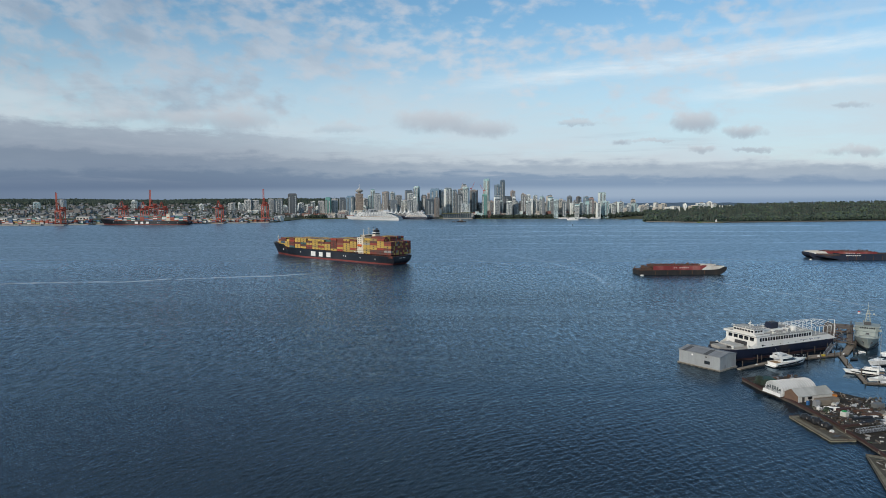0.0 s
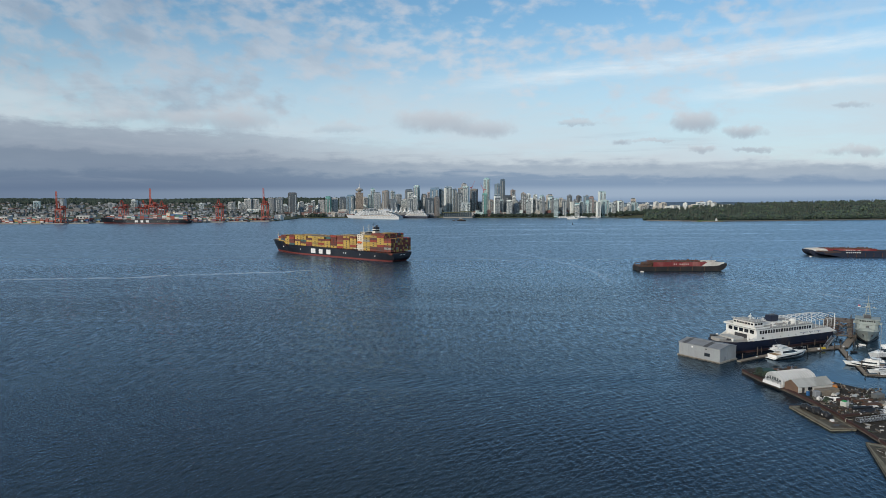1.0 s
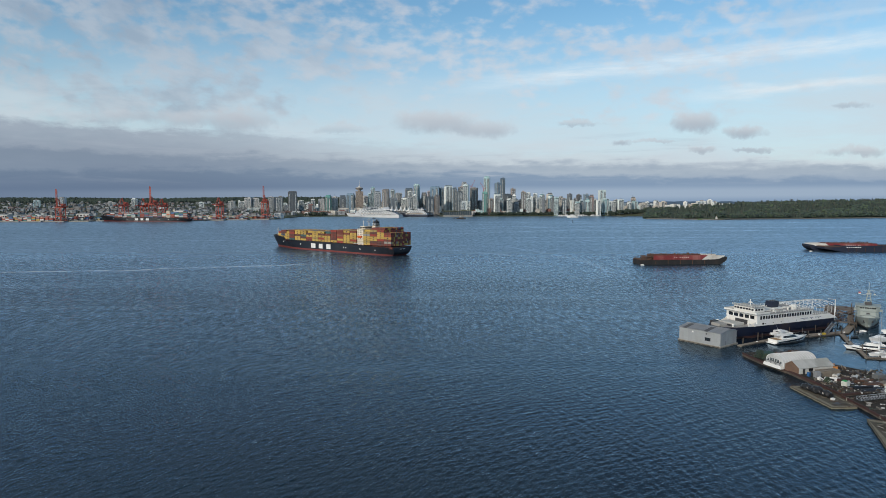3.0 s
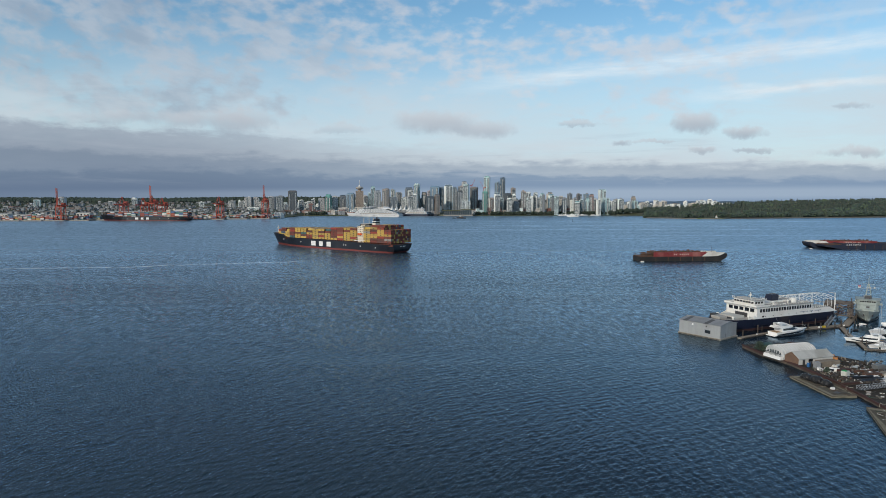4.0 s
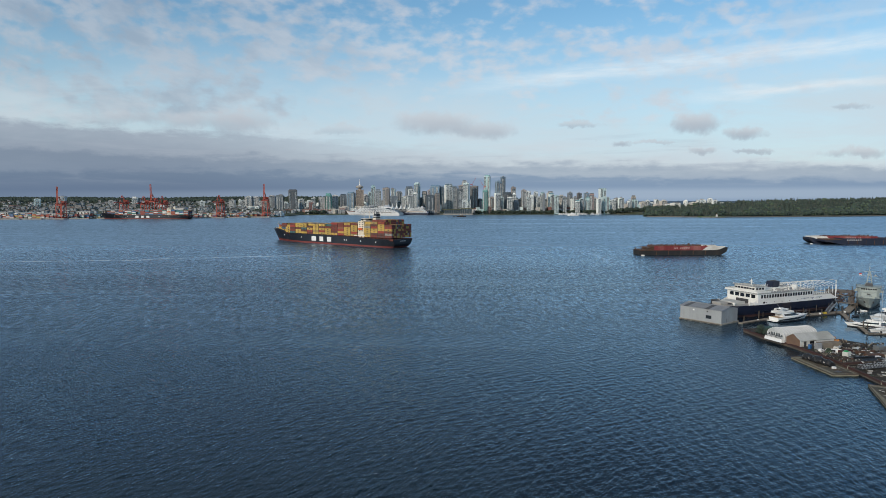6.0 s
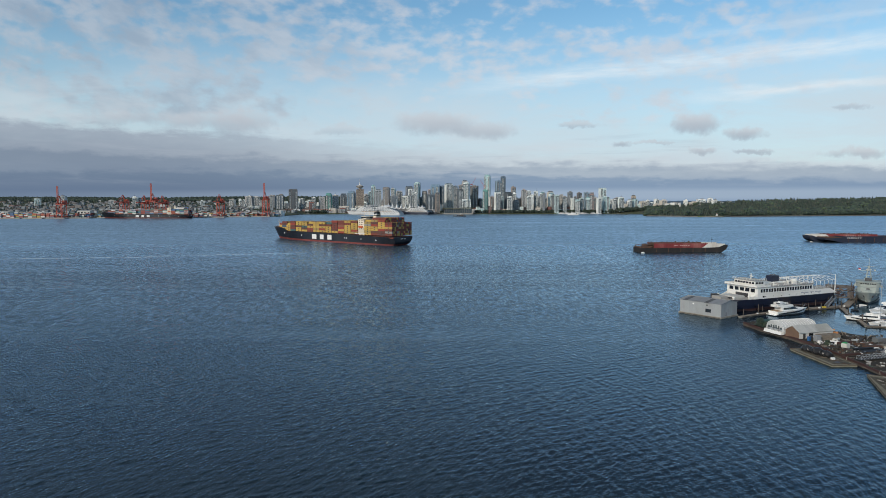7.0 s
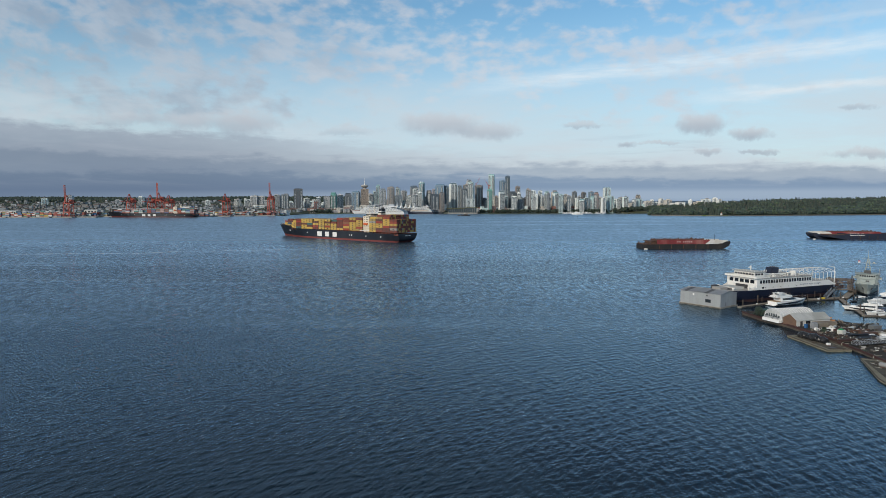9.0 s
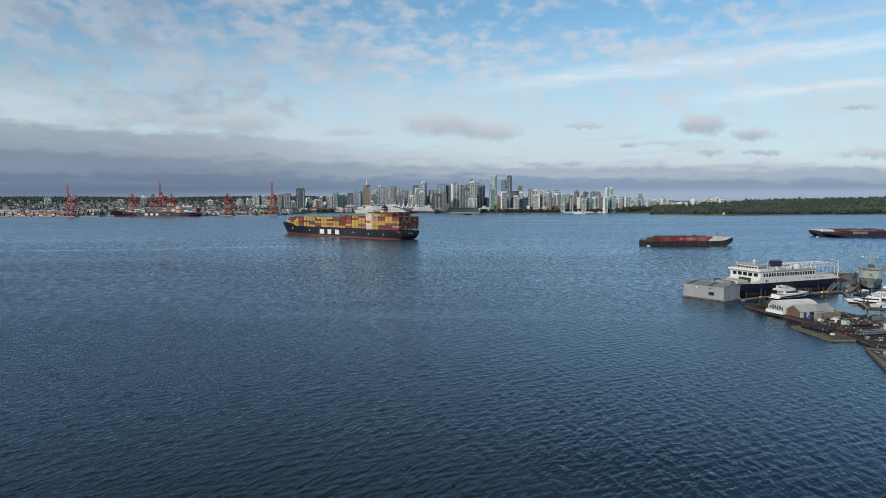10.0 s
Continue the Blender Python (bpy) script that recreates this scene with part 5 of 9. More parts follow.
def harbour_ferry(x, y, rz, s, label, dark):
    t = thing("harbour_boat", pose(x, y, 0, 0, 0, rz), label, "boat")
    hull = mat("tug_black", (0.03, 0.03, 0.033), 0.5) if dark else MATS["yacht_white"]
    b = bmesh.new()
    loft(b, [[(a * s, -w * s, 2.4 * s + h), (a * s, -w * 0.8 * s, -0.5), (a * s, w * 0.8 * s, -0.5), (a * s, w * s, 2.4 * s + h)] for a, w, h in ((-12, 3.4, 0), (0, 4.2, 0), (8, 3.4, 0.6), (13, 0.4, 1.6))], True)
    part("hull", b, hull, t)
    part("deckhouse", boxes((-5 * s, 6 * s, -2.6 * s, 2.6 * s, 2.4 * s, 5.2 * s)), hull if not dark else mat("tug_house", (0.10, 0.09, 0.085), 0.6), t)
    part("wheelhouse", boxes((1 * s, 5 * s, -1.8 * s, 1.8 * s, 5.2 * s, 7.6 * s)), MATS["yacht_white"], t)
    part("window", boxes((0.9 * s, 5.1 * s, -1.9 * s, 1.9 * s, 6.2 * s, 7.0 * s)), WINDOW_DARK, t)
    b = bmesh.new()
    tube(b, (0, 0, 5 * s), (0, 0, 11 * s), 0.2 * s, 5, 0.08)
    part("mast", b, STEEL_DARK, t)
    return t


tug = harbour_ferry(66, 2250, 175, 1.35, "small dark tugboat under way on open water", True)
harbour_ferry(40, 2252, 175, 0.5, "tiny dark launch near the tugboat", True)
passenger_ferry = harbour_ferry(500, 2440, 184, 1.7, "white passenger ferry near the town's shore", False)


def channel_marker(x, y):
    t = thing("channel_marker", pose(x, y, 0), "dark channel marker buoy on open water", "buoy")
    b = bmesh.new()
    disc_stack(b, 0, 0, [(0.8, -0.6), (1.6, -0.3), (1.7, 0.9), (1.2, 1.2)], 12)
    part("float", b, STEEL_DARK, t)
    b = bmesh.new()
    for a, c in ((-0.7, -0.7), (0.7, -0.7), (0, 0.8)):
        tube(b, (a, c, 1.1), (a * 0.3, c * 0.3, 6.5), 0.14, 5)
    disc_stack(b, 0, 0, [(0.7, 4.2), (0.75, 6.4), (0.3, 6.9)], 8)
    part("cage", b, STEEL_DARK, t)


channel_marker(396, 1935)

# ------------------------------------------------------------------ ships in the harbour
HULL_BLACK = mat("hull_black", (0.013, 0.016, 0.024), 0.42, 0, 0.5, 0.06, 0, (0.035, 0.035, 0.04), 0.5, True)
BOOT_RED = mat("boot_red", (0.20, 0.045, 0.040), 0.6, 0, 0.4, 0.08, 0, (0.12, 0.04, 0.035), 0.6, True)
SHIP_WHITE = mat("superstructure_white", (0.70, 0.625, 0.51), 0.5, 0, 0.15, 0.1, 0, (0.62, 0.53, 0.42), 0.35, True)
DECK_RED = mat("deck_red", (0.16, 0.05, 0.035), 0.8, 0, 0.4, 0.1)
MARK_WHITE = mat("mark_white", (0.75, 0.75, 0.74), 0.6, 0, 0.12, 0.2)
CARGO_PART = palette("container_paint", BOX_COLOURS, 0.55, False, 0.35, 0.3)
CARGO_ISLAND = palette("container_paint_stack", BOX_COLOURS, 0.55, True, 0.35, 0.3)
LIFEBOAT_ORANGE = mat("lifeboat_orange", (0.65, 0.11, 0.02), 0.45)


def container_mesh(paint, badge, long=12.19):
    """Box container with a frame round sunk side panels."""
    bm = bmesh.new()
    box(bm, 0, long, 0, 2.38, 0, 2.70)
    bm.faces.ensure_lookup_table()
    sides = [f for f in bm.faces if abs(f.normal.z) < 0.5]
    bmesh.ops.recalc_face_normals(bm, faces=bm.faces)
    bmesh.ops.inset_individual(bm, faces=sides, thickness=0.17, depth=-0.12)
    if badge:
        # a small dark painted plate in the middle of either side
        for y0, y1 in ((-0.03, 0.08), (2.30, 2.41)):
            box(bm, long / 2 - 0.95, long / 2 + 0.95, y0, y1, 0.75, 1.95)
        bm.faces.ensure_lookup_table()
        for f in list(bm.faces)[-12:]:
            f.material_index = 1
    me = mesh_of("container", bm)
    me.materials.append(paint)
    me.materials.append(STEEL_DARK)
    return me


BOX_YELLOW = [(9, (0.50, 0.335, 0.080)), (4, (0.43, 0.285, 0.075)), (2, (0.33, 0.24, 0.09)), (1, (0.20, 0.06, 0.04)), (1, (0.12, 0.05, 0.04))]
BOX_RED = [(6, (0.17, 0.045, 0.032)), (5, (0.28, 0.05, 0.035)), (4, (0.12, 0.045, 0.036)), (2, (0.50, 0.335, 0.080)), (1, (0.05, 0.10, 0.17)), (1, (0.23, 0.10, 0.06))]
CONTAINERS = {"y": container_mesh(palette("container_yellow", BOX_YELLOW, 0.55, False, 0.35, 0.3), True),
              "r": container_mesh(palette("container_red", BOX_RED, 0.55, False, 0.35, 0.3), False),
              "m": container_mesh(CARGO_PART, True)}
BAYS = "myyryymyryrryyyyym"


def hull_rings(L, B, sheer, z_list, bow_rake=12.4):
    """Cross-sections from stern to bow; z_list: the heights of each section's points, as shares of the sheer above 0 or metres below."""
    rings = []
    for k in range(25):
        u = k / 24
        x = -L / 2 + L * u
        deck = float(np.interp(u, *sheer))
        pts = []
        for z in z_list:
            s = min(max((z if z <= 0 else deck * z) / deck, 0.0), 1.0)
            low = float(np.interp(u, (0, 0.04, 0.12, 0.22, 0.68, 0.82, 0.93, 1.0), (0.66, 0.78, 0.92, 1, 1, 0.72, 0.30, 0.01)))
            high = float(np.interp(u, (0, 0.05, 0.1, 0.80, 0.90, 0.96, 1.0), (0.93, 1, 1, 1, 0.80, 0.48, 0.05)))
            half = B / 2 * (low + (high - low) * s ** 0.8)
            zz = z if z <= 0 else deck * z
            xx = x + bow_rake * s * max(0, (u - 0.8) / 0.2) ** 2 + (6.0 * (1 - s) ** 4 if u == 0 else 0)
            pts.append((xx, half, zz))
        rings.append(pts)
    return rings


def skin(bm, rings):
    """Both sides of a hull from its half sections, with transom and bottom left to the water."""
    full = [r + [(x, -y, z) for x, y, z in reversed(r)] for r in rings]
    loft(bm, full, True)
    return bm


def container_ship(m, label, detailed=True, fill=1.0, seed=5, paint=None):
    t = thing("container_ship", m, label, "ship", "container ships")
    rng = random.Random(seed)
    L, B = 260.4, 38.6
    sheer = ((0, 0.1, 0.35, 0.83, 0.86, 1.0), (11.2, 11.2, 12.4, 13.2, 15.6, 17.6))
    rings = hull_rings(L, B, sheer, (-4.0, -1.0, 0.001, 0.18))
    part("boot_topping", skin(bmesh.new(), rings), BOOT_RED, t, "faded red anti-fouling band")
    rings = hull_rings(L, B, sheer, (0.18, 0.45, 0.75, 1.0))
    part("topside", skin(bmesh.new(), rings), HULL_BLACK, t, "dark navy-black steel hull side")
    part("deck", boxes((-L / 2 + 0.6, 66, -B / 2 + 1.2, B / 2 - 1.2, 9.0, 11.6)), DECK_RED, t)
    # bulwark and rail of the forecastle
    b = bmesh.new()
    for s in (-1, 1):
        loft(b, [[(x, s * y, z), (x + 0.4, s * (y + 0.25), z + 1.5), (x + 0.4, s * (y - 0.1), z + 1.5), (x, s * (y - 0.35), z)] for x, y, z in ((95, 17.6, 15.5), (112, 13.6, 16.2), (124, 8.8, 16.9), (138.5, 1.0, 17.5))], True)
    part("bulwark", b, HULL_BLACK, t)
    b = bmesh.new()
    tube(b, (131, 0, 16), (131, 0, 29), 0.5, 6, 0.25)
    box(b, 130.2, 131.8, -2, 2, 25, 25.6)
    part("foremast", b, SHIP_WHITE, t)
    part("windlass", boxes((124, 128, -4, 4, 15, 18.4)), DECK_RED, t)
    # plain white marks where the hull carries its name
    def mark(dims):
        part("hull_mark", boxes(*[(x0, x1, B / 2 - 0.02, B / 2 + 0.10, z0, z1) for x0, x1, z0, z1 in dims]), MARK_WHITE, t, "large white painted mark")
    for x0, x1 in ((19.6, 29.4), (4.2, 12.2), (-12.6, -3.8)):
        mark([(x0, x1, 3.7, 10.2)])
    for s in (-1, 1):
        b = boxes(*[(-L / 2 - 0.15, -L / 2 + 0.4, s * (4.4 - i * 1.5) - 0.5, s * (4.4 - i * 1.5) + 0.5, 8.2, 9.2) for i in range(3)])
        part("stern_mark", b, MARK_WHITE, t, "small white unreadable stern lettering")
    for x0, z0 in ((-40, 6.5), (-44, 6.3), (-72, 6.0), (52, 7.0), (-100, 5.5), (92, 9.0)):
        part("pilot_mark", boxes((x0, x0 + 1.1, B / 2 - 0.3, B / 2 + 0.12, z0, z0 + 1.9)), MARK_WHITE, t)
    # side passage with pillars below the outer stacks
    b = bmesh.new()
    for i in range(34):
        x0 = -124 + i * 6.4
        box(b, x0, x0 + 0.7, B / 2 - 1.4, B / 2 - 0.6, 10.5, 13.6)
    box(b, -126, 92, B / 2 - 0.62, B / 2 - 0.5, 12.6, 12.75)
    tagged(part("lashing_frame", b, DECK_RED, t), kind="stuff")
    # cargo
    spots = []
    forward = [(118.6 - i * 13.1, t0) for i, t0 in enumerate((3, 4, 4, 5, 5, 5, 5, 5, 5, 5, 6, 6, 6, 6))]
    aft = [(-77.2 - 12.2, 7), (-90.0 - 12.2, 8), (-102.8 - 12.2, 8), (-115.6 - 12.2, 6)]
    verts, faces = [], []
    for bi, (x0, tiers) in enumerate(forward + aft):
        if bi < len(forward):
            x0 -= 12.2
        rows = 15
        wide = 15 if x0 < 70 else (13 if x0 < 84 else 11 if x0 < 100 else 7)
        z0 = 13.4 if x0 < 88 else 15.4
        if bi >= len(forward):
            z0 = 13.0
        for r in range(rows):
            off = r - 7
            if abs(off) > wide // 2:
                continue
            high = tiers + rng.choice((0, 0, 0, -1, 0, 0)) - (1 if fill < 1 and rng.random() < 0.6 else 0)
            outer = off == wide // 2
            if outer:
                high = tiers - (1 if bi in (2, 6, 9, 14, 15, 16) else 0)
            if rng.random() > fill:
                high = max(0, high - rng.choice((2, 3, 4)))
            if bi == len(forward) and abs(off) <= 2:
                continue
            for k in range(high):
                y, z = off * 2.52 - 1.19, z0 + k * 2.86
                stern_face = bi == len(forward) + 3
                if detailed and (outer or stern_face or (bi == len(forward) + 2 and k >= 5 and abs(off) < 7)):
                    ob = new("container", CONTAINERS[BAYS[bi] if outer and rng.random() < 0.75 else ("r" if rng.random() < 0.3 else "m")])
                    ob.parent = t
                    ob.location = (x0, y, z)
                elif k >= high - 2 or off >= 5 or bi in (0, len(forward) - 1, len(forward)):
                    q = len(verts)
                    verts += [(x0 + a * 12.19, y + c * 2.38, z + e * 2.70) for e in (0, 1) for a, c in ((0, 0), (1, 0), (1, 1), (0, 1))]
                    faces += [(q + 3, q + 2, q + 1, q), (q + 4, q + 5, q + 6, q + 7), (q, q + 1, q + 5, q + 4), (q + 1, q + 2, q + 6, q + 5), (q + 2, q + 3, q + 7, q + 6), (q + 3, q, q + 4, q + 7)]
    ob = raw("container_cargo", verts, faces, paint or CARGO_ISLAND)
    ob.parent = t
    tagged(ob, "inner stacks of yellow, red and brown containers", "", "", "stuff")
    # lashing bridges standing in the gaps between the bays
    for x0, tiers in [(x - 13.0, k) for x, k in forward[:-1]] + [(x - 0.7, k) for x, k in aft[:-1]]:
        half = B / 2 - 0.5 if x0 < 62 else B / 2 - 4.5 if x0 < 84 else 9.0
        top = 13.2 + 2.86 * (tiers - 2)
        b = boxes((x0, x0 + 0.6, -half, half, top - 0.4, top), (x0, x0 + 0.6, half - 0.6, half, 12.5, top), (x0, x0 + 0.6, -half, -half + 0.6, 12.5, top), (x0 + 0.2, x0 + 0.4, -half + 0.6, half - 0.6, 12.5, top - 0.4))
        part("lashing_bridge", b, DECK_RED if x0 > 40 else STEEL_DARK, t)
    # accommodation block, bridge, funnel
    b = boxes((-76.6, -65.0, -18.0, 18.0, 12, 36.5), (-75.5, -66, -18.8, 18.8, 36.5, 37.3))
    house = part("accommodation", bevelled(b, 0.15), SHIP_WHITE, t, "white accommodation block with rust streaks")
    part("bridge", bevelled(boxes((-75.2, -66.2, -13.5, 13.5, 37.3, 40.4)), 0.15), SHIP_WHITE, t)
    part("bridge_windows", boxes((-75.4, -66.0, -13.7, 13.7, 38.4, 39.6)), WINDOW_DARK, t)
    for i in range(6):
        b = boxes(*[(-74.6 + k * 3.0, -73.5 + k * 3.0, 17.85, 18.1, 20.5 + i * 2.7, 21.6 + i * 2.7) for k in range(3)])
        part("window", b, WINDOW_DARK, house)
    for z in (17, 20):
        part("boat_deck", boxes((-77, -64.5, 18.0, 20.2, z, z + 0.25)), SHIP_WHITE, t)
    b = bmesh.new()
    loft(b, [[(x, 19.2 + c * 1.3 * q, 23 + e * q) for c, e in ((-1, -0.6), (0, -1.4), (1, -0.6), (1, 0.8), (0, 1.6), (-1, 0.8))] for x, q in ((-75, 0.35), (-73.5, 1), (-68, 1), (-66.5, 0.35))], True)
    part("lifeboat", b, LIFEBOAT_ORANGE, t, "orange enclosed lifeboat in its davits")
    b = bmesh.new()
    for x in (-74, -67.5):
        tube(b, (x, 18.0, 20), (x, 20.2, 26.0), 0.3, 5)
    part("davit", b, SHIP_WHITE, t)
    b = bmesh.new()
    tube(b, (-69, 0, 40), (-69, 0, 50.5), 0.5, 6, 0.3)
    box(b, -69.4, -68.6, -3.5, 3.5, 46, 46.5)
    box(b, -69.4, -68.6, -2.2, 2.2, 48.5, 49)
    for s in (-1, 1):
        tube(b, (-68, s * 9, 40), (-68, s * 9, 46.5), 0.3, 6, 0.2)
        disc_stack(b, -68, s * 9, [(0.2, 46), (0.7, 46.5), (0.6, 47.2), (0.1, 47.5)], 8)
    part("radar_mast", b, SHIP_WHITE, t)
    b = bmesh.new()
    prism(b, [(-85.4, -4.5), (-79.4, -4.5), (-79.4, 4.5), (-85.4, 4.5)], 12, 39)
    part("funnel_casing", bevelled(b, 0.3), SHIP_WHITE, t)
    b = bmesh.new()
    prism(b, [(-85.7, -4), (-79.4, -4), (-79.4, 4), (-85.7, 4)], 39, 44.5, [(-86, -3.2), (-80.4, -3.2), (-80.4, 3.2), (-86, 3.2)])
    funnel = part("funnel", bevelled(b, 0.4), HULL_BLACK, t, "black funnel with pale bands")
    part("funnel_band", boxes((-85.95, -79.3, -4.06, 4.06, 40.6, 41.5)), MARK_WHITE, funnel)
    b = bmesh.new()
    for dx in (-85.4, -83.4, -81.9):
        tube(b, (dx, 0, 44), (dx - 0.6, 0, 47.0), 0.5, 6)
    tube(b, (-80.4, 2, 44), (-80.4, 2, 50.5), 0.25, 5)
    box(b, -80.6, -80.2, -1, 5, 48, 48.5)
    part("exhaust_pipes", b, STEEL_DARK, funnel)
    # the bridge stands barely above the stacks
    for ob in t.children:
        kind = ob.name.split(".")[0]
        if kind in ("funnel_casing", "funnel"):
            for o2 in [ob] + list(ob.children):
                for v in o2.data.vertices:
                    if v.co.z > 30:
                        v.co.z -= 1.2
        if kind in ("bridge", "bridge_windows", "radar_mast", "accommodation"):
            for v in ob.data.vertices:
                if v.co.z > 30:
                    v.co.z -= 3.6
    # accommodation ladder stowed along the side
    b = bmesh.new()
    tube(b, (-80, 19.6, 15.0), (-60, 19.6, 14.0), 0.45, 4)
    part("gangway", b, MARK_WHITE, t)
    return t


ship_axis = math.degrees(math.atan2(0.63, -0.777))
container_ship(pose(-153.6, 897.0, 0, 0, 0, ship_axis), "large black container ship stacked with yellow and red containers", True)
container_ship(pose(-953, 2040, 0, 0, 0, 179.5) @ Matrix.Diagonal((1.07, 1.0, 1.0, 1.0)), "black container ship moored at the far container quay", False, 0.55, 8, BOXES_PORT)


# ------------------------------------------------------------------ anchored barges
RUST = mat("rusty_steel", (0.10, 0.052, 0.034), 0.85, 0, 0.7, 0.25, 0.02, (0.04, 0.026, 0.022), 0.8)
BARGE_RED = mat("barge_red", (0.20, 0.032, 0.036), 0.7, 0, 0.6, 0.14, 0.02, (0.27, 0.115, 0.105), 0.9, True)
FADED_MARK = mat("faded_mark", (0.52, 0.40, 0.38), 0.7, 0, 0.4, 0.4)
BARGE_WHITE = mat("barge_white", (0.62, 0.61, 0.58), 0.65, 0, 0.25, 0.12, 0.0, (0.38, 0.30, 0.24), 0.5, True)
BARGE_BLACK = mat("barge_black", (0.013, 0.013, 0.014), 0.7, 0, 0.8, 0.12, 0.02, (0.036, 0.026, 0.021), 0.7, True)
BARGE_BLUE = mat("barge_blue", (0.014, 0.020, 0.042), 0.6, 0, 0.5, 0.1, 0.02, (0.04, 0.032, 0.028), 0.6, True)


def chip_barge(m, label, L=97.0, wall=None, hull=None, white_end=True, marks=7, house=True):
    """High-walled bin barge: raked hull, ribbed bin walls, white raked bow, mooring gear."""
    t = thing("barge", m, label, "barge", "anchored barges")
    W = 22.0
    b = bmesh.new()
    rake = [(-L / 2, -0.6), (-L / 2 + 5, -2.5), (L / 2 - 12, -2.5), (L / 2 - 3, 0.6), (L / 2 + 1.4, 3.4), (L / 2 + 3.2, 6.4), (L / 2 + 3.0, 8.6), (L / 2 - 1.0, 8.3), (L / 2 - 6.0, 6.2), (L / 2 - 13, 5.4), (-L / 2, 5.0)]
    loft(b, [[(x, y, z) for x, z in rake] for y in (-W / 2, W / 2)], True)
    part("hull", b, hull or BARGE_BLACK, t, "black hull streaked with rust")
    x0, x1 = -L / 2 + 16, L / 2 - 26
    wm = wall or BARGE_RED
    for s in (-1, 1):
        y0, y1 = sorted((s * (W / 2 - 0.5), s * (W / 2 - 1.1)))
        b = bmesh.new()
        prism(b, [(x0, y0), (x1, y0), (x1, y1), (x0, y1)], 5.2, 10.2, [(x0, y0), (x1 + 7, y0), (x1 + 7, y1), (x0, y1)])
        part("bin_wall", b, wm, t, "faded red bin wall")
        yo = s * (W / 2 - 0.5)
        for i in range(26):
            xx = x0 + 1 + i * (x1 - x0 - 2) / 25
            part("rib", boxes((xx, xx + 0.45, *sorted((yo, yo + s * 0.35)), 5.4, 10.1)), wm, t)
        if white_end:
            b = bmesh.new()
            q0, q1 = (-W / 2 + 0.5, -W / 2 + 1.1) if s < 0 else (W / 2 - 1.1, W / 2 - 0.5)
            loft(b, [[(x1 + 0.05, yy, 5.3), (L / 2 - 5.5, yy, 5.7), (L / 2 - 0.2, yy, 8.4), (L / 2 + 0.6, yy, 9.8), (x1 + 7.1, yy, 10.2)] for yy in (q0, q1)], True)
            part("bow_wall", b, BARGE_WHITE, t, "white raked bow wall")
        b = boxes(*[(x0 + 23 + i * 2.3 + (2 if i > 1 else 0), x0 + 24.3 + i * 2.3 + (2 if i > 1 else 0), *sorted((yo + s * 0.36, yo + s * 0.44)), 7.3, 8.5) for i in range(marks)])
        part("name_mark", b, FADED_MARK, t, "row of faded pinkish unreadable marks")
    part("end_wall", boxes((x0, x0 + 0.6, -W / 2 + 1.1, W / 2 - 1.1, 5.2, 9.8)), RUST, t)
    if white_end:
        part("bow_bulkhead", boxes((x1 + 6, x1 + 6.6, -W / 2 + 1.1, W / 2 - 1.1, 5.2, 9.8)), BARGE_WHITE, t)
    part("deck", boxes((-L / 2, L / 2 - 13, -W / 2 + 0.02, W / 2 - 0.02, 4.9, 5.35)), RUST, t)
    rng = random.Random(int(L))
    b = bmesh.new()
    for i in range(46):
        xx = x0 + 1 + i * (x1 - x0 + 4) / 46
        for s in (-1, 1):
            hh = 10.4 + 1.5 * rng.random() ** 2
            box(b, xx, xx + rng.choice((0.3, 0.4, 0.9, 1.5)), *sorted((s * (W / 2 - 1.2), s * (W / 2 - 1.6))), 9.6, hh)
    tagged(part("wall_crest", b, RUST, t, "rusty uneven stanchions along the wall top"), kind="stuff")
    b = bmesh.new()
    for i in range(15):
        xx = x0 + 2 + i * 3.8
        box(b, xx, xx + 2.9, -8 + rng.uniform(-1, 1), 8 + rng.uniform(-1, 1), 5.4, 8.8 + 1.6 * rng.random())
    tagged(part("load", b, RUST, t, "rust-brown load inside the bin"), kind="stuff")
    part("stern_frame", boxes((-L / 2 + 1, -L / 2 + 12, -W / 2 + 1, W / 2 - 1, 5.3, 5.9), (-L / 2 + 9, -L / 2 + 15, -W / 2 + 2, W / 2 - 2, 5.9, 8.4)), RUST, t)
    # worn gear at the open end: posts, a cross beam, a slack chain
    for s in (-1, 1):
        for dx in (1.5, 8.0):
            part("bollard", boxes((-L / 2 + dx, -L / 2 + dx + 0.8, s * 9.5 - 0.4, s * 9.5 + 0.4, 5.3, 7.2)), STEEL_DARK, t)
    b = bmesh.new()
    tube(b, (-L / 2 + 2.0, -10.2, 7.4), (-L / 2 + 15.5, -10.2, 8.9), 0.28, 5)
    tube(b, (-L / 2 + 2.0, 10.2, 7.4), (-L / 2 + 15.5, 10.2, 8.9), 0.28, 5)
    tube(b, (-L / 2 + 2.0, -10.2, 5.3), (-L / 2 + 2.0, -10.2, 7.5), 0.25, 5)
    tube(b, (-L / 2 + 2.0, 10.2, 5.3), (-L / 2 + 2.0, 10.2, 7.5), 0.25, 5)
    part("handrail", b, RUST, t)
    for i in range(5):
        xx = -L / 2 + 18 + i * 14.0
        part("fender", boxes((xx, xx + 0.7, -W / 2 - 0.35, -W / 2, 0.4, 5.2)), RUST, t)
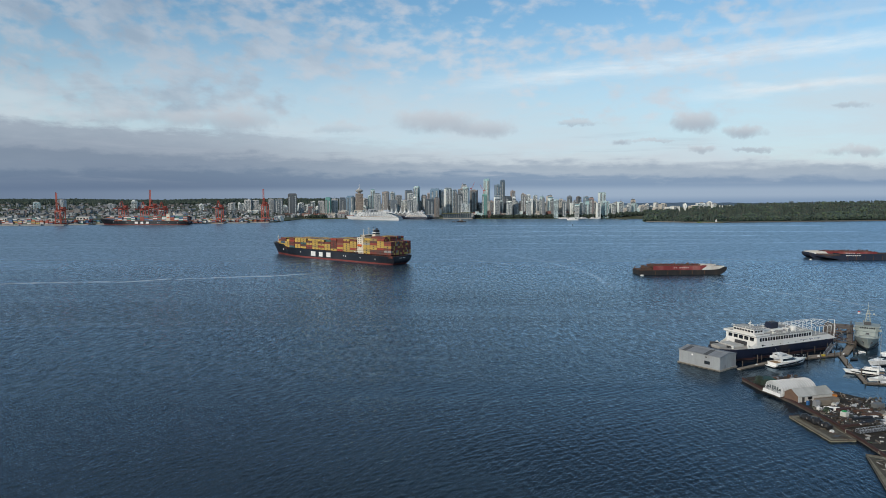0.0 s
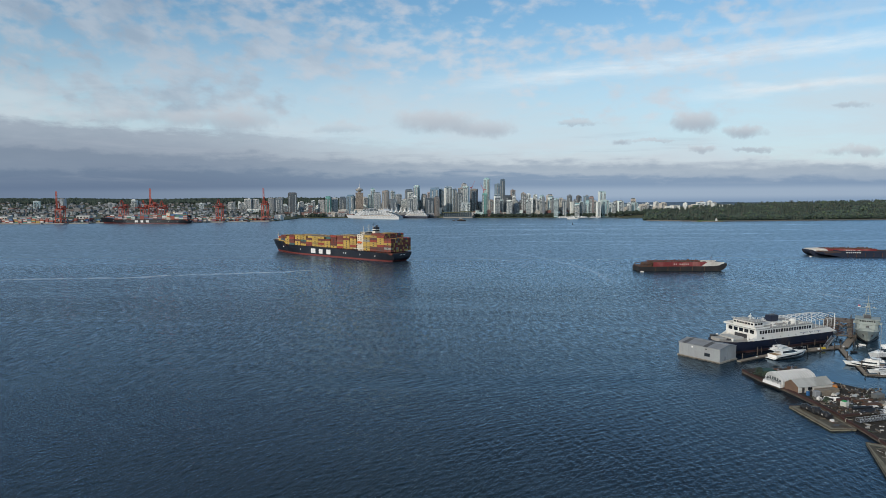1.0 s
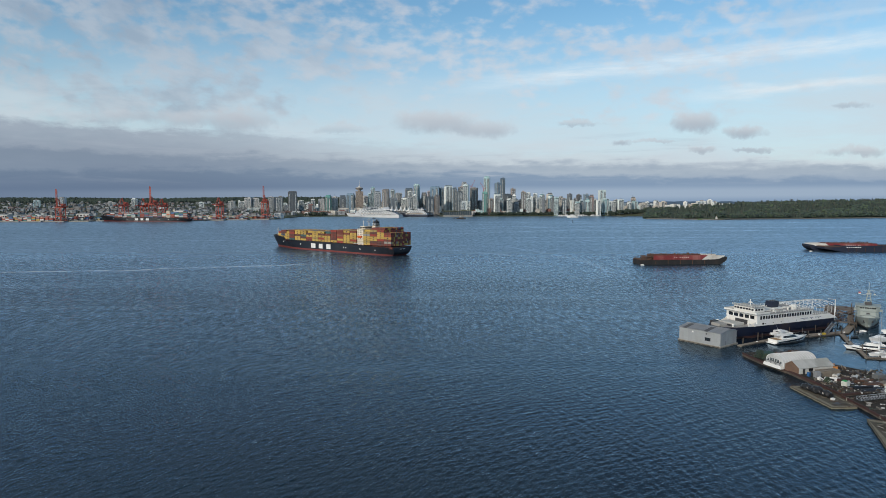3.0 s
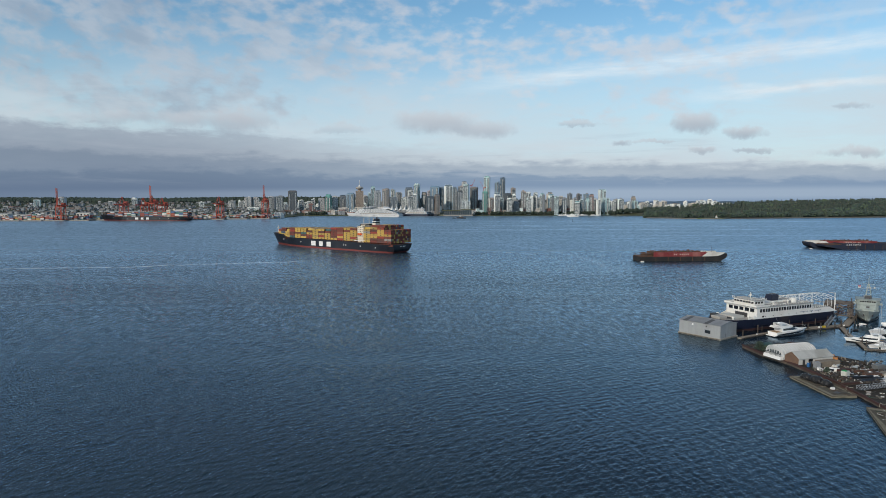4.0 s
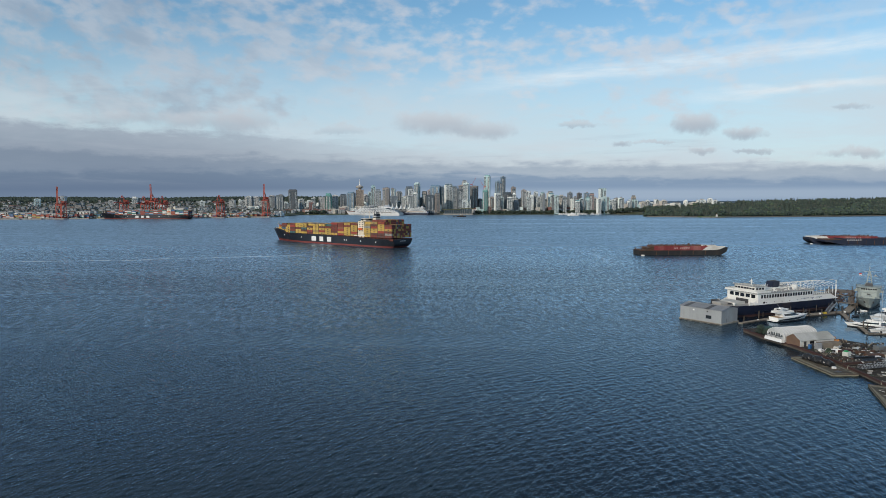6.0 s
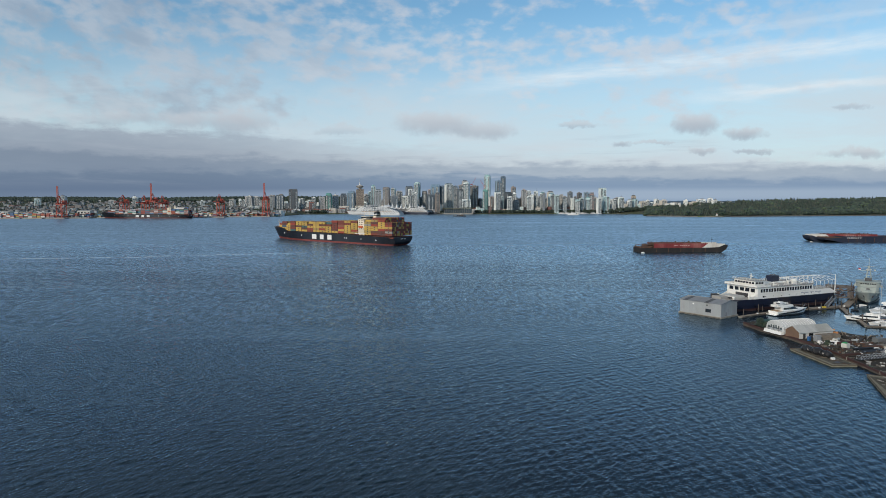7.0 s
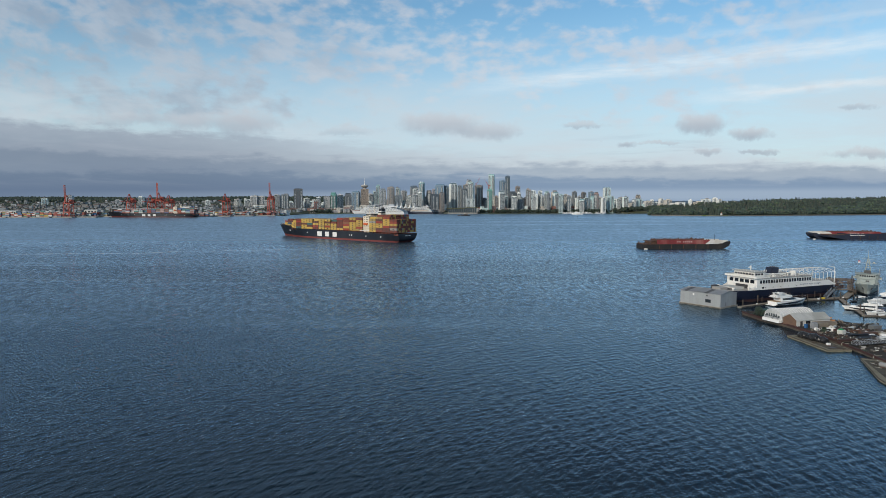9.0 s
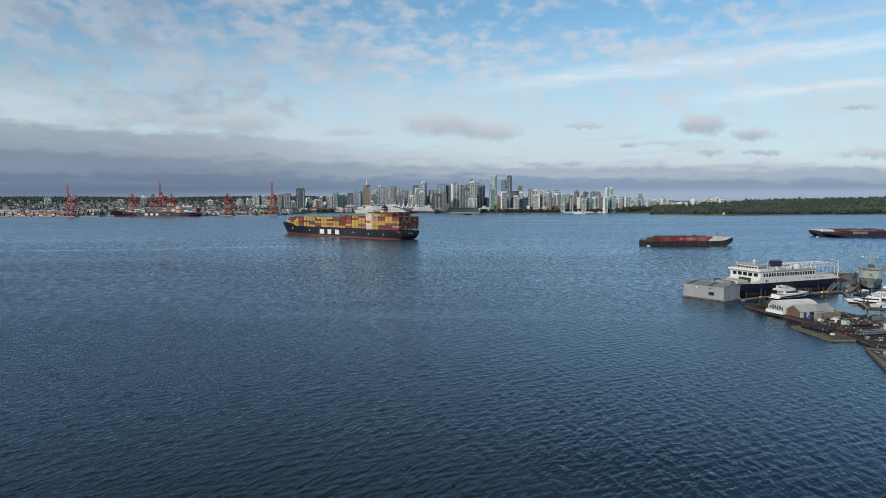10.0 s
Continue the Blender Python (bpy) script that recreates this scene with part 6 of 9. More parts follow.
    if house:
        b = bmesh.new()
        tube(b, (L / 2 - 8, 4, 5), (L / 2 - 8, 4, 16.5), 0.28, 6, 0.12)
        box(b, L / 2 - 9.2, L / 2 - 6.8, 3.8, 4.2, 13.5, 13.8)
        part("light_mast", b, STEEL_DARK, t)
        b = bmesh.new()
        disc_stack(b, L / 2 - 4, 0, [(1.5, 5.8), (1.5, 8.6), (0.9, 9.4)], 10)
        part("winch", b, STEEL_DARK, t)
    return t


def mooring_buoy(x, y, label):
    b = bmesh.new()
    disc_stack(b, 0, 0, [(0.5, -0.8), (1.9, -0.5), (2.0, 0.7), (1.5, 1.1), (0.3, 1.3)], 14)
    solo("mooring_buoy", b, mat("buoy_white", (0.7, 0.66, 0.62), 0.5), pose(x, y, 0), label, "buoy")


chip_barge(pose(267.5, 716.5, 0, 0, 0, 3.1), "red and white high-walled barge with a black hull, anchored", 97)
mooring_buoy(220.5, 696, "white mooring buoy floating beside the anchored barge")
chip_barge(pose(577, 903, 0, 0, 0, 176), "white-ended barge with dark red walls, anchored behind another", 105, BARGE_RED, BARGE_BLUE, True, 8, False)


def deck_barge(m, label, L=120.0):
    t = thing("barge", m, label, "barge", "anchored barges")
    b = bmesh.new()
    prof = [(-L / 2 - 22, 4.2), (-L / 2, 0.5), (-L / 2 + 6, -2), (L / 2, -2), (L / 2, 7.2), (-L / 2 + 2, 7.2), (-L / 2, 6.4), (-L / 2 - 22, 6.4)]
    loft(b, [[(x, y, z) for x, z in prof] for y in (-12, 12)], True)
    part("hull", b, BARGE_BLUE, t, "dark blue hull worn to rust along the water")
    part("coaming", boxes((-L / 2 + 3, L / 2, -12.1, -11.4, 7.2, 8.6), (-L / 2 + 3, L / 2, 11.4, 12.1, 7.2, 8.6), (-L / 2 + 3, -L / 2 + 3.7, -11.4, 11.4, 7.2, 8.6)), BARGE_BLUE, t)
    part("deck", boxes((-L / 2 - 20, L / 2 - 1, -11.3, 11.3, 6.2, 7.3)), RUST, t)
    b = boxes(*[(-L / 2 + 8 + i * 3.0, -L / 2 + 9.8 + i * 3.0, -12.2, -12.08, 5.7, 6.8) for i in range(7)])
    part("name_mark", b, MARK_WHITE, t, "row of white unreadable marks")
    for i in range(9):
        part("fender", boxes((-L / 2 + 10 + i * 12, -L / 2 + 10.6 + i * 12, -12.3, -12, 0.3, 6)), RUST, t)
    return t


deck_barge(pose(610, 884, 0, 0, 0, 0), "dark blue flat barge moored in front of a red-walled barge")
mooring_buoy(513, 879, "faded red mooring buoy beside the moored barges")

# ------------------------------------------------------------------ marina and yard
GREY_PANEL = mat("grey_cladding", (0.33, 0.35, 0.365), 0.55, 0.1, 0.2, 0.2, 0.0, (0.23, 0.225, 0.215), 0.6, True)
GREY_ROOF = mat("grey_roof", (0.26, 0.27, 0.285), 0.65, 0.1, 0.3, 0.2, 0.0, (0.18, 0.185, 0.19), 0.6)
GREY_ROOF_DARK = mat("grey_roof_dark", (0.085, 0.085, 0.09), 0.7, 0.0, 0.25, 0.3)
FLOAT_CONCRETE = mat("float_concrete", (0.30, 0.28, 0.24), 0.9, 0, 0.4, 0.25, 0.03, (0.16, 0.14, 0.11), 0.8)
MOSSY = mat("mossy_deck", (0.225, 0.208, 0.155), 0.95, 0, 0.7, 0.25, 0.05, (0.14, 0.13, 0.095), 0.95, False, 0.25)
YARD_DECK = mat("yard_deck", (0.052, 0.046, 0.039), 0.95, 0, 0.9, 0.3, 0.05, (0.022, 0.020, 0.018), 0.9, False, 0.2)
PLANK = mat("weathered_plank", (0.24, 0.205, 0.165), 0.9, 0, 0.4, 0.4, 0.02, (0.13, 0.11, 0.09), 0.7)
DARK_TIMBER = mat("dark_timber", (0.07, 0.058, 0.048), 0.9, 0, 0.6, 0.3, 0.03, (0.12, 0.09, 0.07), 0.6)
WALE_RED = mat("wale_red_brown", (0.055, 0.024, 0.022), 0.85, 0, 0.5, 0.25, 0.03, (0.045, 0.03, 0.025), 0.7)
NAVY = mat("ferry_navy", (0.009, 0.014, 0.034), 0.45, 0, 0.5, 0.12, 0.0, (0.045, 0.036, 0.036), 0.7, True, 0.3)
FERRY_WHITE = mat("ferry_white", (0.76, 0.755, 0.73), 0.45, 0, 0.12, 0.15, 0.0, (0.60, 0.55, 0.48), 0.35, True)
FERRY_DECK = mat("ferry_deck", (0.36, 0.35, 0.33), 0.85, 0, 0.3, 0.2)
YACHT_WHITE = mat("gelcoat_white", (0.82, 0.82, 0.81), 0.22, 0, 0.06, 0.3)
TINT = glass_mat("tinted_glass", (0.012, 0.015, 0.02), 0.06)
PAINT_BLACK = mat("paint_black", (0.015, 0.015, 0.017), 0.35, 0, 0.3, 0.2)
WARSHIP_GREY = mat("naval_grey", (0.31, 0.355, 0.345), 0.55, 0, 0.20, 0.15, 0.0, (0.25, 0.28, 0.27), 0.5, True)
ALU = mat("bare_aluminium", (0.55, 0.56, 0.57), 0.4, 0.6, 0.2, 0.3)
TARP_BLACK = mat("black_tarp", (0.018, 0.018, 0.02), 0.38, 0, 0.5, 0.4, 0.06)


def boathouse(m):
    """Floating boathouse with standing-seam walls and a shallow gabled roof of mixed sheets."""
    t = thing("boathouse", m, "grey metal-clad floating boathouse with a patched gable roof", "boathouse")
    W, L, E, R = 14.9, 22.6, 7.2, 8.3
    part("float", bevelled(boxes((-0.6, W + 0.6, -0.6, L + 0.6, -0.9, 0.75)), 0.12), FLOAT_CONCRETE, t, "pale concrete float")
    walls = [("x", 0.0, 0, L), ("x", W, 0, L), ("y", 0.0, 0, W), ("y", L, 0, W)]
    for axis, at, a, b_ in walls:
        n = 9 if axis == "x" else 6
        for i in range(n):
            p, q = a + (b_ - a) * i / n + 0.02, a + (b_ - a) * (i + 1) / n - 0.02
            bm = bmesh.new()
            if axis == "x":
                box(bm, at - 0.09, at + 0.09, p, q, 0.75, E)
            else:
                za, zb = E + (R - E) * (1 - abs(2 * p / W - 1)), E + (R - E) * (1 - abs(2 * q / W - 1))
                zm = max(za, zb)
                vs = [(p, 0.75), (q, 0.75), (q, zb), (p, za)]
                loft(bm, [[(x, at + s, z) for x, z in vs] for s in (-0.09, 0.09)], True)
            part("wall_panel", bm, GREY_PANEL, t)
            bm = bmesh.new()
            for k in range(1, 4):
                c = p + (q - p) * k / 4
                if axis == "x":
                    box(bm, at - 0.14, at + 0.14, c - 0.04, c + 0.04, 0.8, E - 0.05)
            if axis == "x":
                part("seam", bm, GREY_PANEL, t)
            else:
                bm.free()
    for s in (0, 1):
        for i in range(10):
            y0, y1 = -0.4 + i * (L + 0.8) / 10, -0.4 + (i + 1) * (L + 0.8) / 10 - 0.03
            bm = bmesh.new()
            xs = (-0.5, W / 2) if s == 0 else (W / 2, W + 0.5)
            zs = (E - 0.1, R + 0.05) if s == 0 else (R + 0.05, E - 0.1)
            loft(bm, [[(xs[0], y, zs[0]), (xs[1], y, zs[1]), (xs[1], y, zs[1] + 0.14), (xs[0], y, zs[0] + 0.14)] for y in (y0, y1)], True)
            part("roof_sheet", bm, GREY_ROOF_DARK if (i * 7 + s * 3) % 5 == 1 else GREY_ROOF, t)
    part("ridge_cap", boxes((W / 2 - 0.35, W / 2 + 0.35, -0.45, L + 0.45, R + 0.15, R + 0.32)), GREY_ROOF, t)
    w = part("window", boxes((-0.2, 0.1, 5.2, 8.2, 2.4, 4.0)), WINDOW_DARK, t)
    part("frame", boxes((-0.24, -0.12, 5.0, 8.4, 4.0, 4.2), (-0.24, -0.12, 5.0, 8.4, 2.2, 2.4)), GREY_ROOF, w)
    part("vent", boxes((-0.25, 0.1, 14.6, 15.4, 5.4, 6.2)), MARK_WHITE, t)
    part("vent", boxes((-0.25, 0.1, 7.0, 7.7, 5.6, 6.2)), STEEL_DARK, t)
    part("door", boxes((4.2, 5.3, -0.16, 0.05, 0.8, 2.9)), GREY_ROOF, t)
    part("fender", boxes((-0.75, -0.6, 0, L, 0.15, 0.45)), DARK_TIMBER, t)


boathouse(pose(137.2, 307.9, 0, 0, 0, 36.3))


def ring_hull(outline, zs, scale):
    """Closed hull from one deck outline, drawn in towards the keel about its middle line."""
    cy = sum(p[1] for p in outline) / len(outline)
    return [[(x, cy + (y - cy) * s, z) for x, y in outline] for z, s in zip(zs, scale)]


def old_ferry(m):
    t = thing("car_ferry", m, "old white car ferry with a navy hull beside a float", "ferry")
    # hull: x along, y across, near side at y = 0
    out = [(-20, 7.5), (-17.5, 4.0), (-12, 1.4), (-2, 0.1), (8, 0), (58, 0), (64, 1.8), (67, 6), (67, 14), (64, 18.2), (58, 20), (8, 20), (-2, 19.9), (-12, 18.6), (-17.5, 16), (-20, 12.5)]
    b = bmesh.new()
    loft(b, ring_hull(out, (-1.5, 1.3), (0.86, 0.93)), True)
    part("boot_topping", b, mat("boot_dark", (0.05, 0.022, 0.02), 0.7, 0, 0.5, 0.2), t)
    b = bmesh.new()
    loft(b, ring_hull(out, (1.3, 3.5, 6.2), (0.93, 0.97, 1.0)), True)
    part("hull", b, NAVY, t, "navy-blue riveted hull with streaks")
    part("rubbing_strake", boxes((-2, 60, -0.2, 0.02, 2.7, 2.95)), NAVY, t)
    part("rubbing_strake", boxes((-2, 60, -0.22, 0.02, 1.4, 1.6)), mat("strake_red", (0.05, 0.02, 0.02), 0.7), t)
    b = bmesh.new()
    prism(b, [(-19, 8), (-12, 2), (0, 0.6), (0, 19.4), (-12, 18), (-19, 12)], 5.9, 6.35)
    part("bow_deck", b, FERRY_DECK, t)
    # bow gear: raised ramp, winch house, lockers
    part("ramp", bevelled(boxes((-19, -13.5, 7, 13, 6.3, 8.0)), 0.2), FERRY_DECK, t)
    part("winch_house", bevelled(boxes((-11, -3.5, 5, 15, 6.3, 7.9)), 0.12), mat("winch_grey", (0.48, 0.48, 0.46), 0.6), t)
    part("locker", boxes((-16, -13, 13.5, 16.5, 6.3, 8.4)), STEEL_DARK, t)
    part("bulwark", boxes((-2.2, 0, -0.02, 0.25, 6.2, 7.6), (-2.2, 0, 19.75, 20.02, 6.2, 7.6)), FERRY_WHITE, t)
    for y0, y1 in ((0.45, 0.65), (19.35, 19.55)):
        b = bmesh.new()
        loft(b, [[(-5.2, y + (0.4 if y < 5 else -0.4), 6.1), (0.02, y, 6.1), (0.02, y, 9.2), (-2.2, y + (0.15 if y < 5 else -0.15), 7.7), (-5.2, y + (0.4 if y < 5 else -0.4), 6.9)] for y in (y0, y1)], True)
        part("bow_bulwark", b, FERRY_WHITE, t)
    for x0, y0, h in ((-12.6, 4.2, 1.6), (-10.8, 16.2, 2.0), (-2.6, 3.0, 1.5), (-2.4, 16.5, 1.7)):
        b = bmesh.new()
        disc_stack(b, x0, y0, [(0.5, 6.3), (0.5, 6.3 + h * 0.6), (0.8, 6.3 + h * 0.65), (0.6, 6.3 + h)], 10)
        part("bow_ventilator", b, FERRY_WHITE, t)
    b = bmesh.new()
    for k in range(5):
        tube(b, (-14 + k * 0.9, 5.2, 6.9), (-14 + k * 0.9, 15, 6.9 + 0.2 * (k % 2)), 0.16, 6)
    part("ramp_hinge", b, STEEL_DARK, t)
    # enclosed car deck with a slanted after end
    b = bmesh.new()
    for y0, y1 in ((0.02, 19.98),):
        loft(b, [[(0, y, 6.2), (64, y, 6.2), (57.5, y, 9.4), (0, y, 9.4)] for y in (y0, y1)], True)
    part("car_deck_side", b, FERRY_WHITE, t)
    part("passenger_deck", boxes((0, 43, -0.05, 20.05, 9.4, 13.2)), FERRY_WHITE, t)
    for i in range(5):
        y0 = 1.9 + i * 3.5
        w = part("front_window", bevelled(boxes((-0.12, 0.1, y0 - 0.15, y0 + 2.45, 10.1, 12.3)), 0.08), TINT, t)
        part("frame", boxes((-0.16, -0.06, y0 - 0.25, y0 + 2.55, 12.3, 12.44), (-0.16, -0.06, y0 - 0.25, y0 + 2.55, 9.96, 10.1)), FERRY_WHITE, w)
    for i in range(20):
        x0 = 2.2 + i * 2.02
        w = part("side_window", bevelled(boxes((x0, x0 + 1.42, -0.16, 0.1, 10.1, 12.2)), 0.08), TINT, t)
        part("frame", boxes((x0 - 0.1, x0 + 1.52, -0.19, -0.08, 9.98, 10.1)), FERRY_WHITE, w)
    for i in range(8):
        part("scupper", boxes((6 + i * 6, 6.5 + i * 6, -0.1, 0.1, 7.2, 7.6)), STEEL_DARK, t)
    part("car_deck_door", boxes((-0.14, 0.1, 6, 14, 6.3, 8.9)), STEEL_DARK, t)
    part("car_deck_port", boxes((4, 5.2, -0.12, 0.1, 7.0, 8.0)), TINT, t)
    b = boxes(*[(33.5 + i * 1.05, 34.2 + i * 1.05, -0.10, -0.02, 7.7, 8.25) for i in range(16) if i not in (6, 10)])
    part("name_mark", b, mat("mark_grey", (0.30, 0.33, 0.40), 0.6), t, "row of small grey unreadable lettering")
    # sun deck, wings, wheelhouse
    part("sun_deck", boxes((-1.4, 43.4, -0.6, 20.6, 13.2, 13.5)), FERRY_DECK, t)
    part("wing_bulwark", boxes((-1.4, -1.2, -0.6, 20.6, 13.5, 14.5), (-1.2, 9, -0.6, -0.4, 13.5, 14.5), (-1.2, 9, 20.4, 20.6, 13.5, 14.5)), FERRY_WHITE, t)
    part("wheelhouse", bevelled(boxes((1.5, 9.4, 3.2, 16.8, 13.5, 16.8)), 0.2), FERRY_WHITE, t)
    for i in range(7):
        y0 = 3.7 + i * 1.85
        part("wheelhouse_window", boxes((1.36, 1.6, y0, y0 + 1.3, 14.9, 16.0)), TINT, t)
    for i in range(3):
        part("wheelhouse_window", boxes((2.2 + i * 2.1, 3.6 + i * 2.1, 3.06, 3.3, 14.9, 16.0)), TINT, t)
    part("monkey_island", boxes((0.9, 10.2, 2.6, 17.4, 16.8, 17.0)), FERRY_DECK, t)
    b = bmesh.new()
    def rail(bm, pts, z, h=1.05, step=1.6):
        for (xa, ya), (xb, yb) in zip(pts, pts[1:]):
            n = max(1, int(math.hypot(xb - xa, yb - ya) / step))
            for i in range(n + 1):
                x, y = xa + (xb - xa) * i / n, ya + (yb - ya) * i / n
                box(bm, x - 0.05, x + 0.05, y - 0.05, y + 0.05, z, z + h)
            for k in (0.5, 1.0):
                tube(bm, (xa, ya, z + h * k), (xb, yb, z + h * k), 0.05, 4)
    rail(b, [(1, 17.2), (1, 2.8), (10, 2.8)], 17.0)
    part("wheelhouse_rail", b, FERRY_WHITE, t)
    b = bmesh.new()
    rail(b, [(9, -0.5), (43, -0.5), (43, 20.5), (9, 20.5)], 13.5, 1.1, 2.0)
    part("sun_deck_rail", b, FERRY_WHITE, t)
    b = bmesh.new()
    tube(b, (6.5, 10, 16.8), (6.5, 10, 20.8), 0.32, 6, 0.15)
    box(b, 6.3, 6.7, 8.6, 11.4, 18.6, 18.85)
    disc_stack(b, 6.5, 10, [(0.2, 19.2), (0.7, 19.3), (0.7, 19.6), (0.2, 19.7)], 8)
    part("mast", b, FERRY_WHITE, t)
    part("vent_house", bevelled(boxes((11, 17, 5, 15, 13.5, 15.2)), 0.15), FERRY_WHITE, t)
    part("funnel_casing", bevelled(boxes((19, 28, 6.5, 13.5, 13.5, 14.7)), 0.2), FERRY_WHITE, t)
    b = bmesh.new()
    prism(b, [(20, 7.5), (25.5, 7.5), (25.5, 12.5), (20, 12.5)], 14.7, 18.6, [(20.6, 7.8), (26.2, 7.8), (26.2, 12.2), (20.6, 12.2)])
    f = part("funnel", bevelled(b, 0.35, 2), mat("funnel_navy", (0.012, 0.016, 0.035), 0.4), t, "blunt navy-black funnel")
    b = bmesh.new()
    for k in range(3):
        tube(b, (21.6 + k * 1.6, 10, 18.5), (21.8 + k * 1.6, 10, 19.2), 0.35, 8)
    part("exhaust", b, STEEL_DARK, f)
    b = bmesh.new()
    disc_stack(b, 33, 4.2, [(1.6, 13.5), (1.65, 16.0), (1.2, 16.4), (0.2, 16.6)], 16)
    part("tank", b, FERRY_WHITE, t, "white upright tank")
    for x0, y0, s in ((15, 2.5, 1.2), (29, 14, 1.6), (27, 3, 1.1), (17, 17, 1.0)):
        b = bmesh.new()
        disc_stack(b, x0, y0, [(0.35, 13.5), (0.4, 14.7), (0.8 * s, 15.2), (0.5, 15.8)], 10)
        part("ventilator", b, FERRY_WHITE, t)
    # lockers, life-raft drums, benches and ducts about the sun deck
    rng = random.Random(23)
    for i in range(9):
        x0, y0 = 11 + i * 3.4, (1.2 if i % 2 else 17.2) + rng.uniform(-0.3, 0.3)
        b = bmesh.new()
        tube(b, (x0, y0, 14.1), (x0 + 1.4, y0, 14.1), 0.42, 9)
        part("life_raft", b, FERRY_WHITE, t, "white life-raft drum")
    for i in range(12):
        x0, y0, a, c, h = rng.uniform(11, 40), rng.uniform(3, 16), rng.uniform(0.5, 1.6), rng.uniform(0.4, 1.0), rng.uniform(0.5, 1.5)
        if 18 < x0 < 29 and 5 < y0 < 15:
            continue
        part("deck_locker", bevelled(boxes((x0 - a, x0 + a, y0 - c, y0 + c, 13.5, 13.5 + h)), 0.06), rng.choice((FERRY_WHITE, FERRY_DECK, GREY_PANEL)), t)
    for x0 in (12.5, 29.5):
        b = bmesh.new()
        tube(b, (x0, 6, 13.5), (x0, 6, 18.2), 0.14, 6, 0.07)
        tube(b, (x0, 4.6, 16.6), (x0, 7.4, 16.6), 0.07, 4)
        part("signal_mast", b, FERRY_WHITE, t)
    # bare marquee frames over the after deck
    for i in range(11):
        x0 = 31 + i * 3.3
        foot = 13.5 if x0 < 43.3 else 9.7
        b = bmesh.new()
        pts = [(x0, 1.2, foot), (x0, 1.2, 14.6), (x0, 5, 15.9), (x0, 10, 16.4), (x0, 15, 15.9), (x0, 18.8, 14.6), (x0, 18.8, foot)]
        for p, q in zip(pts, pts[1:]):
            tube(b, p, q, 0.1, 5)
        part("marquee_frame", b, MARK_WHITE, t, "bare white marquee hoop")
    for y, z in ((1.2, 14.6), (5, 15.9), (10, 16.4), (15, 15.9), (18.8, 14.6)):
        b = bmesh.new()
        tube(b, (31, y, z), (64, y, z), 0.09, 5)
        part("marquee_purlin", b, MARK_WHITE, t)
    b = bmesh.new()
    for i in range(8):
        box(b, 44 + i * 1.7, 44.12 + i * 1.7, 0.1, 0.22, 9.7, 10.8)
    tube(b, (44, 0.16, 10.8), (56, 0.16, 10.8), 0.06, 4)
    part("after_rail", b, FERRY_WHITE, t)
    part("after_deck", boxes((43.05, 57.2, 0.1, 19.9, 9.42, 9.7)), FERRY_DECK, t)
    b = bmesh.new()
    for y in (3, 17):
        tube(b, (66, y, 4), (66, y, 17.5 if y == 3 else 14), 0.28, 6, 0.18)
    tube(b, (66, 3, 17.2), (60, 3, 18.4), 0.14, 5)
    part("loading_gantry", b, MARK_WHITE, t)
    for i in range(6):
        x0 = 3 + i * 10.4
        b = bmesh.new()
        tube(b, (x0, -1.0, -2), (x0, -1.0, 2.6 + (i % 3) * 0.7), 0.2, 7)
        part("mooring_post", b, DARK_TIMBER, t)
    # the decks are low: about 2.4 m from floor to floor
    for ob in t.children_recursive:
        for v in ob.data.vertices:
            if v.co.z > 6.2:
                v.co.z = 6.2 + (v.co.z - 6.2) * 0.87


old_ferry(pose(166.6, 331.0, 0, 0, 0, 23.7))


# ------------------------------------------------------------------ pontoons
def pontoon(x0, y0, x1, y1, w, label, z=0.55, planks=True):
    L = math.hypot(x1 - x0, y1 - y0)
    t = thing("pontoon", pose(x0, y0, 0, 0, 0, math.degrees(math.atan2(y1 - y0, x1 - x0))), label, "pontoon", "pontoons of the marina")
    part("float", boxes((0, L, -w / 2 + 0.15, w / 2 - 0.15, -0.5, z - 0.22)), FLOAT_CONCRETE, t)
    n = int(L / 0.9)
    me = mesh_of("plank", bevelled(boxes((0.03, 0.87, -w / 2, w / 2, z - 0.2, z)), 0.02))
    me.materials.append(PLANK)
    for i in range(n):
        ob = new("plank", me)
        ob.parent = t
        ob.location = (i * L / n, 0, random.uniform(-0.02, 0.02))
    for s in (-1, 1):
        part("edge_beam", boxes((0, L, *sorted((s * w / 2, s * (w / 2 + 0.14))), z - 0.35, z + 0.06)), DARK_TIMBER, t)
    return t


pontoon(148.5, 311.5, 170.5, 324.5, 2.6, "weathered plank walkway between the boathouse and the ferry")
pontoon(170.6, 324.5, 200, 334.5, 2.8, "weathered plank float lying along the ferry")
pontoon(199, 336, 221, 343, 5.0, "broad cluttered plank float at the ferry's stern")
pontoon(222, 343.5, 246, 373, 3.6, "plank walkway leading to the naval vessel")
pontoon(218.5, 343, 204, 309.5, 2.4, "narrow plank walkway past the moored motor yachts")
pontoon(204.5, 308, 196.5, 288, 2.0, "plank finger float beside a sailing yacht")
pontoon(196, 287.6, 214, 284, 2.2, "short plank finger float with a dinghy")


def pile(x, y, h):
    b = bmesh.new()
    tube(b, (0, 0, -4), (0, 0, h), 0.26, 8)
    disc_stack(b, 0, 0, [(0.3, h), (0.28, h + 0.1), (0.02, h + 0.45)], 8)
    solo("mooring_pile", b, DARK_TIMBER, pose(x, y, 0), "dark timber mooring pile standing in the water", "pile", "piles of the marina")


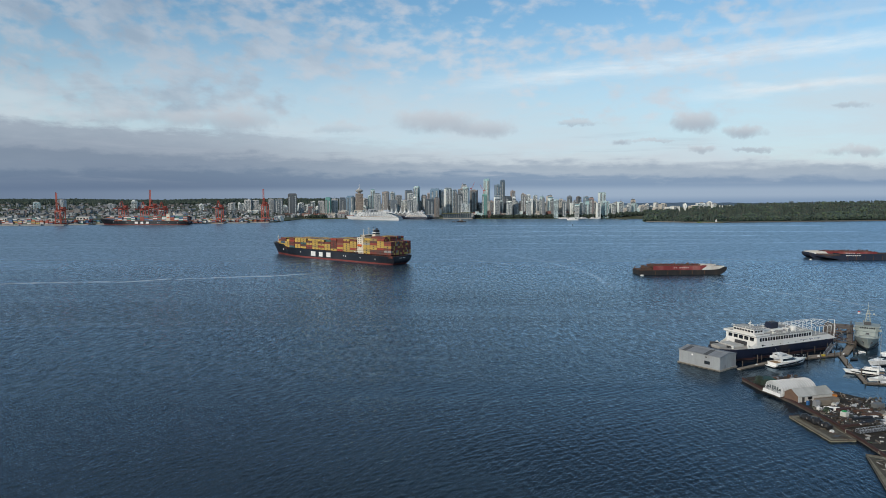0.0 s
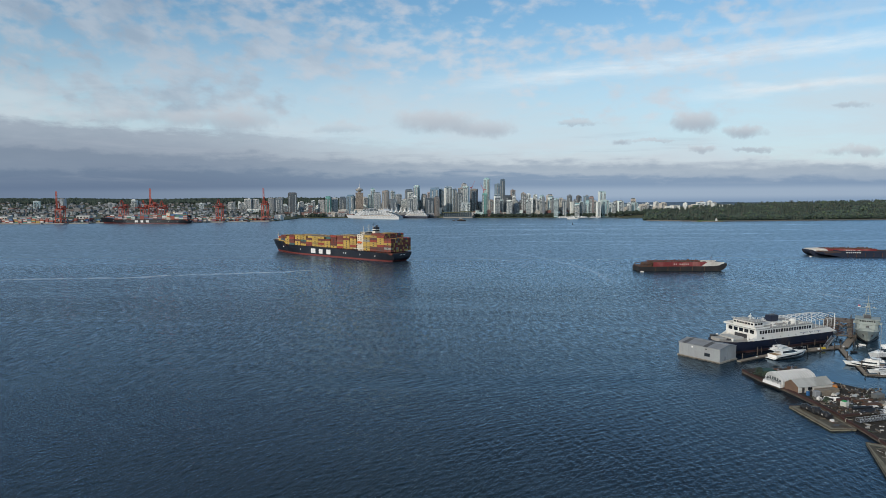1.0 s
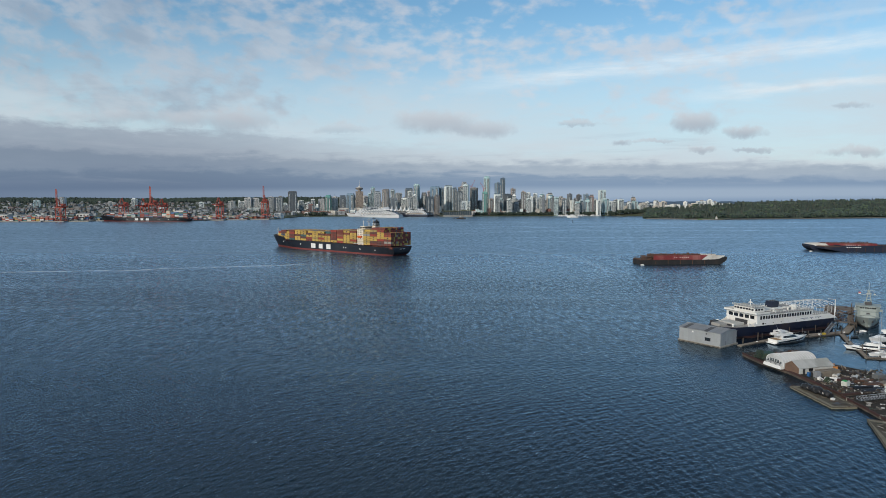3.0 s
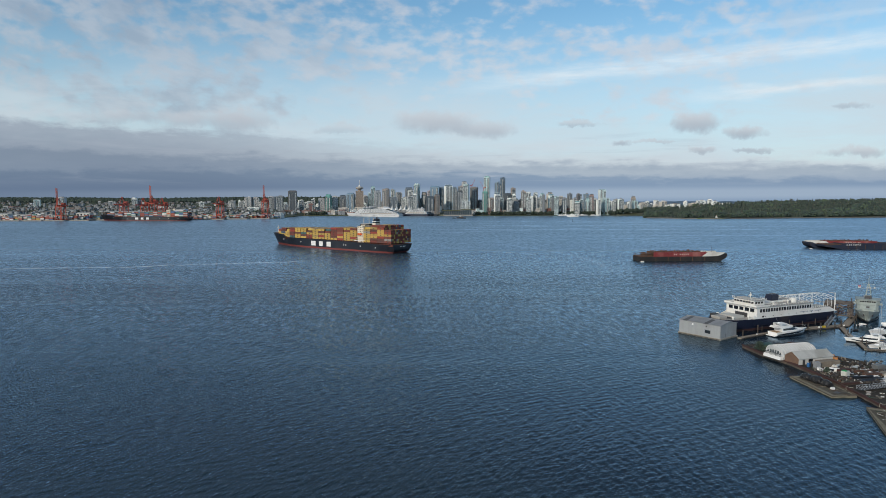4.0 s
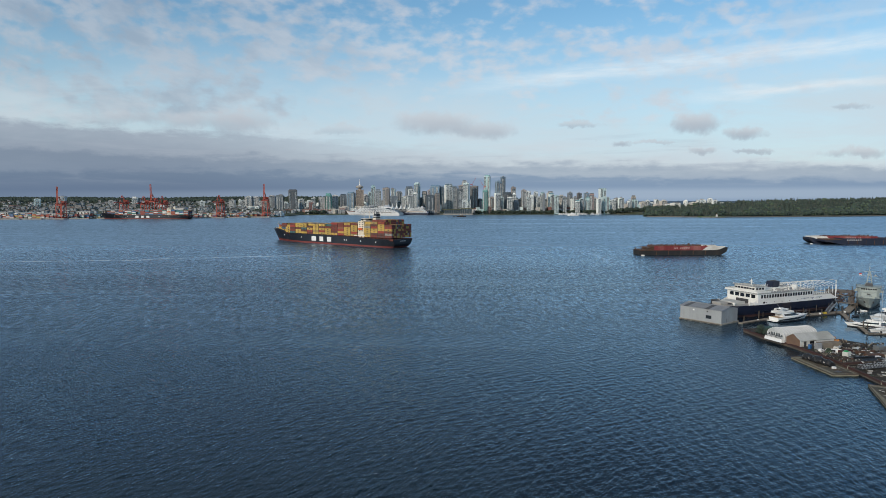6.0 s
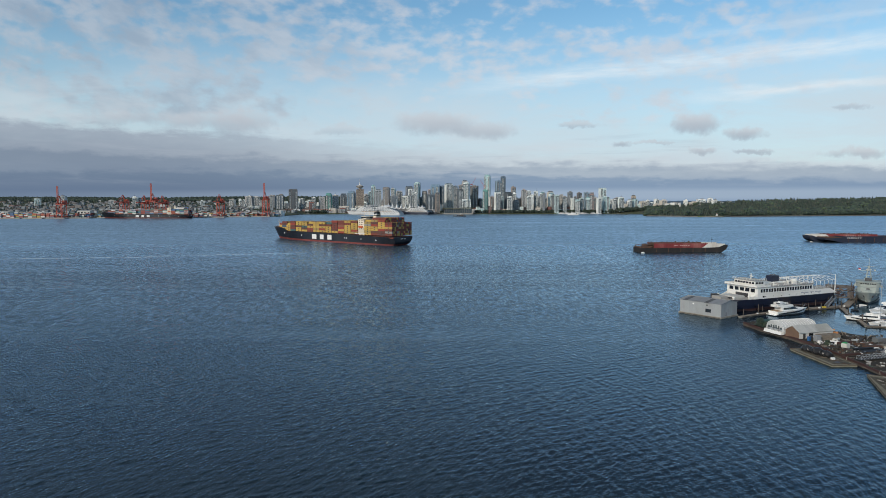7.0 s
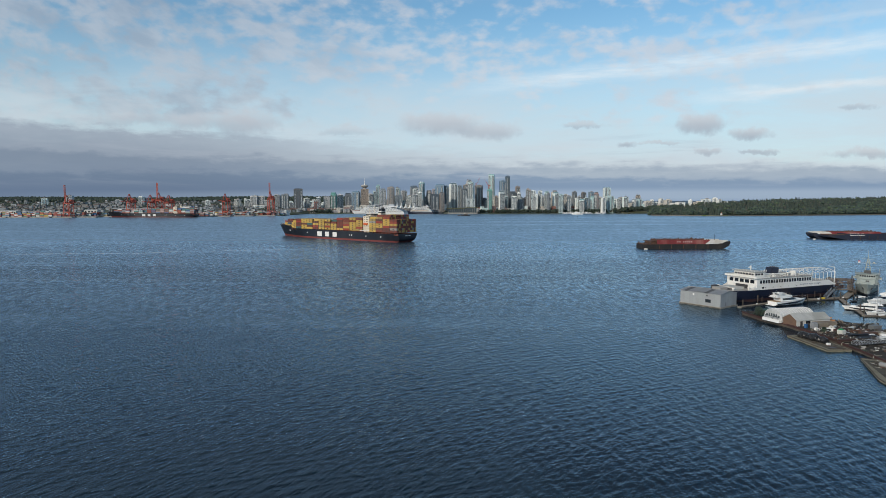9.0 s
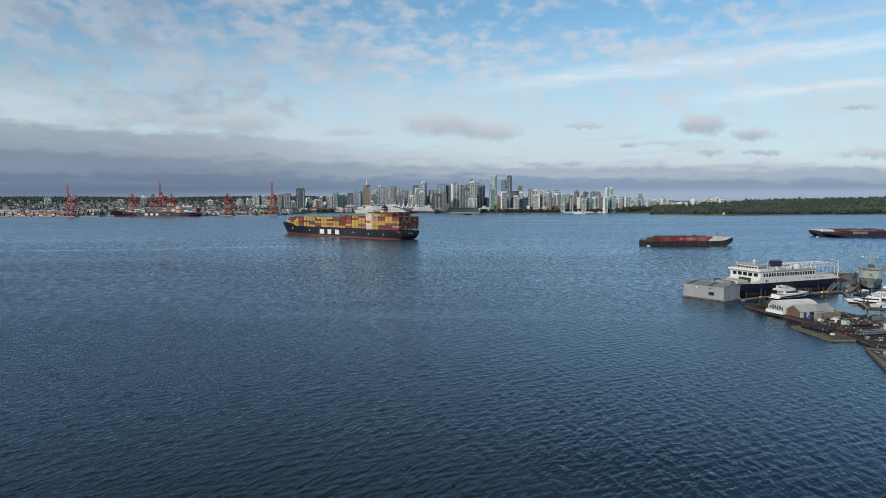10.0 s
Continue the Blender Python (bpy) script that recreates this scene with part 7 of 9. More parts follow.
for x, y, h in ((152, 315.3, 3.2), (163, 322.3, 4.5), (172, 323.0, 4.5), (183, 327, 3.8), (194, 331, 3.6), (202, 333, 3.5), (212, 337, 3.2), (216, 338, 4.0), (207, 318, 3.6), (203, 301, 3.4), (199, 292, 3.4), (231, 350, 4.2), (238, 359, 4.2)):
    pile(x, y, h)


def dock_box(x, y, rz, s, material, label):
    b = boxes((-s, s, -s * 0.55, s * 0.55, 0, s * 0.9))
    solo("dock_box", bevelled(b, 0.06), material, pose(x, y, 0.56, 0, 0, rz), label, "box", "boxes on the pontoons")


YELLOW = mat("yellow_paint", (0.60, 0.42, 0.04), 0.5)
dock_box(203, 335.5, 20, 0.9, MARK_WHITE, "white dock box on the float")
dock_box(206, 337.0, 20, 1.0, YELLOW, "yellow plastic box on the plank float")
dock_box(204.6, 336.6, 20, 0.8, YELLOW, "small yellow box on the plank float")
dock_box(219.5, 341, 50, 0.7, MARK_WHITE, "white dock box by the walkway")
dock_box(210, 322, 60, 0.6, MARK_WHITE, "small white power post box on the walkway")
dock_box(186, 329.6, 20, 0.7, STEEL_DARK, "dark box on the float beside the ferry")
dock_box(161, 319.0, 30, 0.5, MARK_WHITE, "small white box on the plank walkway")


def boarding_ramp(p, q, w, label):
    """Truss-sided gangway from a float up to a pier."""
    p, q = Vector(p), Vector(q)
    L = (q - p).length
    m = look(p, q) @ pose(0, 0, 0, 0, 0, 0)
    d = (q - p).normalized()
    s = d.cross(Vector((0, 0, 1))).normalized() * (w / 2)
    up = Vector((0, 0, 1.15))
    t = thing("boarding_ramp", Matrix.Identity(4), label, "gangway", "gangways")
    b = bmesh.new()
    loft(b, [[c - s, c + s, c + s - Vector((0, 0, 0.15)), c - s - Vector((0, 0, 0.15))] for c in (p, q)], True)
    part("walkway", b, GREY_ROOF_DARK, t)
    n = int(L / 1.5)
    for k in (-1, 1):
        b = bmesh.new()
        tube(b, p + s * k + up, q + s * k + up, 0.07, 5)
        for i in range(n + 1):
            a = p + d * (L * i / n) + s * k
            tube(b, a, a + up, 0.05, 4)
            if i < n:
                tube(b, a, p + d * (L * (i + 1) / n) + s * k + up, 0.045, 4)
        part("truss_rail", b, ALU, t)


boarding_ramp((208, 338.5, 0.7), (219, 349.5, 4.0), 1.8, "sloping aluminium truss ramp up to the ferry's stern")


def timber_pier():
    """Decayed timber pier on piles with loose beams lying on it."""
    t = thing("timber_pier", pose(229.4, 363.0, 0, 0, 0, 57), "decayed dark timber pier littered with beams", "pier")
    L, W = 64.0, 16.0
    rng = random.Random(31)
    me = mesh_of("deck_plank", bevelled(boxes((0.04, 1.16, -W / 2, W / 2, 2.2, 2.5)), 0.03))
    me.materials.append(mat("pier_plank", (0.15, 0.125, 0.105), 0.9, 0, 0.7, 0.3, 0.03, (0.065, 0.05, 0.042), 0.9))
    strip = mesh_of("deck_plank", bevelled(boxes((0.04, 1.16, 2.2, W / 2, 2.2, 2.5)), 0.03))
    strip.materials.append(MATS["pier_plank"])
    edge = mesh_of("deck_plank", bevelled(boxes((0.04, 1.16, -W / 2, -W / 2 + 3.0, 2.2, 2.5)), 0.03))
    edge.materials.append(MATS["pier_plank"])
    # the middle of the deck has fallen in, leaving two strips and a sound outer end
    for i in range(int(L / 1.2)):
        whole = i > 38 or i < 3
        for shape in ((me,) if whole else (strip, edge)):
            if shape is edge and rng.random() < 0.25:
                continue
            ob = new("deck_plank", shape)
            ob.parent = t
            ob.location = (i * 1.2, rng.uniform(-0.4, 0.4), rng.uniform(-0.05, 0.08))
    for s in (-1, 0, 1):
        part("stringer", boxes((0, L, s * 6.5 - 0.25, s * 6.5 + 0.25, 1.6, 2.2)), DARK_TIMBER, t)
    for i in range(12):
        for s in (-1, 1):
            b = bmesh.new()
            tube(b, (2 + i * 6.5, s * 6.6, -3), (2 + i * 6.5, s * 6.6, 2.3 + rng.choice((0, 0, 1.2))), 0.3, 7)
            part("pile", b, DARK_TIMBER, t)
    for i in range(60):
        x, y, a = rng.uniform(2, L - 6), rng.uniform(-6.4, 6.4), rng.uniform(-0.5, 0.5) + rng.choice((0, 0, 1.5))
        l = rng.uniform(2.5, 8)
        b = bmesh.new()
        tube(b, (x, y, 2.45), (x + l * math.cos(a), y + l * math.sin(a), 2.5 + rng.uniform(0, 0.5)), rng.uniform(0.12, 0.3), 5)
        part("loose_beam", b, rng.choice((DARK_TIMBER, PLANK, WALE_RED, RUST)), t)
    b = bmesh.new()
    loft(b, [[(0, -7.8, 2.45), (0, -7.4, 2.45), (0, -7.4, 3.0), (0, -7.8, 3.0)], [(L, -7.8, 2.45), (L, -7.4, 2.45), (L, -7.4, 3.0), (L, -7.8, 3.0)]], True)
    part("kerb_beam", b, WALE_RED, t)
    part("plank_ramp", boxes((2, 58, 3.6, 6.4, 2.55, 2.75)), PLANK, t)


timber_pier()


# ------------------------------------------------------------------ boats
def keel_hull(bm, stations):
    """stations: x, half width, sheer height, chine share, keel depth."""
    rings = []
    for x, w, h, c, k in stations:
        back = h * (0.75 if w < 0.15 else 0.3 if w < 1.3 else 0.0)
        rings.append([(x, -w, h), (x - 0.02 - back * 0.7, -w * c, h * 0.35), (x - back, -w * c * 0.6, k), (x - back, w * c * 0.6, k), (x - 0.02 - back * 0.7, w * c, h * 0.35), (x, w, h)])
    return loft(bm, rings, True)


def flybridge_yacht(m, L, label, stripe=True, low=0.26):
    """Motor yacht: flared hull, raked saloon, flybridge with arch, swim platform."""
    t = thing("motor_yacht", m, label, "yacht", "yachts in the marina")
    s = L / 20.0
    b = keel_hull(bmesh.new(), [(x * s, w * s, h * s, c, -0.6) for x, w, h, c in ((-9.2, 2.45, 1.9, 0.9), (-4, 2.6, 1.95, 0.9), (2, 2.5, 2.05, 0.8), (6, 1.8, 2.2, 0.6), (9, 0.7, 2.4, 0.35), (10.6, 0.05, 2.5, 0.15))])
    part("hull", b, YACHT_WHITE, t)
    if stripe:
        b = bmesh.new()
        for k in (-1, 1):
            loft(b, [[(x * s, k * w * s, h0 * s), (x * s, k * (w + 0.06) * s, h0 * s), (x * s, k * (w + 0.06) * s, h1 * s), (x * s, k * w * s, h1 * s)] for x, w, h0, h1 in ((-8.6, 2.42, 0.75, 1.1), (-2, 2.50, 0.8, 1.5), (3, 2.33, 1.0, 1.7), (7, 1.35, 1.6, 1.9))], True)
        part("hull_window", b, TINT, t)
    part("boot_stripe", keel_hull(bmesh.new(), [(x * s, w * s, 0.55 * s, 1.0, -0.6) for x, w in ((-9.3, 2.32), (-4, 2.44), (2, 2.36), (6, 1.55), (8.6, 0.5), (9.3, 0.06))]), PAINT_BLACK, t)
    part("swim_platform", bevelled(boxes((-10.6 * s, -9.1 * s, -2.2 * s, 2.2 * s, 0.3 * s, 0.6 * s)), 0.06), YACHT_WHITE, t)
    def house(x_back, x_front, w_back, w_front, z0, z1, lean, inset):
        """Deckhouse with a long raked screen and tumblehome sides, as stacked outlines."""
        bm = bmesh.new()
        rings = []
        for k in range(5):
            u = k / 4
            nose = x_front - lean * u ** 0.8
            wb, wf = w_back - inset * u, w_front * (1 - 0.25 * u)
            out = [(x_back + 0.3 * u, -wb), (nose * 0.45 + x_back * 0.55, -wb), (nose - 1.0, -wf), (nose, -wf * 0.45), (nose, wf * 0.45), (nose - 1.0, wf), (nose * 0.45 + x_back * 0.55, wb), (x_back + 0.3 * u, wb)]
            rings.append([(x * s, y * s, (z0 + (z1 - z0) * u) * s) for x, y in out])
        return loft(bm, rings, True)
    part("saloon", house(-6, 5.2, 2.05, 1.5, 2.0, 3.9, 3.6, 0.3), YACHT_WHITE, t)
    part("saloon_glass", house(-5.0, 4.75, 2.08, 1.52, 2.55, 3.5, 1.75, 0.14), TINT, t)
    b = bmesh.new()
    prism(b, [(3.0 * s, -1.5 * s), (7.2 * s, -0.9 * s), (7.2 * s, 0.9 * s), (3.0 * s, 1.5 * s)], 2.2 * s, 2.95 * s, [(3.0 * s, -1.2 * s), (6.2 * s, -0.6 * s), (6.2 * s, 0.6 * s), (3.0 * s, 1.2 * s)])
    part("foredeck", bevelled(b, 0.1 * s), YACHT_WHITE, t)
    b = bmesh.new()
    prism(b, [(-8.2 * s, -2.0 * s), (1.6 * s, -1.5 * s), (1.6 * s, 1.5 * s), (-8.2 * s, 2.0 * s)], 3.9 * s, 4.1 * s)
    part("flybridge_deck", bevelled(b, 0.05), YACHT_WHITE, t)
    part("coaming", boxes((-7.6 * s, 1.4 * s, -1.75 * s, -1.55 * s, 4.1 * s, 4.8 * s), (-7.6 * s, 1.4 * s, 1.55 * s, 1.75 * s, 4.1 * s, 4.8 * s), (1.0 * s, 1.4 * s, -1.55 * s, 1.55 * s, 4.1 * s, 4.8 * s)), YACHT_WHITE, t)
    b = bmesh.new()
    prism(b, [(-5.5 * s, -1.8 * s), (-1.0 * s, -1.7 * s), (-1.0 * s, 1.7 * s), (-5.5 * s, 1.8 * s)], 5.75 * s, 5.95 * s)
    part("hardtop", bevelled(b, 0.06), YACHT_WHITE, t)
    b = bmesh.new()
    for k in (-1, 1):
        loft(b, [[(x0 * s, k * 1.6 * s, z * s), (x1 * s, k * 1.6 * s, z * s), (x1 * s, k * 1.72 * s, z * s), (x0 * s, k * 1.72 * s, z * s)] for x0, x1, z in ((-6.4, -4.6, 4.1), (-5.4, -4.2, 5.8))], True)
        tube(b, (-1.2 * s, k * 1.55 * s, 4.6 * s), (-1.5 * s, k * 1.6 * s, 5.8 * s), 0.05, 5)
    part("radar_arch", b, YACHT_WHITE, t)
    b = bmesh.new()
    disc_stack(b, -4 * s, 0, [(0.4 * s, 5.95 * s), (0.4 * s, 6.3 * s), (0.1, 6.5 * s)], 10)
    tube(b, (-3.4 * s, 0.8 * s, 5.9 * s), (-3.9 * s, 0.8 * s, 8.4 * s), 0.03, 4)
    part("radar", b, YACHT_WHITE, t)
    part("cockpit", boxes((-9 * s, -6.2 * s, -1.9 * s, 1.9 * s, 1.7 * s, 2.05 * s)), mat("teak", (0.33, 0.23, 0.14), 0.8), t)
    b = bmesh.new()
    for k in (-1, 1):
        for (xa, wa, ha), (xb, wb, hb) in zip(((1, 2.5, 2.3), (6, 1.8, 2.7), (9.6, 0.45, 3.0)), ((6, 1.8, 2.7), (9.6, 0.45, 3.0), (10.2, 0.0, 3.1))):
            tube(b, (xa * s, k * wa * s, (ha + 0.7) * s), (xb * s, k * wb * s, (hb + 0.7) * s), 0.035, 4)
            tube(b, (xb * s, k * wb * s, hb * s), (xb * s, k * wb * s, (hb + 0.7) * s), 0.03, 4)
    part("bow_rail", b, ALU, t)
    # lower and rake the upperworks
    for ob in t.children:
        for v in ob.data.vertices:
            over = v.co.z - 2.05 * s
            if over > 0 and ob.name.split(".")[0] not in ("hull", "bow_rail"):
                v.co.z -= over * low
                v.co.x -= over * 0.45
    return t


flybridge_yacht(pose(178.4, 321.4, 0, 0, 0, 21), 24, "white flybridge motor yacht moored along the plank float", True, 0.12)
flybridge_yacht(pose(205.6, 302.4, 0, 0, 0, 153), 17.5, "white motor cruiser with dark windows at a finger float", True, 0.14)
flybridge_yacht(pose(229.5, 322.5, 0, 0, 0, 203), 26, "large white motor yacht moored among smaller boats", False, 0.1)


def sailing_yacht(m, label):
    t = thing("sailing_yacht", m, label, "yacht", "yachts in the marina")
    b = keel_hull(bmesh.new(), [(-7, 1.5, 1.2, 0.8, -0.5), (-3, 2.0, 1.15, 0.8, -0.6), (2, 1.9, 1.25, 0.75, -0.6), (5.5, 0.9, 1.4, 0.6, -0.4), (7.3, 0.05, 1.55, 0.4, -0.1)])
    part("hull", b, YACHT_WHITE, t)
    b = bmesh.new()
    prism(b, [(-2.5, -1.3), (3.6, -0.7), (3.6, 0.7), (-2.5, 1.3)], 1.15, 1.85, [(-2.3, -1.0), (2.6, -0.45), (2.6, 0.45), (-2.3, 1.0)])
    part("coachroof", bevelled(b, 0.08), YACHT_WHITE, t)
    part("cabin_window", boxes((-1.6, 1.8, -1.12, 1.12, 1.4, 1.6)), TINT, t)
    b = bmesh.new()
    tube(b, (0.8, 0, 1.6), (0.8, 0, 22.0), 0.13, 7, 0.09)
    for z, w in ((8.5, 1.5), (14.5, 1.1)):
        tube(b, (0.8, -w, z), (0.8, w, z), 0.05, 4)
    part("mast", b, ALU, t, "tall bare aluminium mast")
    b = bmesh.new()
    tube(b, (0.8, 0, 2.9), (-4.6, 0, 2.8), 0.22, 7)
    part("boom", b, mat("sail_cover", (0.05, 0.07, 0.13), 0.8), t, "boom under a dark blue sail cover")
    b = bmesh.new()
    for p in ((7.2, 0, 1.5), (-6.9, 0, 1.2), (0.6, 1.9, 1.2), (0.6, -1.9, 1.2)):
        tube(b, p, (0.8, 0, 21.6), 0.02, 3)
    part("stay", b, STEEL_DARK, t)
    b = bmesh.new()
    loft(b, [[(x, y, z) for y, z in ((-1.2, 1.2), (-1.1, 2.1), (0, 2.4), (1.1, 2.1), (1.2, 1.2))] for x in (-3.6, -2.4)], True)
    part("sprayhood", b, mat("hood", (0.06, 0.08, 0.14), 0.8), t)


sailing_yacht(pose(206.8, 293.2, 0, 0, 0, 190), "white sailing yacht with a tall bare mast at a finger float")


def dinghy(x, y, rz, z, label, cover=MARK_WHITE):
    t = thing("dinghy", pose(x, y, z, 0, 0, rz), label, "dinghy", "dinghies")
    b = bmesh.new()
    for k in (-1, 1):
        tube(b, (-1.9, k * 0.75, 0.25), (1.0, k * 0.75, 0.25), 0.27, 8)
        tube(b, (1.0, k * 0.75, 0.25), (2.1, k * 0.1, 0.4), 0.27, 8, 0.2)
    part("tube", b, cover, t)
    part("floor", boxes((-1.8, 1.2, -0.6, 0.6, 0.1, 0.2)), STEEL_DARK, t)
    part("motor", bevelled(boxes((-2.3, -1.8, -0.25, 0.25, 0.2, 1.0)), 0.06), PAINT_BLACK, t)


dinghy(204, 287.5, 12, 0.5, "grey inflatable dinghy lying on a finger float")
dinghy(234, 347, 120, 0.1, "white inflatable dinghy under the naval vessel's bow")
dinghy(230.6, 344.6, 30, 0.1, "white inflatable tender tied to the walkway")
dinghy(219, 331, 10, 0.1, "dark inflatable tender lying at the walkway", TARP_BLACK)


def naval_vessel(m):
    """Small grey patrol ship, bow on: flared hull, gun deck, bridge block, lattice mast with radars and flags."""
    t = thing("naval_vessel", m, "small grey naval vessel moored at a pier, flags on its mast", "ship")
    st = [(-24, 3.9, 4.0, 0.9, -1), (-12, 4.6, 4.0, 0.92, -1.4), (2, 4.7, 4.4, 0.85, -1.5), (12, 3.9, 5.2, 0.7, -1.3), (19, 2.2, 6.0, 0.45, -1.0), (24, 0.12, 6.8, 0.2, -0.4)]
    part("hull", keel_hull(bmesh.new(), st), WARSHIP_GREY, t)
    part("boot_topping", keel_hull(bmesh.new(), [(x * 0.985, w * (c + 0.08) + 0.05, 0.8, 1.0, -1) for x, w, h, c, k in st]), PAINT_BLACK, t)
    part("foredeck", boxes((3, 15, -3.0, 3.0, 4.2, 5.4)), WARSHIP_GREY, t)
    b = bmesh.new()
    prism(b, [(-14, -3.9), (5.5, -3.9), (7, -2.8), (7, 2.8), (5.5, 3.9), (-14, 3.9)], 4.2, 7.6)
    part("deckhouse", bevelled(b, 0.1), WARSHIP_GREY, t)
    b = bmesh.new()
    prism(b, [(-6, -4.4), (3.2, -4.4), (5.0, -3.0), (5.0, 3.0), (3.2, 4.4), (-6, 4.4)], 7.6, 10.6)
    br = part("bridge", bevelled(b, 0.1), WARSHIP_GREY, t)
    for i in range(7):
        y0 = -2.9 + i * 0.85
        part("bridge_window", boxes((4.9, 5.08, y0, y0 + 0.6, 9.2, 10.0)), TINT, br)
    for s in (-1, 1):
        for i in range(4):
            part("bridge_window", boxes((-4 + i * 1.7, -2.9 + i * 1.7, *sorted((s * 4.35, s * 4.46)), 9.2, 10.0)), TINT, br)
    part("bridge_roof", boxes((-6.4, 5.6, -4.7, 4.7, 10.6, 10.85)), WARSHIP_GREY, t)
    part("hatch", boxes((7.0, 7.14, -0.6, 0.6, 5.4, 7.2)), STEEL_DARK, t)
    for s in (-1, 1):
        b = bmesh.new()
        disc_stack(b, 6.2, s * 2.2, [(0.5, 5.3), (0.55, 7.9), (0.1, 8.1)], 10)
        part("locker", b, MATS["naval_grey"], t)
        b = bmesh.new()
        tube(b, (19.2, s * 1.7, 4.2), (20.4, s * 1.45, 3.6), 0.28, 6)
        part("anchor", b, STEEL_DARK, t)
    b = bmesh.new()
    for a, c in ((-1, -0.7), (1, -0.7), (0, 0.9)):
        tube(b, (a * 1.4 - 1, c * 1.4, 10.8), (-1 + a * 0.25, c * 0.25, 19.5), 0.2, 5)
    for z in (12.5, 14, 15.5, 17, 18.2):
        q = 1.2 - (z - 12) * 0.12
        box(b, -1 - q, -1 + q, -q, q, z, z + 0.16)
    tube(b, (-1, 0, 19), (-1, 0, 24.5), 0.12, 5, 0.05)
    tube(b, (-1, -3.2, 16.8), (-1, 3.2, 16.8), 0.1, 5)
    tube(b, (-1, -2.2, 19.4), (-1, 2.2, 19.4), 0.09, 5)
    part("lattice_mast", b, MATS["naval_grey"], t)
    b = bmesh.new()
    box(b, -0.15, 0.15, -1.0, 1.0, 17.5, 17.75)
    disc_stack(b, -1, 2.2, [(0.15, 16.9), (0.38, 17.1), (0.38, 17.5), (0.1, 17.7)], 10)
    part("radar", b, SHED_WHITE, t)
    part("director", bevelled(boxes((-2.2, 1.2, -1.3, 1.3, 10.8, 12.6)), 0.1), STEEL_DARK, t)
    part("breakwater", boxes((14.2, 14.5, -2.2, 2.2, 5.3, 6.3)), WARSHIP_GREY, t)
    for s in (-1, 1):
        part("life_raft", bevelled(boxes((-9.5, -7.6, *sorted((s * 3.9, s * 4.7)), 7.6, 8.5)), 0.15), SHED_WHITE, t, "white life-raft canister")
        part("bridge_wing", boxes((1.0, 4.4, *sorted((s * 4.4, s * 5.3)), 7.9, 8.9)), WARSHIP_GREY, t)
        b = bmesh.new()
        tube(b, (2, s * 4.6, 10.8), (2, s * 4.6, 14.2), 0.06, 5, 0.03)
        part("whip_aerial", b, STEEL_DARK, t)
    b = bmesh.new()
    disc_stack(b, 10.5, 0, [(1.3, 5.3), (1.3, 6.2), (0.8, 6.6), (0.2, 6.8)], 10)
    tube(b, (10.8, 0, 6.2), (13.4, 0, 6.7), 0.12, 6, 0.07)
    part("gun_mount", b, WARSHIP_GREY, t)
    b = bmesh.new()
    prism(b, [(-12.5, -1.8), (-8.6, -1.8), (-8.6, 1.8), (-12.5, 1.8)], 7.6, 11.2, [(-12.8, -1.4), (-9.6, -1.4), (-9.6, 1.4), (-12.8, 1.4)])
    part("funnel", bevelled(b, 0.15), WARSHIP_GREY, t)
    for y, z, c in ((-2.9, 17.6, mat("flag_red", (0.40, 0.04, 0.04), 0.8)), (-2.9, 16.9, MARK_WHITE)):
        b = bmesh.new()
        loft(b, [[(-1 - 0.25 * k, y - 0.3 * k, z + 0.1 * math.sin(k * 2)), (-1 - 0.25 * k, y - 0.3 * k + 0.05, z + 0.6 + 0.1 * math.sin(k * 2 + 0.4)), (-1.04 - 0.25 * k, y - 0.3 * k + 0.05, z + 0.6)] for k in range(4)], True)
        part("flag", b, c, t)
    b = bmesh.new()
    tube(b, (-24, 0, 4), (-24.8, 0, 9), 0.07, 5)
    box(b, -25.6, -24.4, -1.4, 0, 7.2, 9)
    part("ensign", b, CRANE_RED, t, "red ensign at the stern")
    b = bmesh.new()
    for s in (-1, 1):
        pts = [(x, s * w * 0.97, h) for x, w, h, c, k in st[1:]]
        for p, q in zip(pts, pts[1:]):
            tube(b, (p[0], p[1], p[2] + 1.0), (q[0], q[1], q[2] + 1.0), 0.04, 4)
            for k in range(5):
                u = k / 5
                x, y, z = [p[i] + (q[i] - p[i]) * u for i in range(3)]
                tube(b, (x, y, z), (x, y, z + 1.0), 0.03, 4)
    part("guard_rail", b, MATS["naval_grey"], t)
    part("after_house", boxes((-21, -14.5, -2.8, 2.8, 4.0, 6.4)), WARSHIP_GREY, t)



naval_vessel(pose(252.5, 371.5, 0, 0, 0, 237) @ Matrix.Diagonal((1.0, 1.35, 1.0, 1.0)))


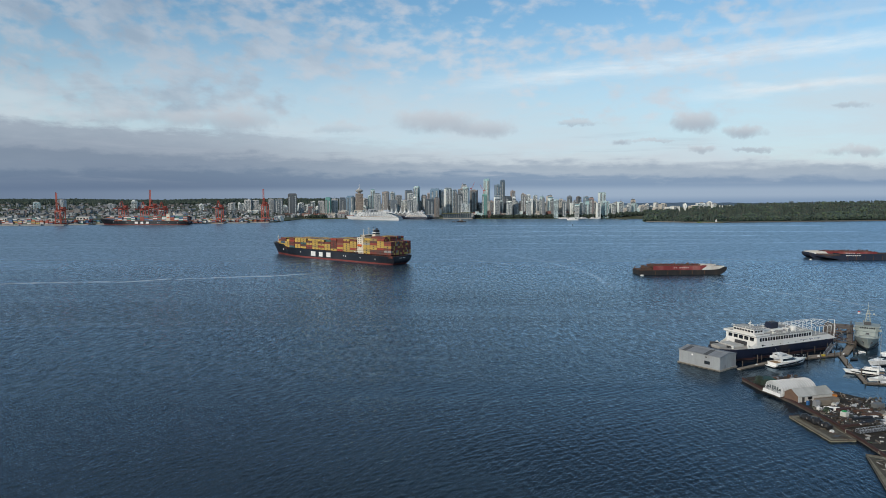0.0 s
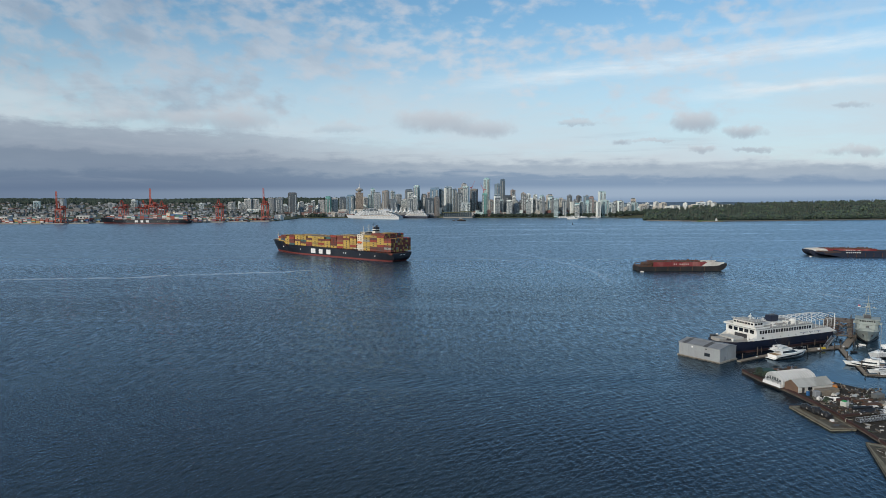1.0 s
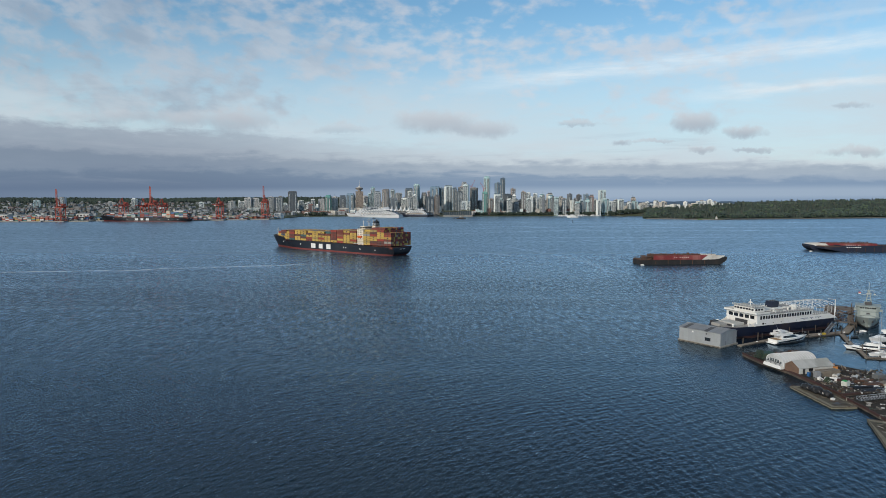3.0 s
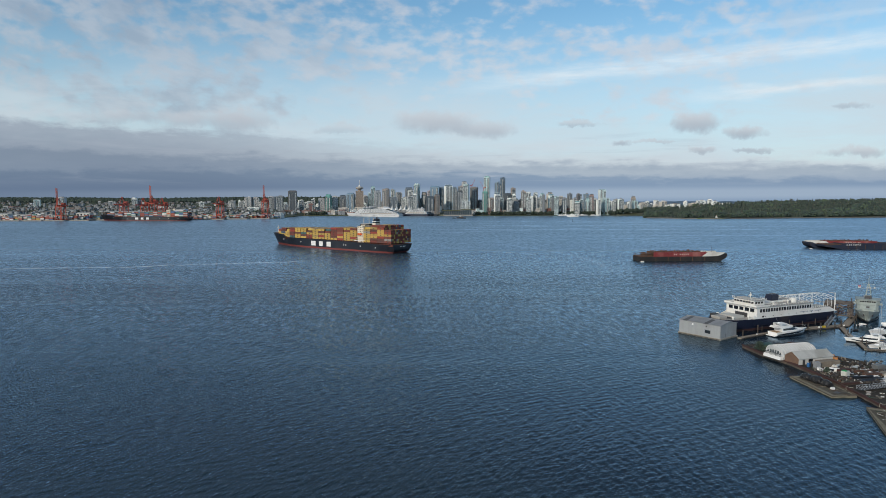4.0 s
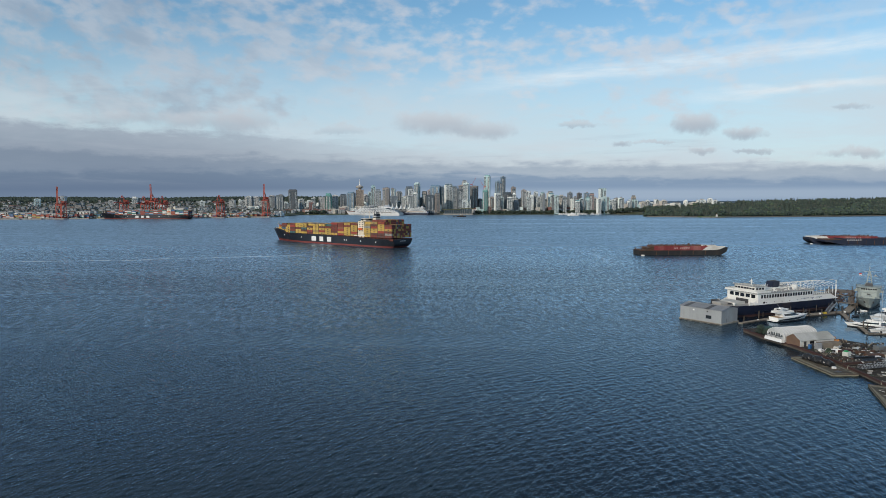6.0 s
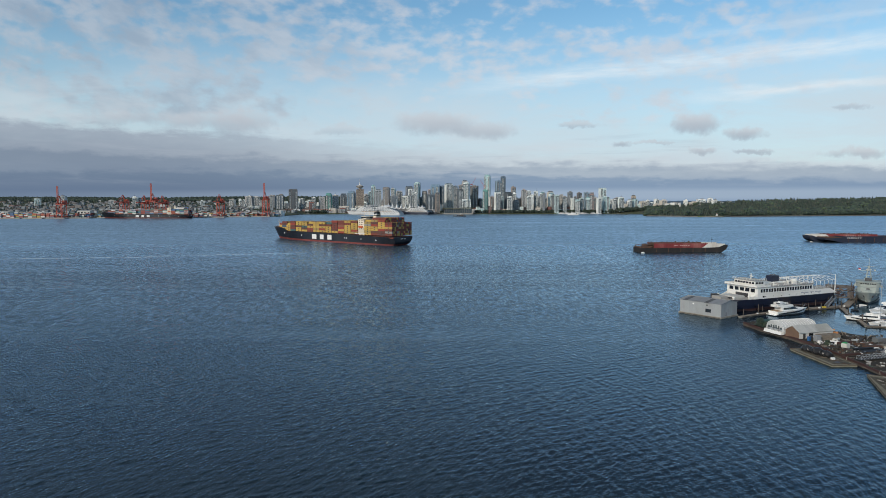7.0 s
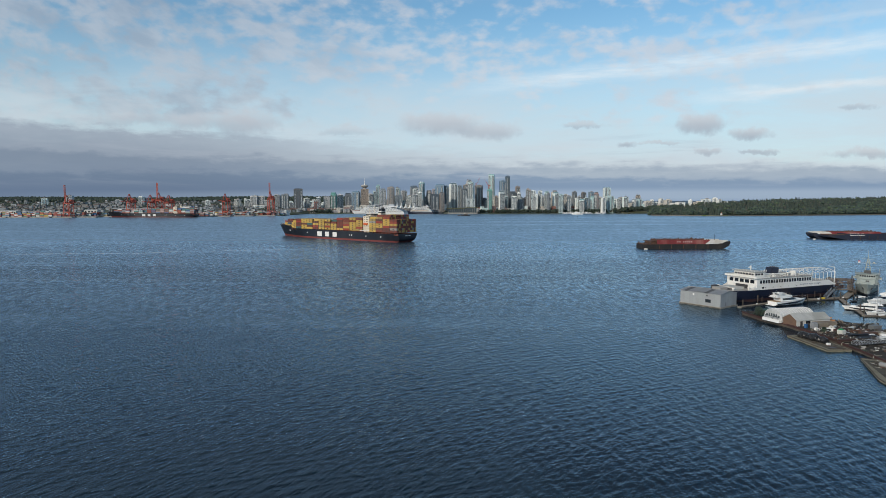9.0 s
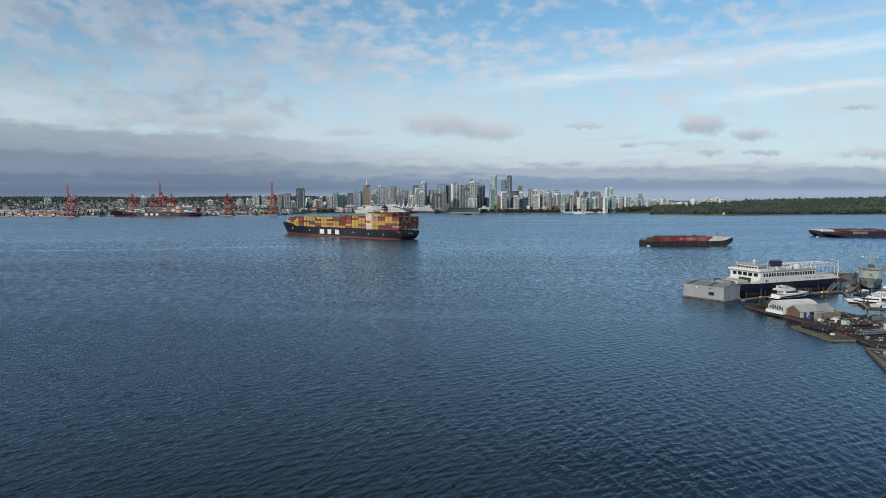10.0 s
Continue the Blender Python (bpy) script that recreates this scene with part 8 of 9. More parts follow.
# ------------------------------------------------------------------ the yard pier
def yard_pier():
    """Long low work barge: an earth-covered upper deck, a lower deck behind a cross beam, heavy wales along the edge."""
    t = thing("yard_barge", pose(0, 0, 0), "long low work barge with red-brown wales used as a yard", "barge")
    up = [(141.2, 292.5), (142.2, 278), (146.0, 262), (147.6, 245), (148.0, 229), (181.0, 238), (178.5, 262), (172, 272), (164.5, 280), (150.5, 296)]
    b = bmesh.new()
    prism(b, up, -1.2, 1.35)
    part("upper_deck", b, YARD_DECK, t, "muddy dark deck")
    low = [(148.0, 229), (147.6, 215), (146.2, 198), (144.5, 165), (190, 165), (186, 239)]
    b = bmesh.new()
    prism(b, low, -1.2, 0.75)
    part("lower_deck", b, YARD_DECK, t, "muddy dark lower deck")
    for (xa, ya), (xb, yb), z in ((up[0], up[1], 1.6), (up[1], up[2], 1.6), (up[2], up[3], 1.6), (up[3], up[4], 1.6), (low[0], low[1], 1.35), (low[1], low[2], 1.35), (low[2], low[3], 1.35), ((181, 238), (148, 229), 1.75)):
        d = Vector((xb - xa, yb - ya, 0)).normalized()
        s = Vector((-d.y, d.x, 0)) * 0.35
        n = max(1, int(math.hypot(xb - xa, yb - ya) / 6))
        for i in range(n):
            p = Vector((xa, ya, 0)).lerp(Vector((xb, yb, 0)), i / n) + d * 0.05
            q = Vector((xa, ya, 0)).lerp(Vector((xb, yb, 0)), (i + 1) / n) - d * 0.05
            dz = random.uniform(-0.06, 0.06)
            b = bmesh.new()
            loft(b, [[(c.x - s.x, c.y - s.y, z - 0.75 + dz), (c.x + s.x, c.y + s.y, z - 0.75 + dz), (c.x + s.x, c.y + s.y, z + dz), (c.x - s.x, c.y - s.y, z + dz)] for c in (p, q)], True)
            part("wale", b, WALE_RED, t)
            b = bmesh.new()
            loft(b, [[(c.x - s.x * 0.8, c.y - s.y * 0.8, -0.6), (c.x + s.x * 0.6, c.y + s.y * 0.6, -0.6), (c.x + s.x * 0.6, c.y + s.y * 0.6, z - 0.8), (c.x - s.x * 0.8, c.y - s.y * 0.8, z - 0.8)] for c in (p, q)], True)
            part("side_plate", b, DARK_TIMBER, t)


yard_pier()


def hoop_tent(m):
    """Hoop greenhouse of white ribbed sheet with glazed end wall."""
    t = thing("hoop_tent", m, "white ribbed hoop shelter with a windowed end wall", "shelter")
    W, H, L = 9.8, 5.4, 17.6
    skin_m = mat("hoop_sheet", (0.50, 0.51, 0.515), 0.45, 0, 0.3, 0.3, 0.0, (0.33, 0.34, 0.335), 0.7)
    n = 14
    def arc(k, r=1.0):
        a = math.pi * k / n
        y = W / 2 - W / 2 * math.cos(a) * r
        return (y, 1.2 + (H - 1.2) * math.sin(a) ** 0.75 * r)
    for i in range(13):
        x0, x1 = i * L / 13, (i + 1) * L / 13
        b = bmesh.new()
        rings = []
        for u in (0, 0.2, 0.5, 0.8, 1.0):
            sag = -0.24 * math.sin(math.pi * u)
            rings.append([(x0 + (x1 - x0) * u, *((lambda p: (p[0], p[1] + sag))(arc(k)))) for k in range(n + 1)] + [(x0 + (x1 - x0) * u, *((lambda p: (p[0], p[1] - 0.15))(arc(k, 0.97)))) for k in range(n, -1, -1)])
        loft(b, rings, True)
        part("roof_bay", b, skin_m, t)
    for i in range(14):
        b = bmesh.new()
        pts = [(i * L / 13, *arc(k, 1.012)) for k in range(n + 1)]
        for p, q in zip(pts, pts[1:]):
            tube(b, p, q, 0.09, 4)
        part("hoop", b, MARK_WHITE, t)
    for x in (0.05, L - 0.05):
        b = bmesh.new()
        pts = [arc(k, 0.985) for k in range(n + 1)]
        loft(b, [[(x + s, y, z) for y, z in pts] + [(x + s, W - 0.1, 0), (x + s, 0.1, 0)] for s in (-0.06, 0.06)], True)
        part("end_wall", b, skin_m, t)
    for y in (0, W):
        part("knee_wall", boxes((0, L, y - 0.12, y + 0.12, 0, 1.3)), skin_m, t)
    # porch rail across the end wall and a pale skirt below it
    b = bmesh.new()
    for k in range(14):
        box(b, -1.25, -1.17, 0.3 + k * 0.7, 0.38 + k * 0.7, 1.3, 2.5)
    box(b, -1.3, -1.12, 0.2, 9.6, 2.45, 2.58)
    part("porch_rail", b, STEEL_DARK, t)
    b = bmesh.new()
    loft(b, [[(-1.6, y, 0), (-1.2, y, 1.35), (-0.1, y, 1.35), (-0.1, y, 0)] for y in (0.1, 9.7)], True)
    part("skirt", b, MARK_WHITE, t, "pale sheet skirt under the end windows")
    for i in range(6):
        y0 = 1.0 + i * 1.34
        hh = 0.9 if i in (0, 5) else 1.4
        w = part("end_window", boxes((-0.14, 0.0, y0, y0 + 1.05, 2.0, 2.0 + hh)), mat("end_glass", (0.10, 0.12, 0.13), 0.2), t)
        part("frame", boxes((-0.18, -0.08, y0 - 0.1, y0, 1.9, 2.1 + hh), (-0.18, -0.08, y0, y0 + 1.05, 1.9, 2.0)), MARK_WHITE, w)


hoop_tent(pose(145.0, 264.0, 1.35, 0, 0, 16))


def gable_shed(m):
    t = thing("gable_shed", m, "low shed with a brown plywood gable and pale sheet roof", "shed")
    W, L, E, R = 7.0, 17.8, 2.7, 4.8
    ply = mat("plywood_brown", (0.15, 0.092, 0.064), 0.85, 0, 0.35, 0.5, 0.0, (0.11, 0.07, 0.05), 0.7)
    pale = mat("pale_sheet", (0.44, 0.44, 0.42), 0.7, 0, 0.35, 0.25, 0.0, (0.28, 0.28, 0.255), 0.8)
    b = bmesh.new()
    loft(b, [[(x, 0, 0), (x, W, 0), (x, W, E), (x, W / 2, R), (x, 0, E)] for x in (-0.08, 0.08)], True)
    part("gable_wall", b, ply, t, "brown plywood gable")
    b = bmesh.new()
    loft(b, [[(L + x, 0, 0), (L + x, W, 0), (L + x, W, E), (L + x, W / 2, R), (L + x, 0, E)] for x in (-0.08, 0.08)], True)
    part("gable_wall", b, ply, t)
    part("long_wall", boxes((0, L, -0.08, 0.08, 0, E)), SHED_WHITE, t)
    part("long_wall", boxes((0, L, W - 0.08, W + 0.08, 0, E)), SHED_WHITE, t)
    for i in range(10):
        for s in (0, 1):
            b = bmesh.new()
            x0, x1 = -0.3 + i * (L + 0.6) / 10, -0.3 + (i + 1) * (L + 0.6) / 10 - 0.03
            ys, zs = ((-0.5, W / 2), (E - 0.25, R + 0.05)) if s == 0 else ((W / 2, W + 0.5), (R + 0.05, E - 0.25))
            loft(b, [[(x, ys[0], zs[0]), (x, ys[1], zs[1]), (x, ys[1], zs[1] + 0.1), (x, ys[0], zs[0] + 0.1)] for x in (x0, x1)], True)
            part("roof_sheet", b, pale, t)
    for x0, x1, z0, z1 in ((2.0, 3.2, 0, 2.1), (5.0, 7.2, 1.0, 2.1)):
        part("door" if z0 == 0 else "window", boxes((x0, x1, -0.16, 0, z0, z1)), STEEL_DARK if z0 == 0 else TINT, t)


gable_shed(pose(147.2, 256.4, 1.35, 0, 0, 16))


def lumber_stack(x, y, rz, L, W, H, z=1.35):
    t = thing("lumber_stack", pose(x, y, z, 0, 0, rz), "stack of weathered grey boards in the yard", "lumber")
    rng = random.Random(int(x * 10))
    n, k = int(H / 0.28), int(W / 0.5)
    me = mesh_of("board", boxes((0, L, 0.02, 0.46, 0, 0.22)))
    me.materials.append(PLANK)
    for i in range(n):
        for j in range(k):
            if i < n - 1 or rng.random() < 0.7:
                ob = new("board", me)
                ob.parent = t
                ob.location = (rng.uniform(-0.3, 0.3), j * 0.5, i * 0.28)


lumber_stack(153.5, 252.0, 14, 10.0, 3.0, 2.6)
lumber_stack(171, 240, 40, 5.0, 2.0, 0.9)
lumber_stack(166, 246, -20, 4.0, 2.0, 0.6)


def yard_box(x, y, rz, a, b_, h, material, label, name="crate", z=1.35):
    solo(name, bevelled(boxes((-a / 2, a / 2, -b_ / 2, b_ / 2, 0, h)), 0.05), material, pose(x, y, z, 0, 0, rz), label, name.replace("_", " "), "yard clutter")


GREEN_LID = mat("green_plastic", (0.02, 0.30, 0.09), 0.5)
BLUE_TARP = mat("blue_plastic", (0.03, 0.12, 0.30), 0.5)
TEAL_TARP = mat("dark_teal_tarp", (0.02, 0.07, 0.06), 0.7, 0, 0.4, 0.5)
ORANGE = mat("machine_orange", (0.42, 0.16, 0.03), 0.55, 0, 0.3, 0.5)


def tote_tank(x, y):
    t = thing("tote_tank", pose(x, y, 1.35, 0, 0, 25), "white plastic tank with a bright green cover on the yard", "tank")
    part("body", bevelled(boxes((-1.25, 1.25, -1.1, 1.1, 0, 2.3)), 0.22, 2), mat("tank_plastic", (0.58, 0.59, 0.55), 0.5, 0, 0.25, 0.6), t)
    b = bmesh.new()
    loft(b, [[(-1.1, y0, 2.32 + dz), (-0.2, y0, 2.55 + dz), (0.6, y0, 2.34 + dz), (0.6, y0, 2.28), (-1.1, y0, 2.28)] for y0, dz in ((-0.7, 0), (0, 0.25), (0.8, 0.05))], True)
    part("cover", b, GREEN_LID, t, "crumpled bright green cover")


tote_tank(155.5, 239.0)


def upturned_boat(x, y, rz, s, material, label):
    t = thing("upturned_boat", pose(x, y, 1.35, 0, 0, rz), label, "boat", "boats ashore in the yard")
    b = bmesh.new()
    loft(b, [[(a * s, -w * s, 0.05), (a * s, -w * 0.7 * s, 0.75 * s), (a * s, 0, 1.0 * s), (a * s, w * 0.7 * s, 0.75 * s), (a * s, w * s, 0.05)] for a, w in ((-2.4, 0.85), (0, 1.0), (1.6, 0.75), (2.7, 0.08))], True)
    part("hull", b, material, t)
    part("keel", boxes((-2.3 * s, 2.2 * s, -0.06, 0.06, 0.95 * s, 1.12 * s)), material, t)


upturned_boat(155.8, 247.4, -15, 1.2, YACHT_WHITE, "upturned white boat hull lying in the yard")
upturned_boat(166.5, 250.5, 40, 1.1, SHED_WHITE, "upturned dull white dinghy in the yard")
upturned_boat(172.0, 236.8, -5, 1.0, YACHT_WHITE, "small upturned white skiff on the yard deck")


def excavator(x, y, rz):
    t = thing("excavator", pose(x, y, 1.35, 0, 0, rz), "small worn orange excavator parked on the yard", "excavator")
    for s in (-1, 1):
        b = bmesh.new()
        loft(b, [[(a, s * 1.0 + c, z) for a, z in ((-1.5, 0.35), (-1.2, 0), (1.2, 0), (1.5, 0.35), (1.2, 0.75), (-1.2, 0.75))] for c in (-0.25, 0.25)], True)
        part("track", b, PAINT_BLACK, t)
    part("body", bevelled(boxes((-1.5, 1.2, -1.1, 1.1, 0.85, 1.8)), 0.12), ORANGE, t)
    part("cab", bevelled(boxes((-0.2, 1.1, 0.1, 1.0, 1.8, 3.0)), 0.1), ORANGE, t)
    part("cab_window", boxes((-0.1, 1.15, 0.05, 1.05, 2.1, 2.8)), TINT, t)
    for p, q, r in (((1.1, -0.2, 1.5), (2.6, -0.2, 3.8), 0.22), ((2.6, -0.2, 3.8), (4.3, -0.2, 2.2), 0.17), ((4.3, -0.2, 2.2), (4.4, -0.2, 0.9), 0.3)):
        b = bmesh.new()
        tube(b, p, q, r, 6)
        part("arm", b, ORANGE, t)


excavator(165.5, 262.5, 150)


def pipe_bundle(x, y, rz, n, L, r, material, label, z=1.35):
    t = thing("pipe_bundle", pose(x, y, z, 0, 0, rz), label, "pipes", "yard clutter")
    rng = random.Random(int(x * 7 + y))
    for i in range(n):
        b = bmesh.new()
        a = rng.uniform(-0.08, 0.08)
        yy, zz = (i % 4) * r * 2.1, r + (i // 4) * r * 1.8
        tube(b, (rng.uniform(-0.6, 0), yy - a * L / 2, zz), (L + rng.uniform(-0.8, 0.6), yy + a * L / 2, zz), r, 8)
        part("pipe", b, material, t)


pipe_bundle(156, 234.8, 8, 5, 9, 0.38, PAINT_BLACK, "bundle of thick black pipes lying on the yard deck")
pipe_bundle(162, 236.8, 14, 4, 7, 0.3, MARK_WHITE, "few white pipes lying on the yard deck")
pipe_bundle(157, 231.6, 15, 4, 12, 0.3, PAINT_BLACK, "long dark pipes along the cross beam")
pipe_bundle(160.2, 252.0, 50, 2, 5, 0.55, SHED_WHITE, "pair of fat white pipes")
pipe_bundle(163, 243.5, 16, 6, 8, 0.28, RUST, "bundle of rusty steel pipes")
yard_box(167, 240.5, 10, 7, 2.2, 1.0, RUST, "long rusty steel trough in the yard", "trough")
yard_box(159.5, 246, 20, 6, 1.8, 1.3, WALE_RED, "rust-red steel box in the yard", "steel_box")
yard_box(176, 250, 14, 4.2, 2.6, 1.9, mat("skip_grey", (0.16, 0.17, 0.175), 0.6, 0.2, 0.4, 0.4, 0.0, (0.10, 0.08, 0.07), 0.7), "open grey metal skip at the yard's edge", "skip")
yard_box(151.5, 250.8, 10, 2.2, 1.8, 2.8, GREY_ROOF, "grey plastic cabinet beside the lumber stack", "cabinet")
yard_box(149.6, 253.4, 25, 1.0, 1.0, 1.7, BLUE_TARP, "blue plastic drum beside the shed", "drum")
yard_box(151.0, 254.2, 5, 0.9, 0.9, 2.0, STEEL_DARK, "dark tool cabinet beside the shed", "cabinet")
yard_box(150.2, 247.2, 30, 1.2, 0.9, 1.4, MARK_WHITE, "white drum standing in the yard", "drum")
yard_box(168, 234.5, 12, 6.5, 2.0, 0.5, MARK_WHITE, "stack of pale panels on the yard deck", "panel_stack")
yard_box(173.5, 241.5, 25, 5.0, 3.0, 0.7, mat("pale_pallet", (0.45, 0.42, 0.36), 0.85), "pallets of pale sheets in the yard", "pallet_stack")
yard_box(147.6, 283.6, 10, 6.5, 5.0, 2.6, TEAL_TARP, "dark green tarpaulin over gear behind the hoop shelter", "tarped_gear")


def yard_scrap():
    """Scrap too small to tell apart, strewn over the deck."""
    rng = random.Random(44)
    b = bmesh.new()
    for i in range(950):
        y = rng.uniform(231, 262)
        x = rng.uniform(149.0, 149 + (y - 222) * 0.72 + 8)
        if 250 < y and x < 168 and y > 252 + (x - 150) * 0.1:
            continue
        l, w, h = rng.uniform(0.2, 1.4), rng.uniform(0.12, 0.6), rng.uniform(0.1, 0.7)
        a = rng.uniform(0, 3.14)
        c, s = math.cos(a), math.sin(a)
        tilt = rng.uniform(-0.2, 0.2)
        prism(b, [(x + c * p - s * q, y + s * p + c * q) for p, q in ((-l / 2, -w / 2), (l / 2, -w / 2), (l / 2 * 0.8, w / 2), (-l / 2, w / 2))], 1.3, 1.36 + h)
    cols = palette("scrap_colours", [(4, (0.06, 0.055, 0.048)), (5, (0.028, 0.028, 0.029)), (2, (0.15, 0.135, 0.115)), (1, (0.52, 0.52, 0.50)), (1, (0.10, 0.05, 0.035)), (1, (0.05, 0.065, 0.045)), (1, (0.28, 0.275, 0.27))], 0.8)
    solo("yard_scrap", b, cols, pose(0, 0, 0), "scattered scrap, tools and timber ends on the yard", "scrap", "", "stuff")
    b = bmesh.new()
    for i in range(150):
        y = rng.uniform(168, 226)
        x = rng.uniform(149, 165)
        l, w, h = rng.uniform(0.3, 2.6), rng.uniform(0.15, 0.6), rng.uniform(0.1, 0.5)
        a = rng.uniform(0, 3.14)
        c, s = math.cos(a), math.sin(a)
        prism(b, [(x + c * p - s * q, y + s * p + c * q) for p, q in ((-l / 2, -w / 2), (l / 2, -w / 2), (l / 2, w / 2), (-l / 2, w / 2))], 0.7, 0.76 + h)
    solo("deck_scrap", b, cols, pose(0, 0, 0), "timber ends and scrap on the lower deck", "scrap", "", "stuff")


yard_scrap()


def gear_heap(x, y, r, n, mats, label, seed):
    """A heap of boxes, drums, beams and bent sheets, each its own piece."""
    rng = random.Random(seed)
    t = thing("gear_heap", pose(x, y, 1.35, 0, 0, rng.uniform(0, 90)), label, "heap", "heaps in the yard")
    for i in range(n):
        a, d = rng.random() * 6.28, r * rng.random() ** 0.6
        px, py = d * math.cos(a), d * math.sin(a) * 0.7
        pz = max(0.0, (1 - d / r) * 0.5 * rng.random())
        b = bmesh.new()
        kind = rng.random()
        if kind < 0.35:
            s1, s2, hh = rng.uniform(0.3, 0.9), rng.uniform(0.2, 0.6), rng.uniform(0.3, 1.1)
            box(b, -s1, s1, -s2, s2, 0, hh)
            bevelled(b, 0.04)
            name = "case"
        elif kind < 0.55:
            tube(b, (0, 0, 0), (0, 0, rng.uniform(0.7, 1.0)), 0.32, 9)
            name = "barrel"
        elif kind < 0.85:
            l = rng.uniform(1.5, 4.5)
            tube(b, (-l / 2, 0, 0.1), (l / 2, 0, 0.1 + rng.uniform(0.1, 1.2)), rng.uniform(0.06, 0.16), 5)
            name = "beam"
        else:
            w = rng.uniform(0.8, 1.8)
            loft(b, [[(-w, u * 1.2, 0.1 + 0.5 * math.sin(u * 2)), (w, u * 1.2, 0.1 + 0.45 * math.sin(u * 2 + 0.3)), (w, u * 1.2, 0.04 + 0.45 * math.sin(u * 2 + 0.3)), (-w, u * 1.2, 0.04 + 0.5 * math.sin(u * 2))] for u in (0, 0.4, 0.8, 1.2)], True)
            name = "sheet"
        ob = part(name, b, rng.choice(mats), t)
        ob.matrix_local = pose(px, py, pz, 0, 0, rng.uniform(0, 180))


RUST_DULL = mat("dull_rust", (0.055, 0.036, 0.028), 0.9, 0, 0.6, 0.3, 0.02, (0.03, 0.024, 0.021), 0.8)
DARKS = (STEEL_DARK, DARK_TIMBER, RUST_DULL, PAINT_BLACK, YARD_DECK, PLANK)
MIXED = (STEEL_DARK, DARK_TIMBER, RUST_DULL, PAINT_BLACK, MARK_WHITE, GREY_ROOF, GREY_PANEL)
for hx, hy, hr, hn, hm, hw in ((153.0, 246.0, 3.0, 22, MIXED, "heap of rusty gear and grey boxes in the yard"), (152.2, 240.2, 2.6, 20, DARKS, "heap of dark scrap beside the barge's edge"),
                               (159.5, 242.6, 3.2, 24, MIXED, "heap of mixed boxes and beams in the yard"), (163.0, 249.0, 3.4, 24, DARKS, "heap of rusty beams and drums in the yard"),
                               (168.5, 245.0, 3.0, 20, MIXED, "heap of pale and rusty gear in the yard"), (172.0, 256.0, 3.2, 20, DARKS, "heap of dark timber and drums in the yard"),
                               (170.0, 263.5, 2.8, 18, DARKS, "heap of dark gear at the yard's back edge"), (152.5, 235.4, 2.4, 18, DARKS, "low heap of dark scrap near the cross beam"),
                               (165.0, 232.6, 3.0, 18, MIXED, "scattered pale gear near the cross beam"), (176.0, 244.5, 2.6, 16, MIXED, "heap of panels and boxes at the yard's edge"),
                               (144.8, 286.5, 2.2, 14, DARKS, "heap of dark gear on the barge's end"), (158.0, 257.6, 1.6, 8, DARKS, "few dark boxes beside the shed")):
    gear_heap(hx, hy, hr, hn, hm, hw, int(hx * 10))


def shrub(x, y, z, h, label):
    """A leafy shrub: stems and many small leaf faces."""
    rng = random.Random(int(x * 3 + y))
    t = thing("shrub", pose(x, y, z), label, "shrub", "shrubs on the yard")
    b = bmesh.new()
    for i in range(6):
        a = rng.random() * 6.28
        tube(b, (0, 0, 0), (h * 0.35 * math.cos(a), h * 0.35 * math.sin(a), h * rng.uniform(0.5, 0.85)), 0.08, 4, 0.03)
    part("stem", b, DARK_TIMBER, t)
    verts, faces = [], []
    for i in range(900):
        a, r = rng.random() * 6.28, h * 0.55 * rng.random() ** 0.6
        zz = h * (0.15 + 0.85 * rng.random() ** 0.8)
        r *= 1.15 - 0.7 * (zz / h) ** 2
        c = Vector((r * math.cos(a), r * math.sin(a), zz))
        u = Vector((rng.uniform(-1, 1), rng.uniform(-1, 1), rng.uniform(-1, 1))).normalized() * 0.22
        v = u.orthogonal().normalized() * 0.14
        k = len(verts)
        verts += [c - u, c + v, c + u, c - v]
        faces.append((k, k + 1, k + 2, k + 3))
    ob = raw("foliage", verts, faces, LEAVES)
    ob.parent = t


shrub(143.6, 281.5, 1.35, 4.2, "bushy green shrub growing on the barge's end")
shrub(145.6, 279.0, 1.35, 3.0, "smaller green shrub beside the hoop shelter")
shrub(151.8, 244.4, 1.35, 2.2, "low weedy shrub among yard scrap")


def low_float(outline, label, z=0.6):
    t = thing("work_float", pose(0, 0, 0), label, "float", "floats beside the yard")
    b = bmesh.new()
    prism(b, outline, -0.8, z)
    part("deck", bevelled(b, 0.12), MOSSY, t)
    b = bmesh.new()
    c = (sum(p[0] for p in outline) / len(outline), sum(p[1] for p in outline) / len(outline))
    for (xa, ya), (xb, yb) in zip(outline, outline[1:] + outline[:1]):
        tube(b, (xa, ya, z + 0.02), (xb, yb, z + 0.02), 0.16, 5)
    part("kerb", b, DARK_TIMBER, t)
    # trodden dirt over the middle, leaving a pale mossy margin
    b = bmesh.new()
    inner = [(c[0] + (x - c[0]) * 0.72 + 0.5, c[1] + (y - c[1]) * 0.90) for x, y in outline]
    prism(b, inner, z - 0.02, z + 0.012)
    part("dirt", b, mat("float_dirt", (0.125, 0.114, 0.092), 0.95, 0, 0.8, 0.35, 0.05, (0.055, 0.048, 0.038), 0.95, False, 0.2), t, "dark trodden dirt")
    return t


low_float([(136.9, 217.2), (146.3, 217.6), (146.6, 243.0), (135.9, 242.4)][0:4], "low mossy concrete float carrying a black bundle")
low_float([(130.7, 180.3), (129, 172), (143.6, 172), (146.2, 202.5), (141.4, 205.4)], "low mossy timber float with a grey drum")


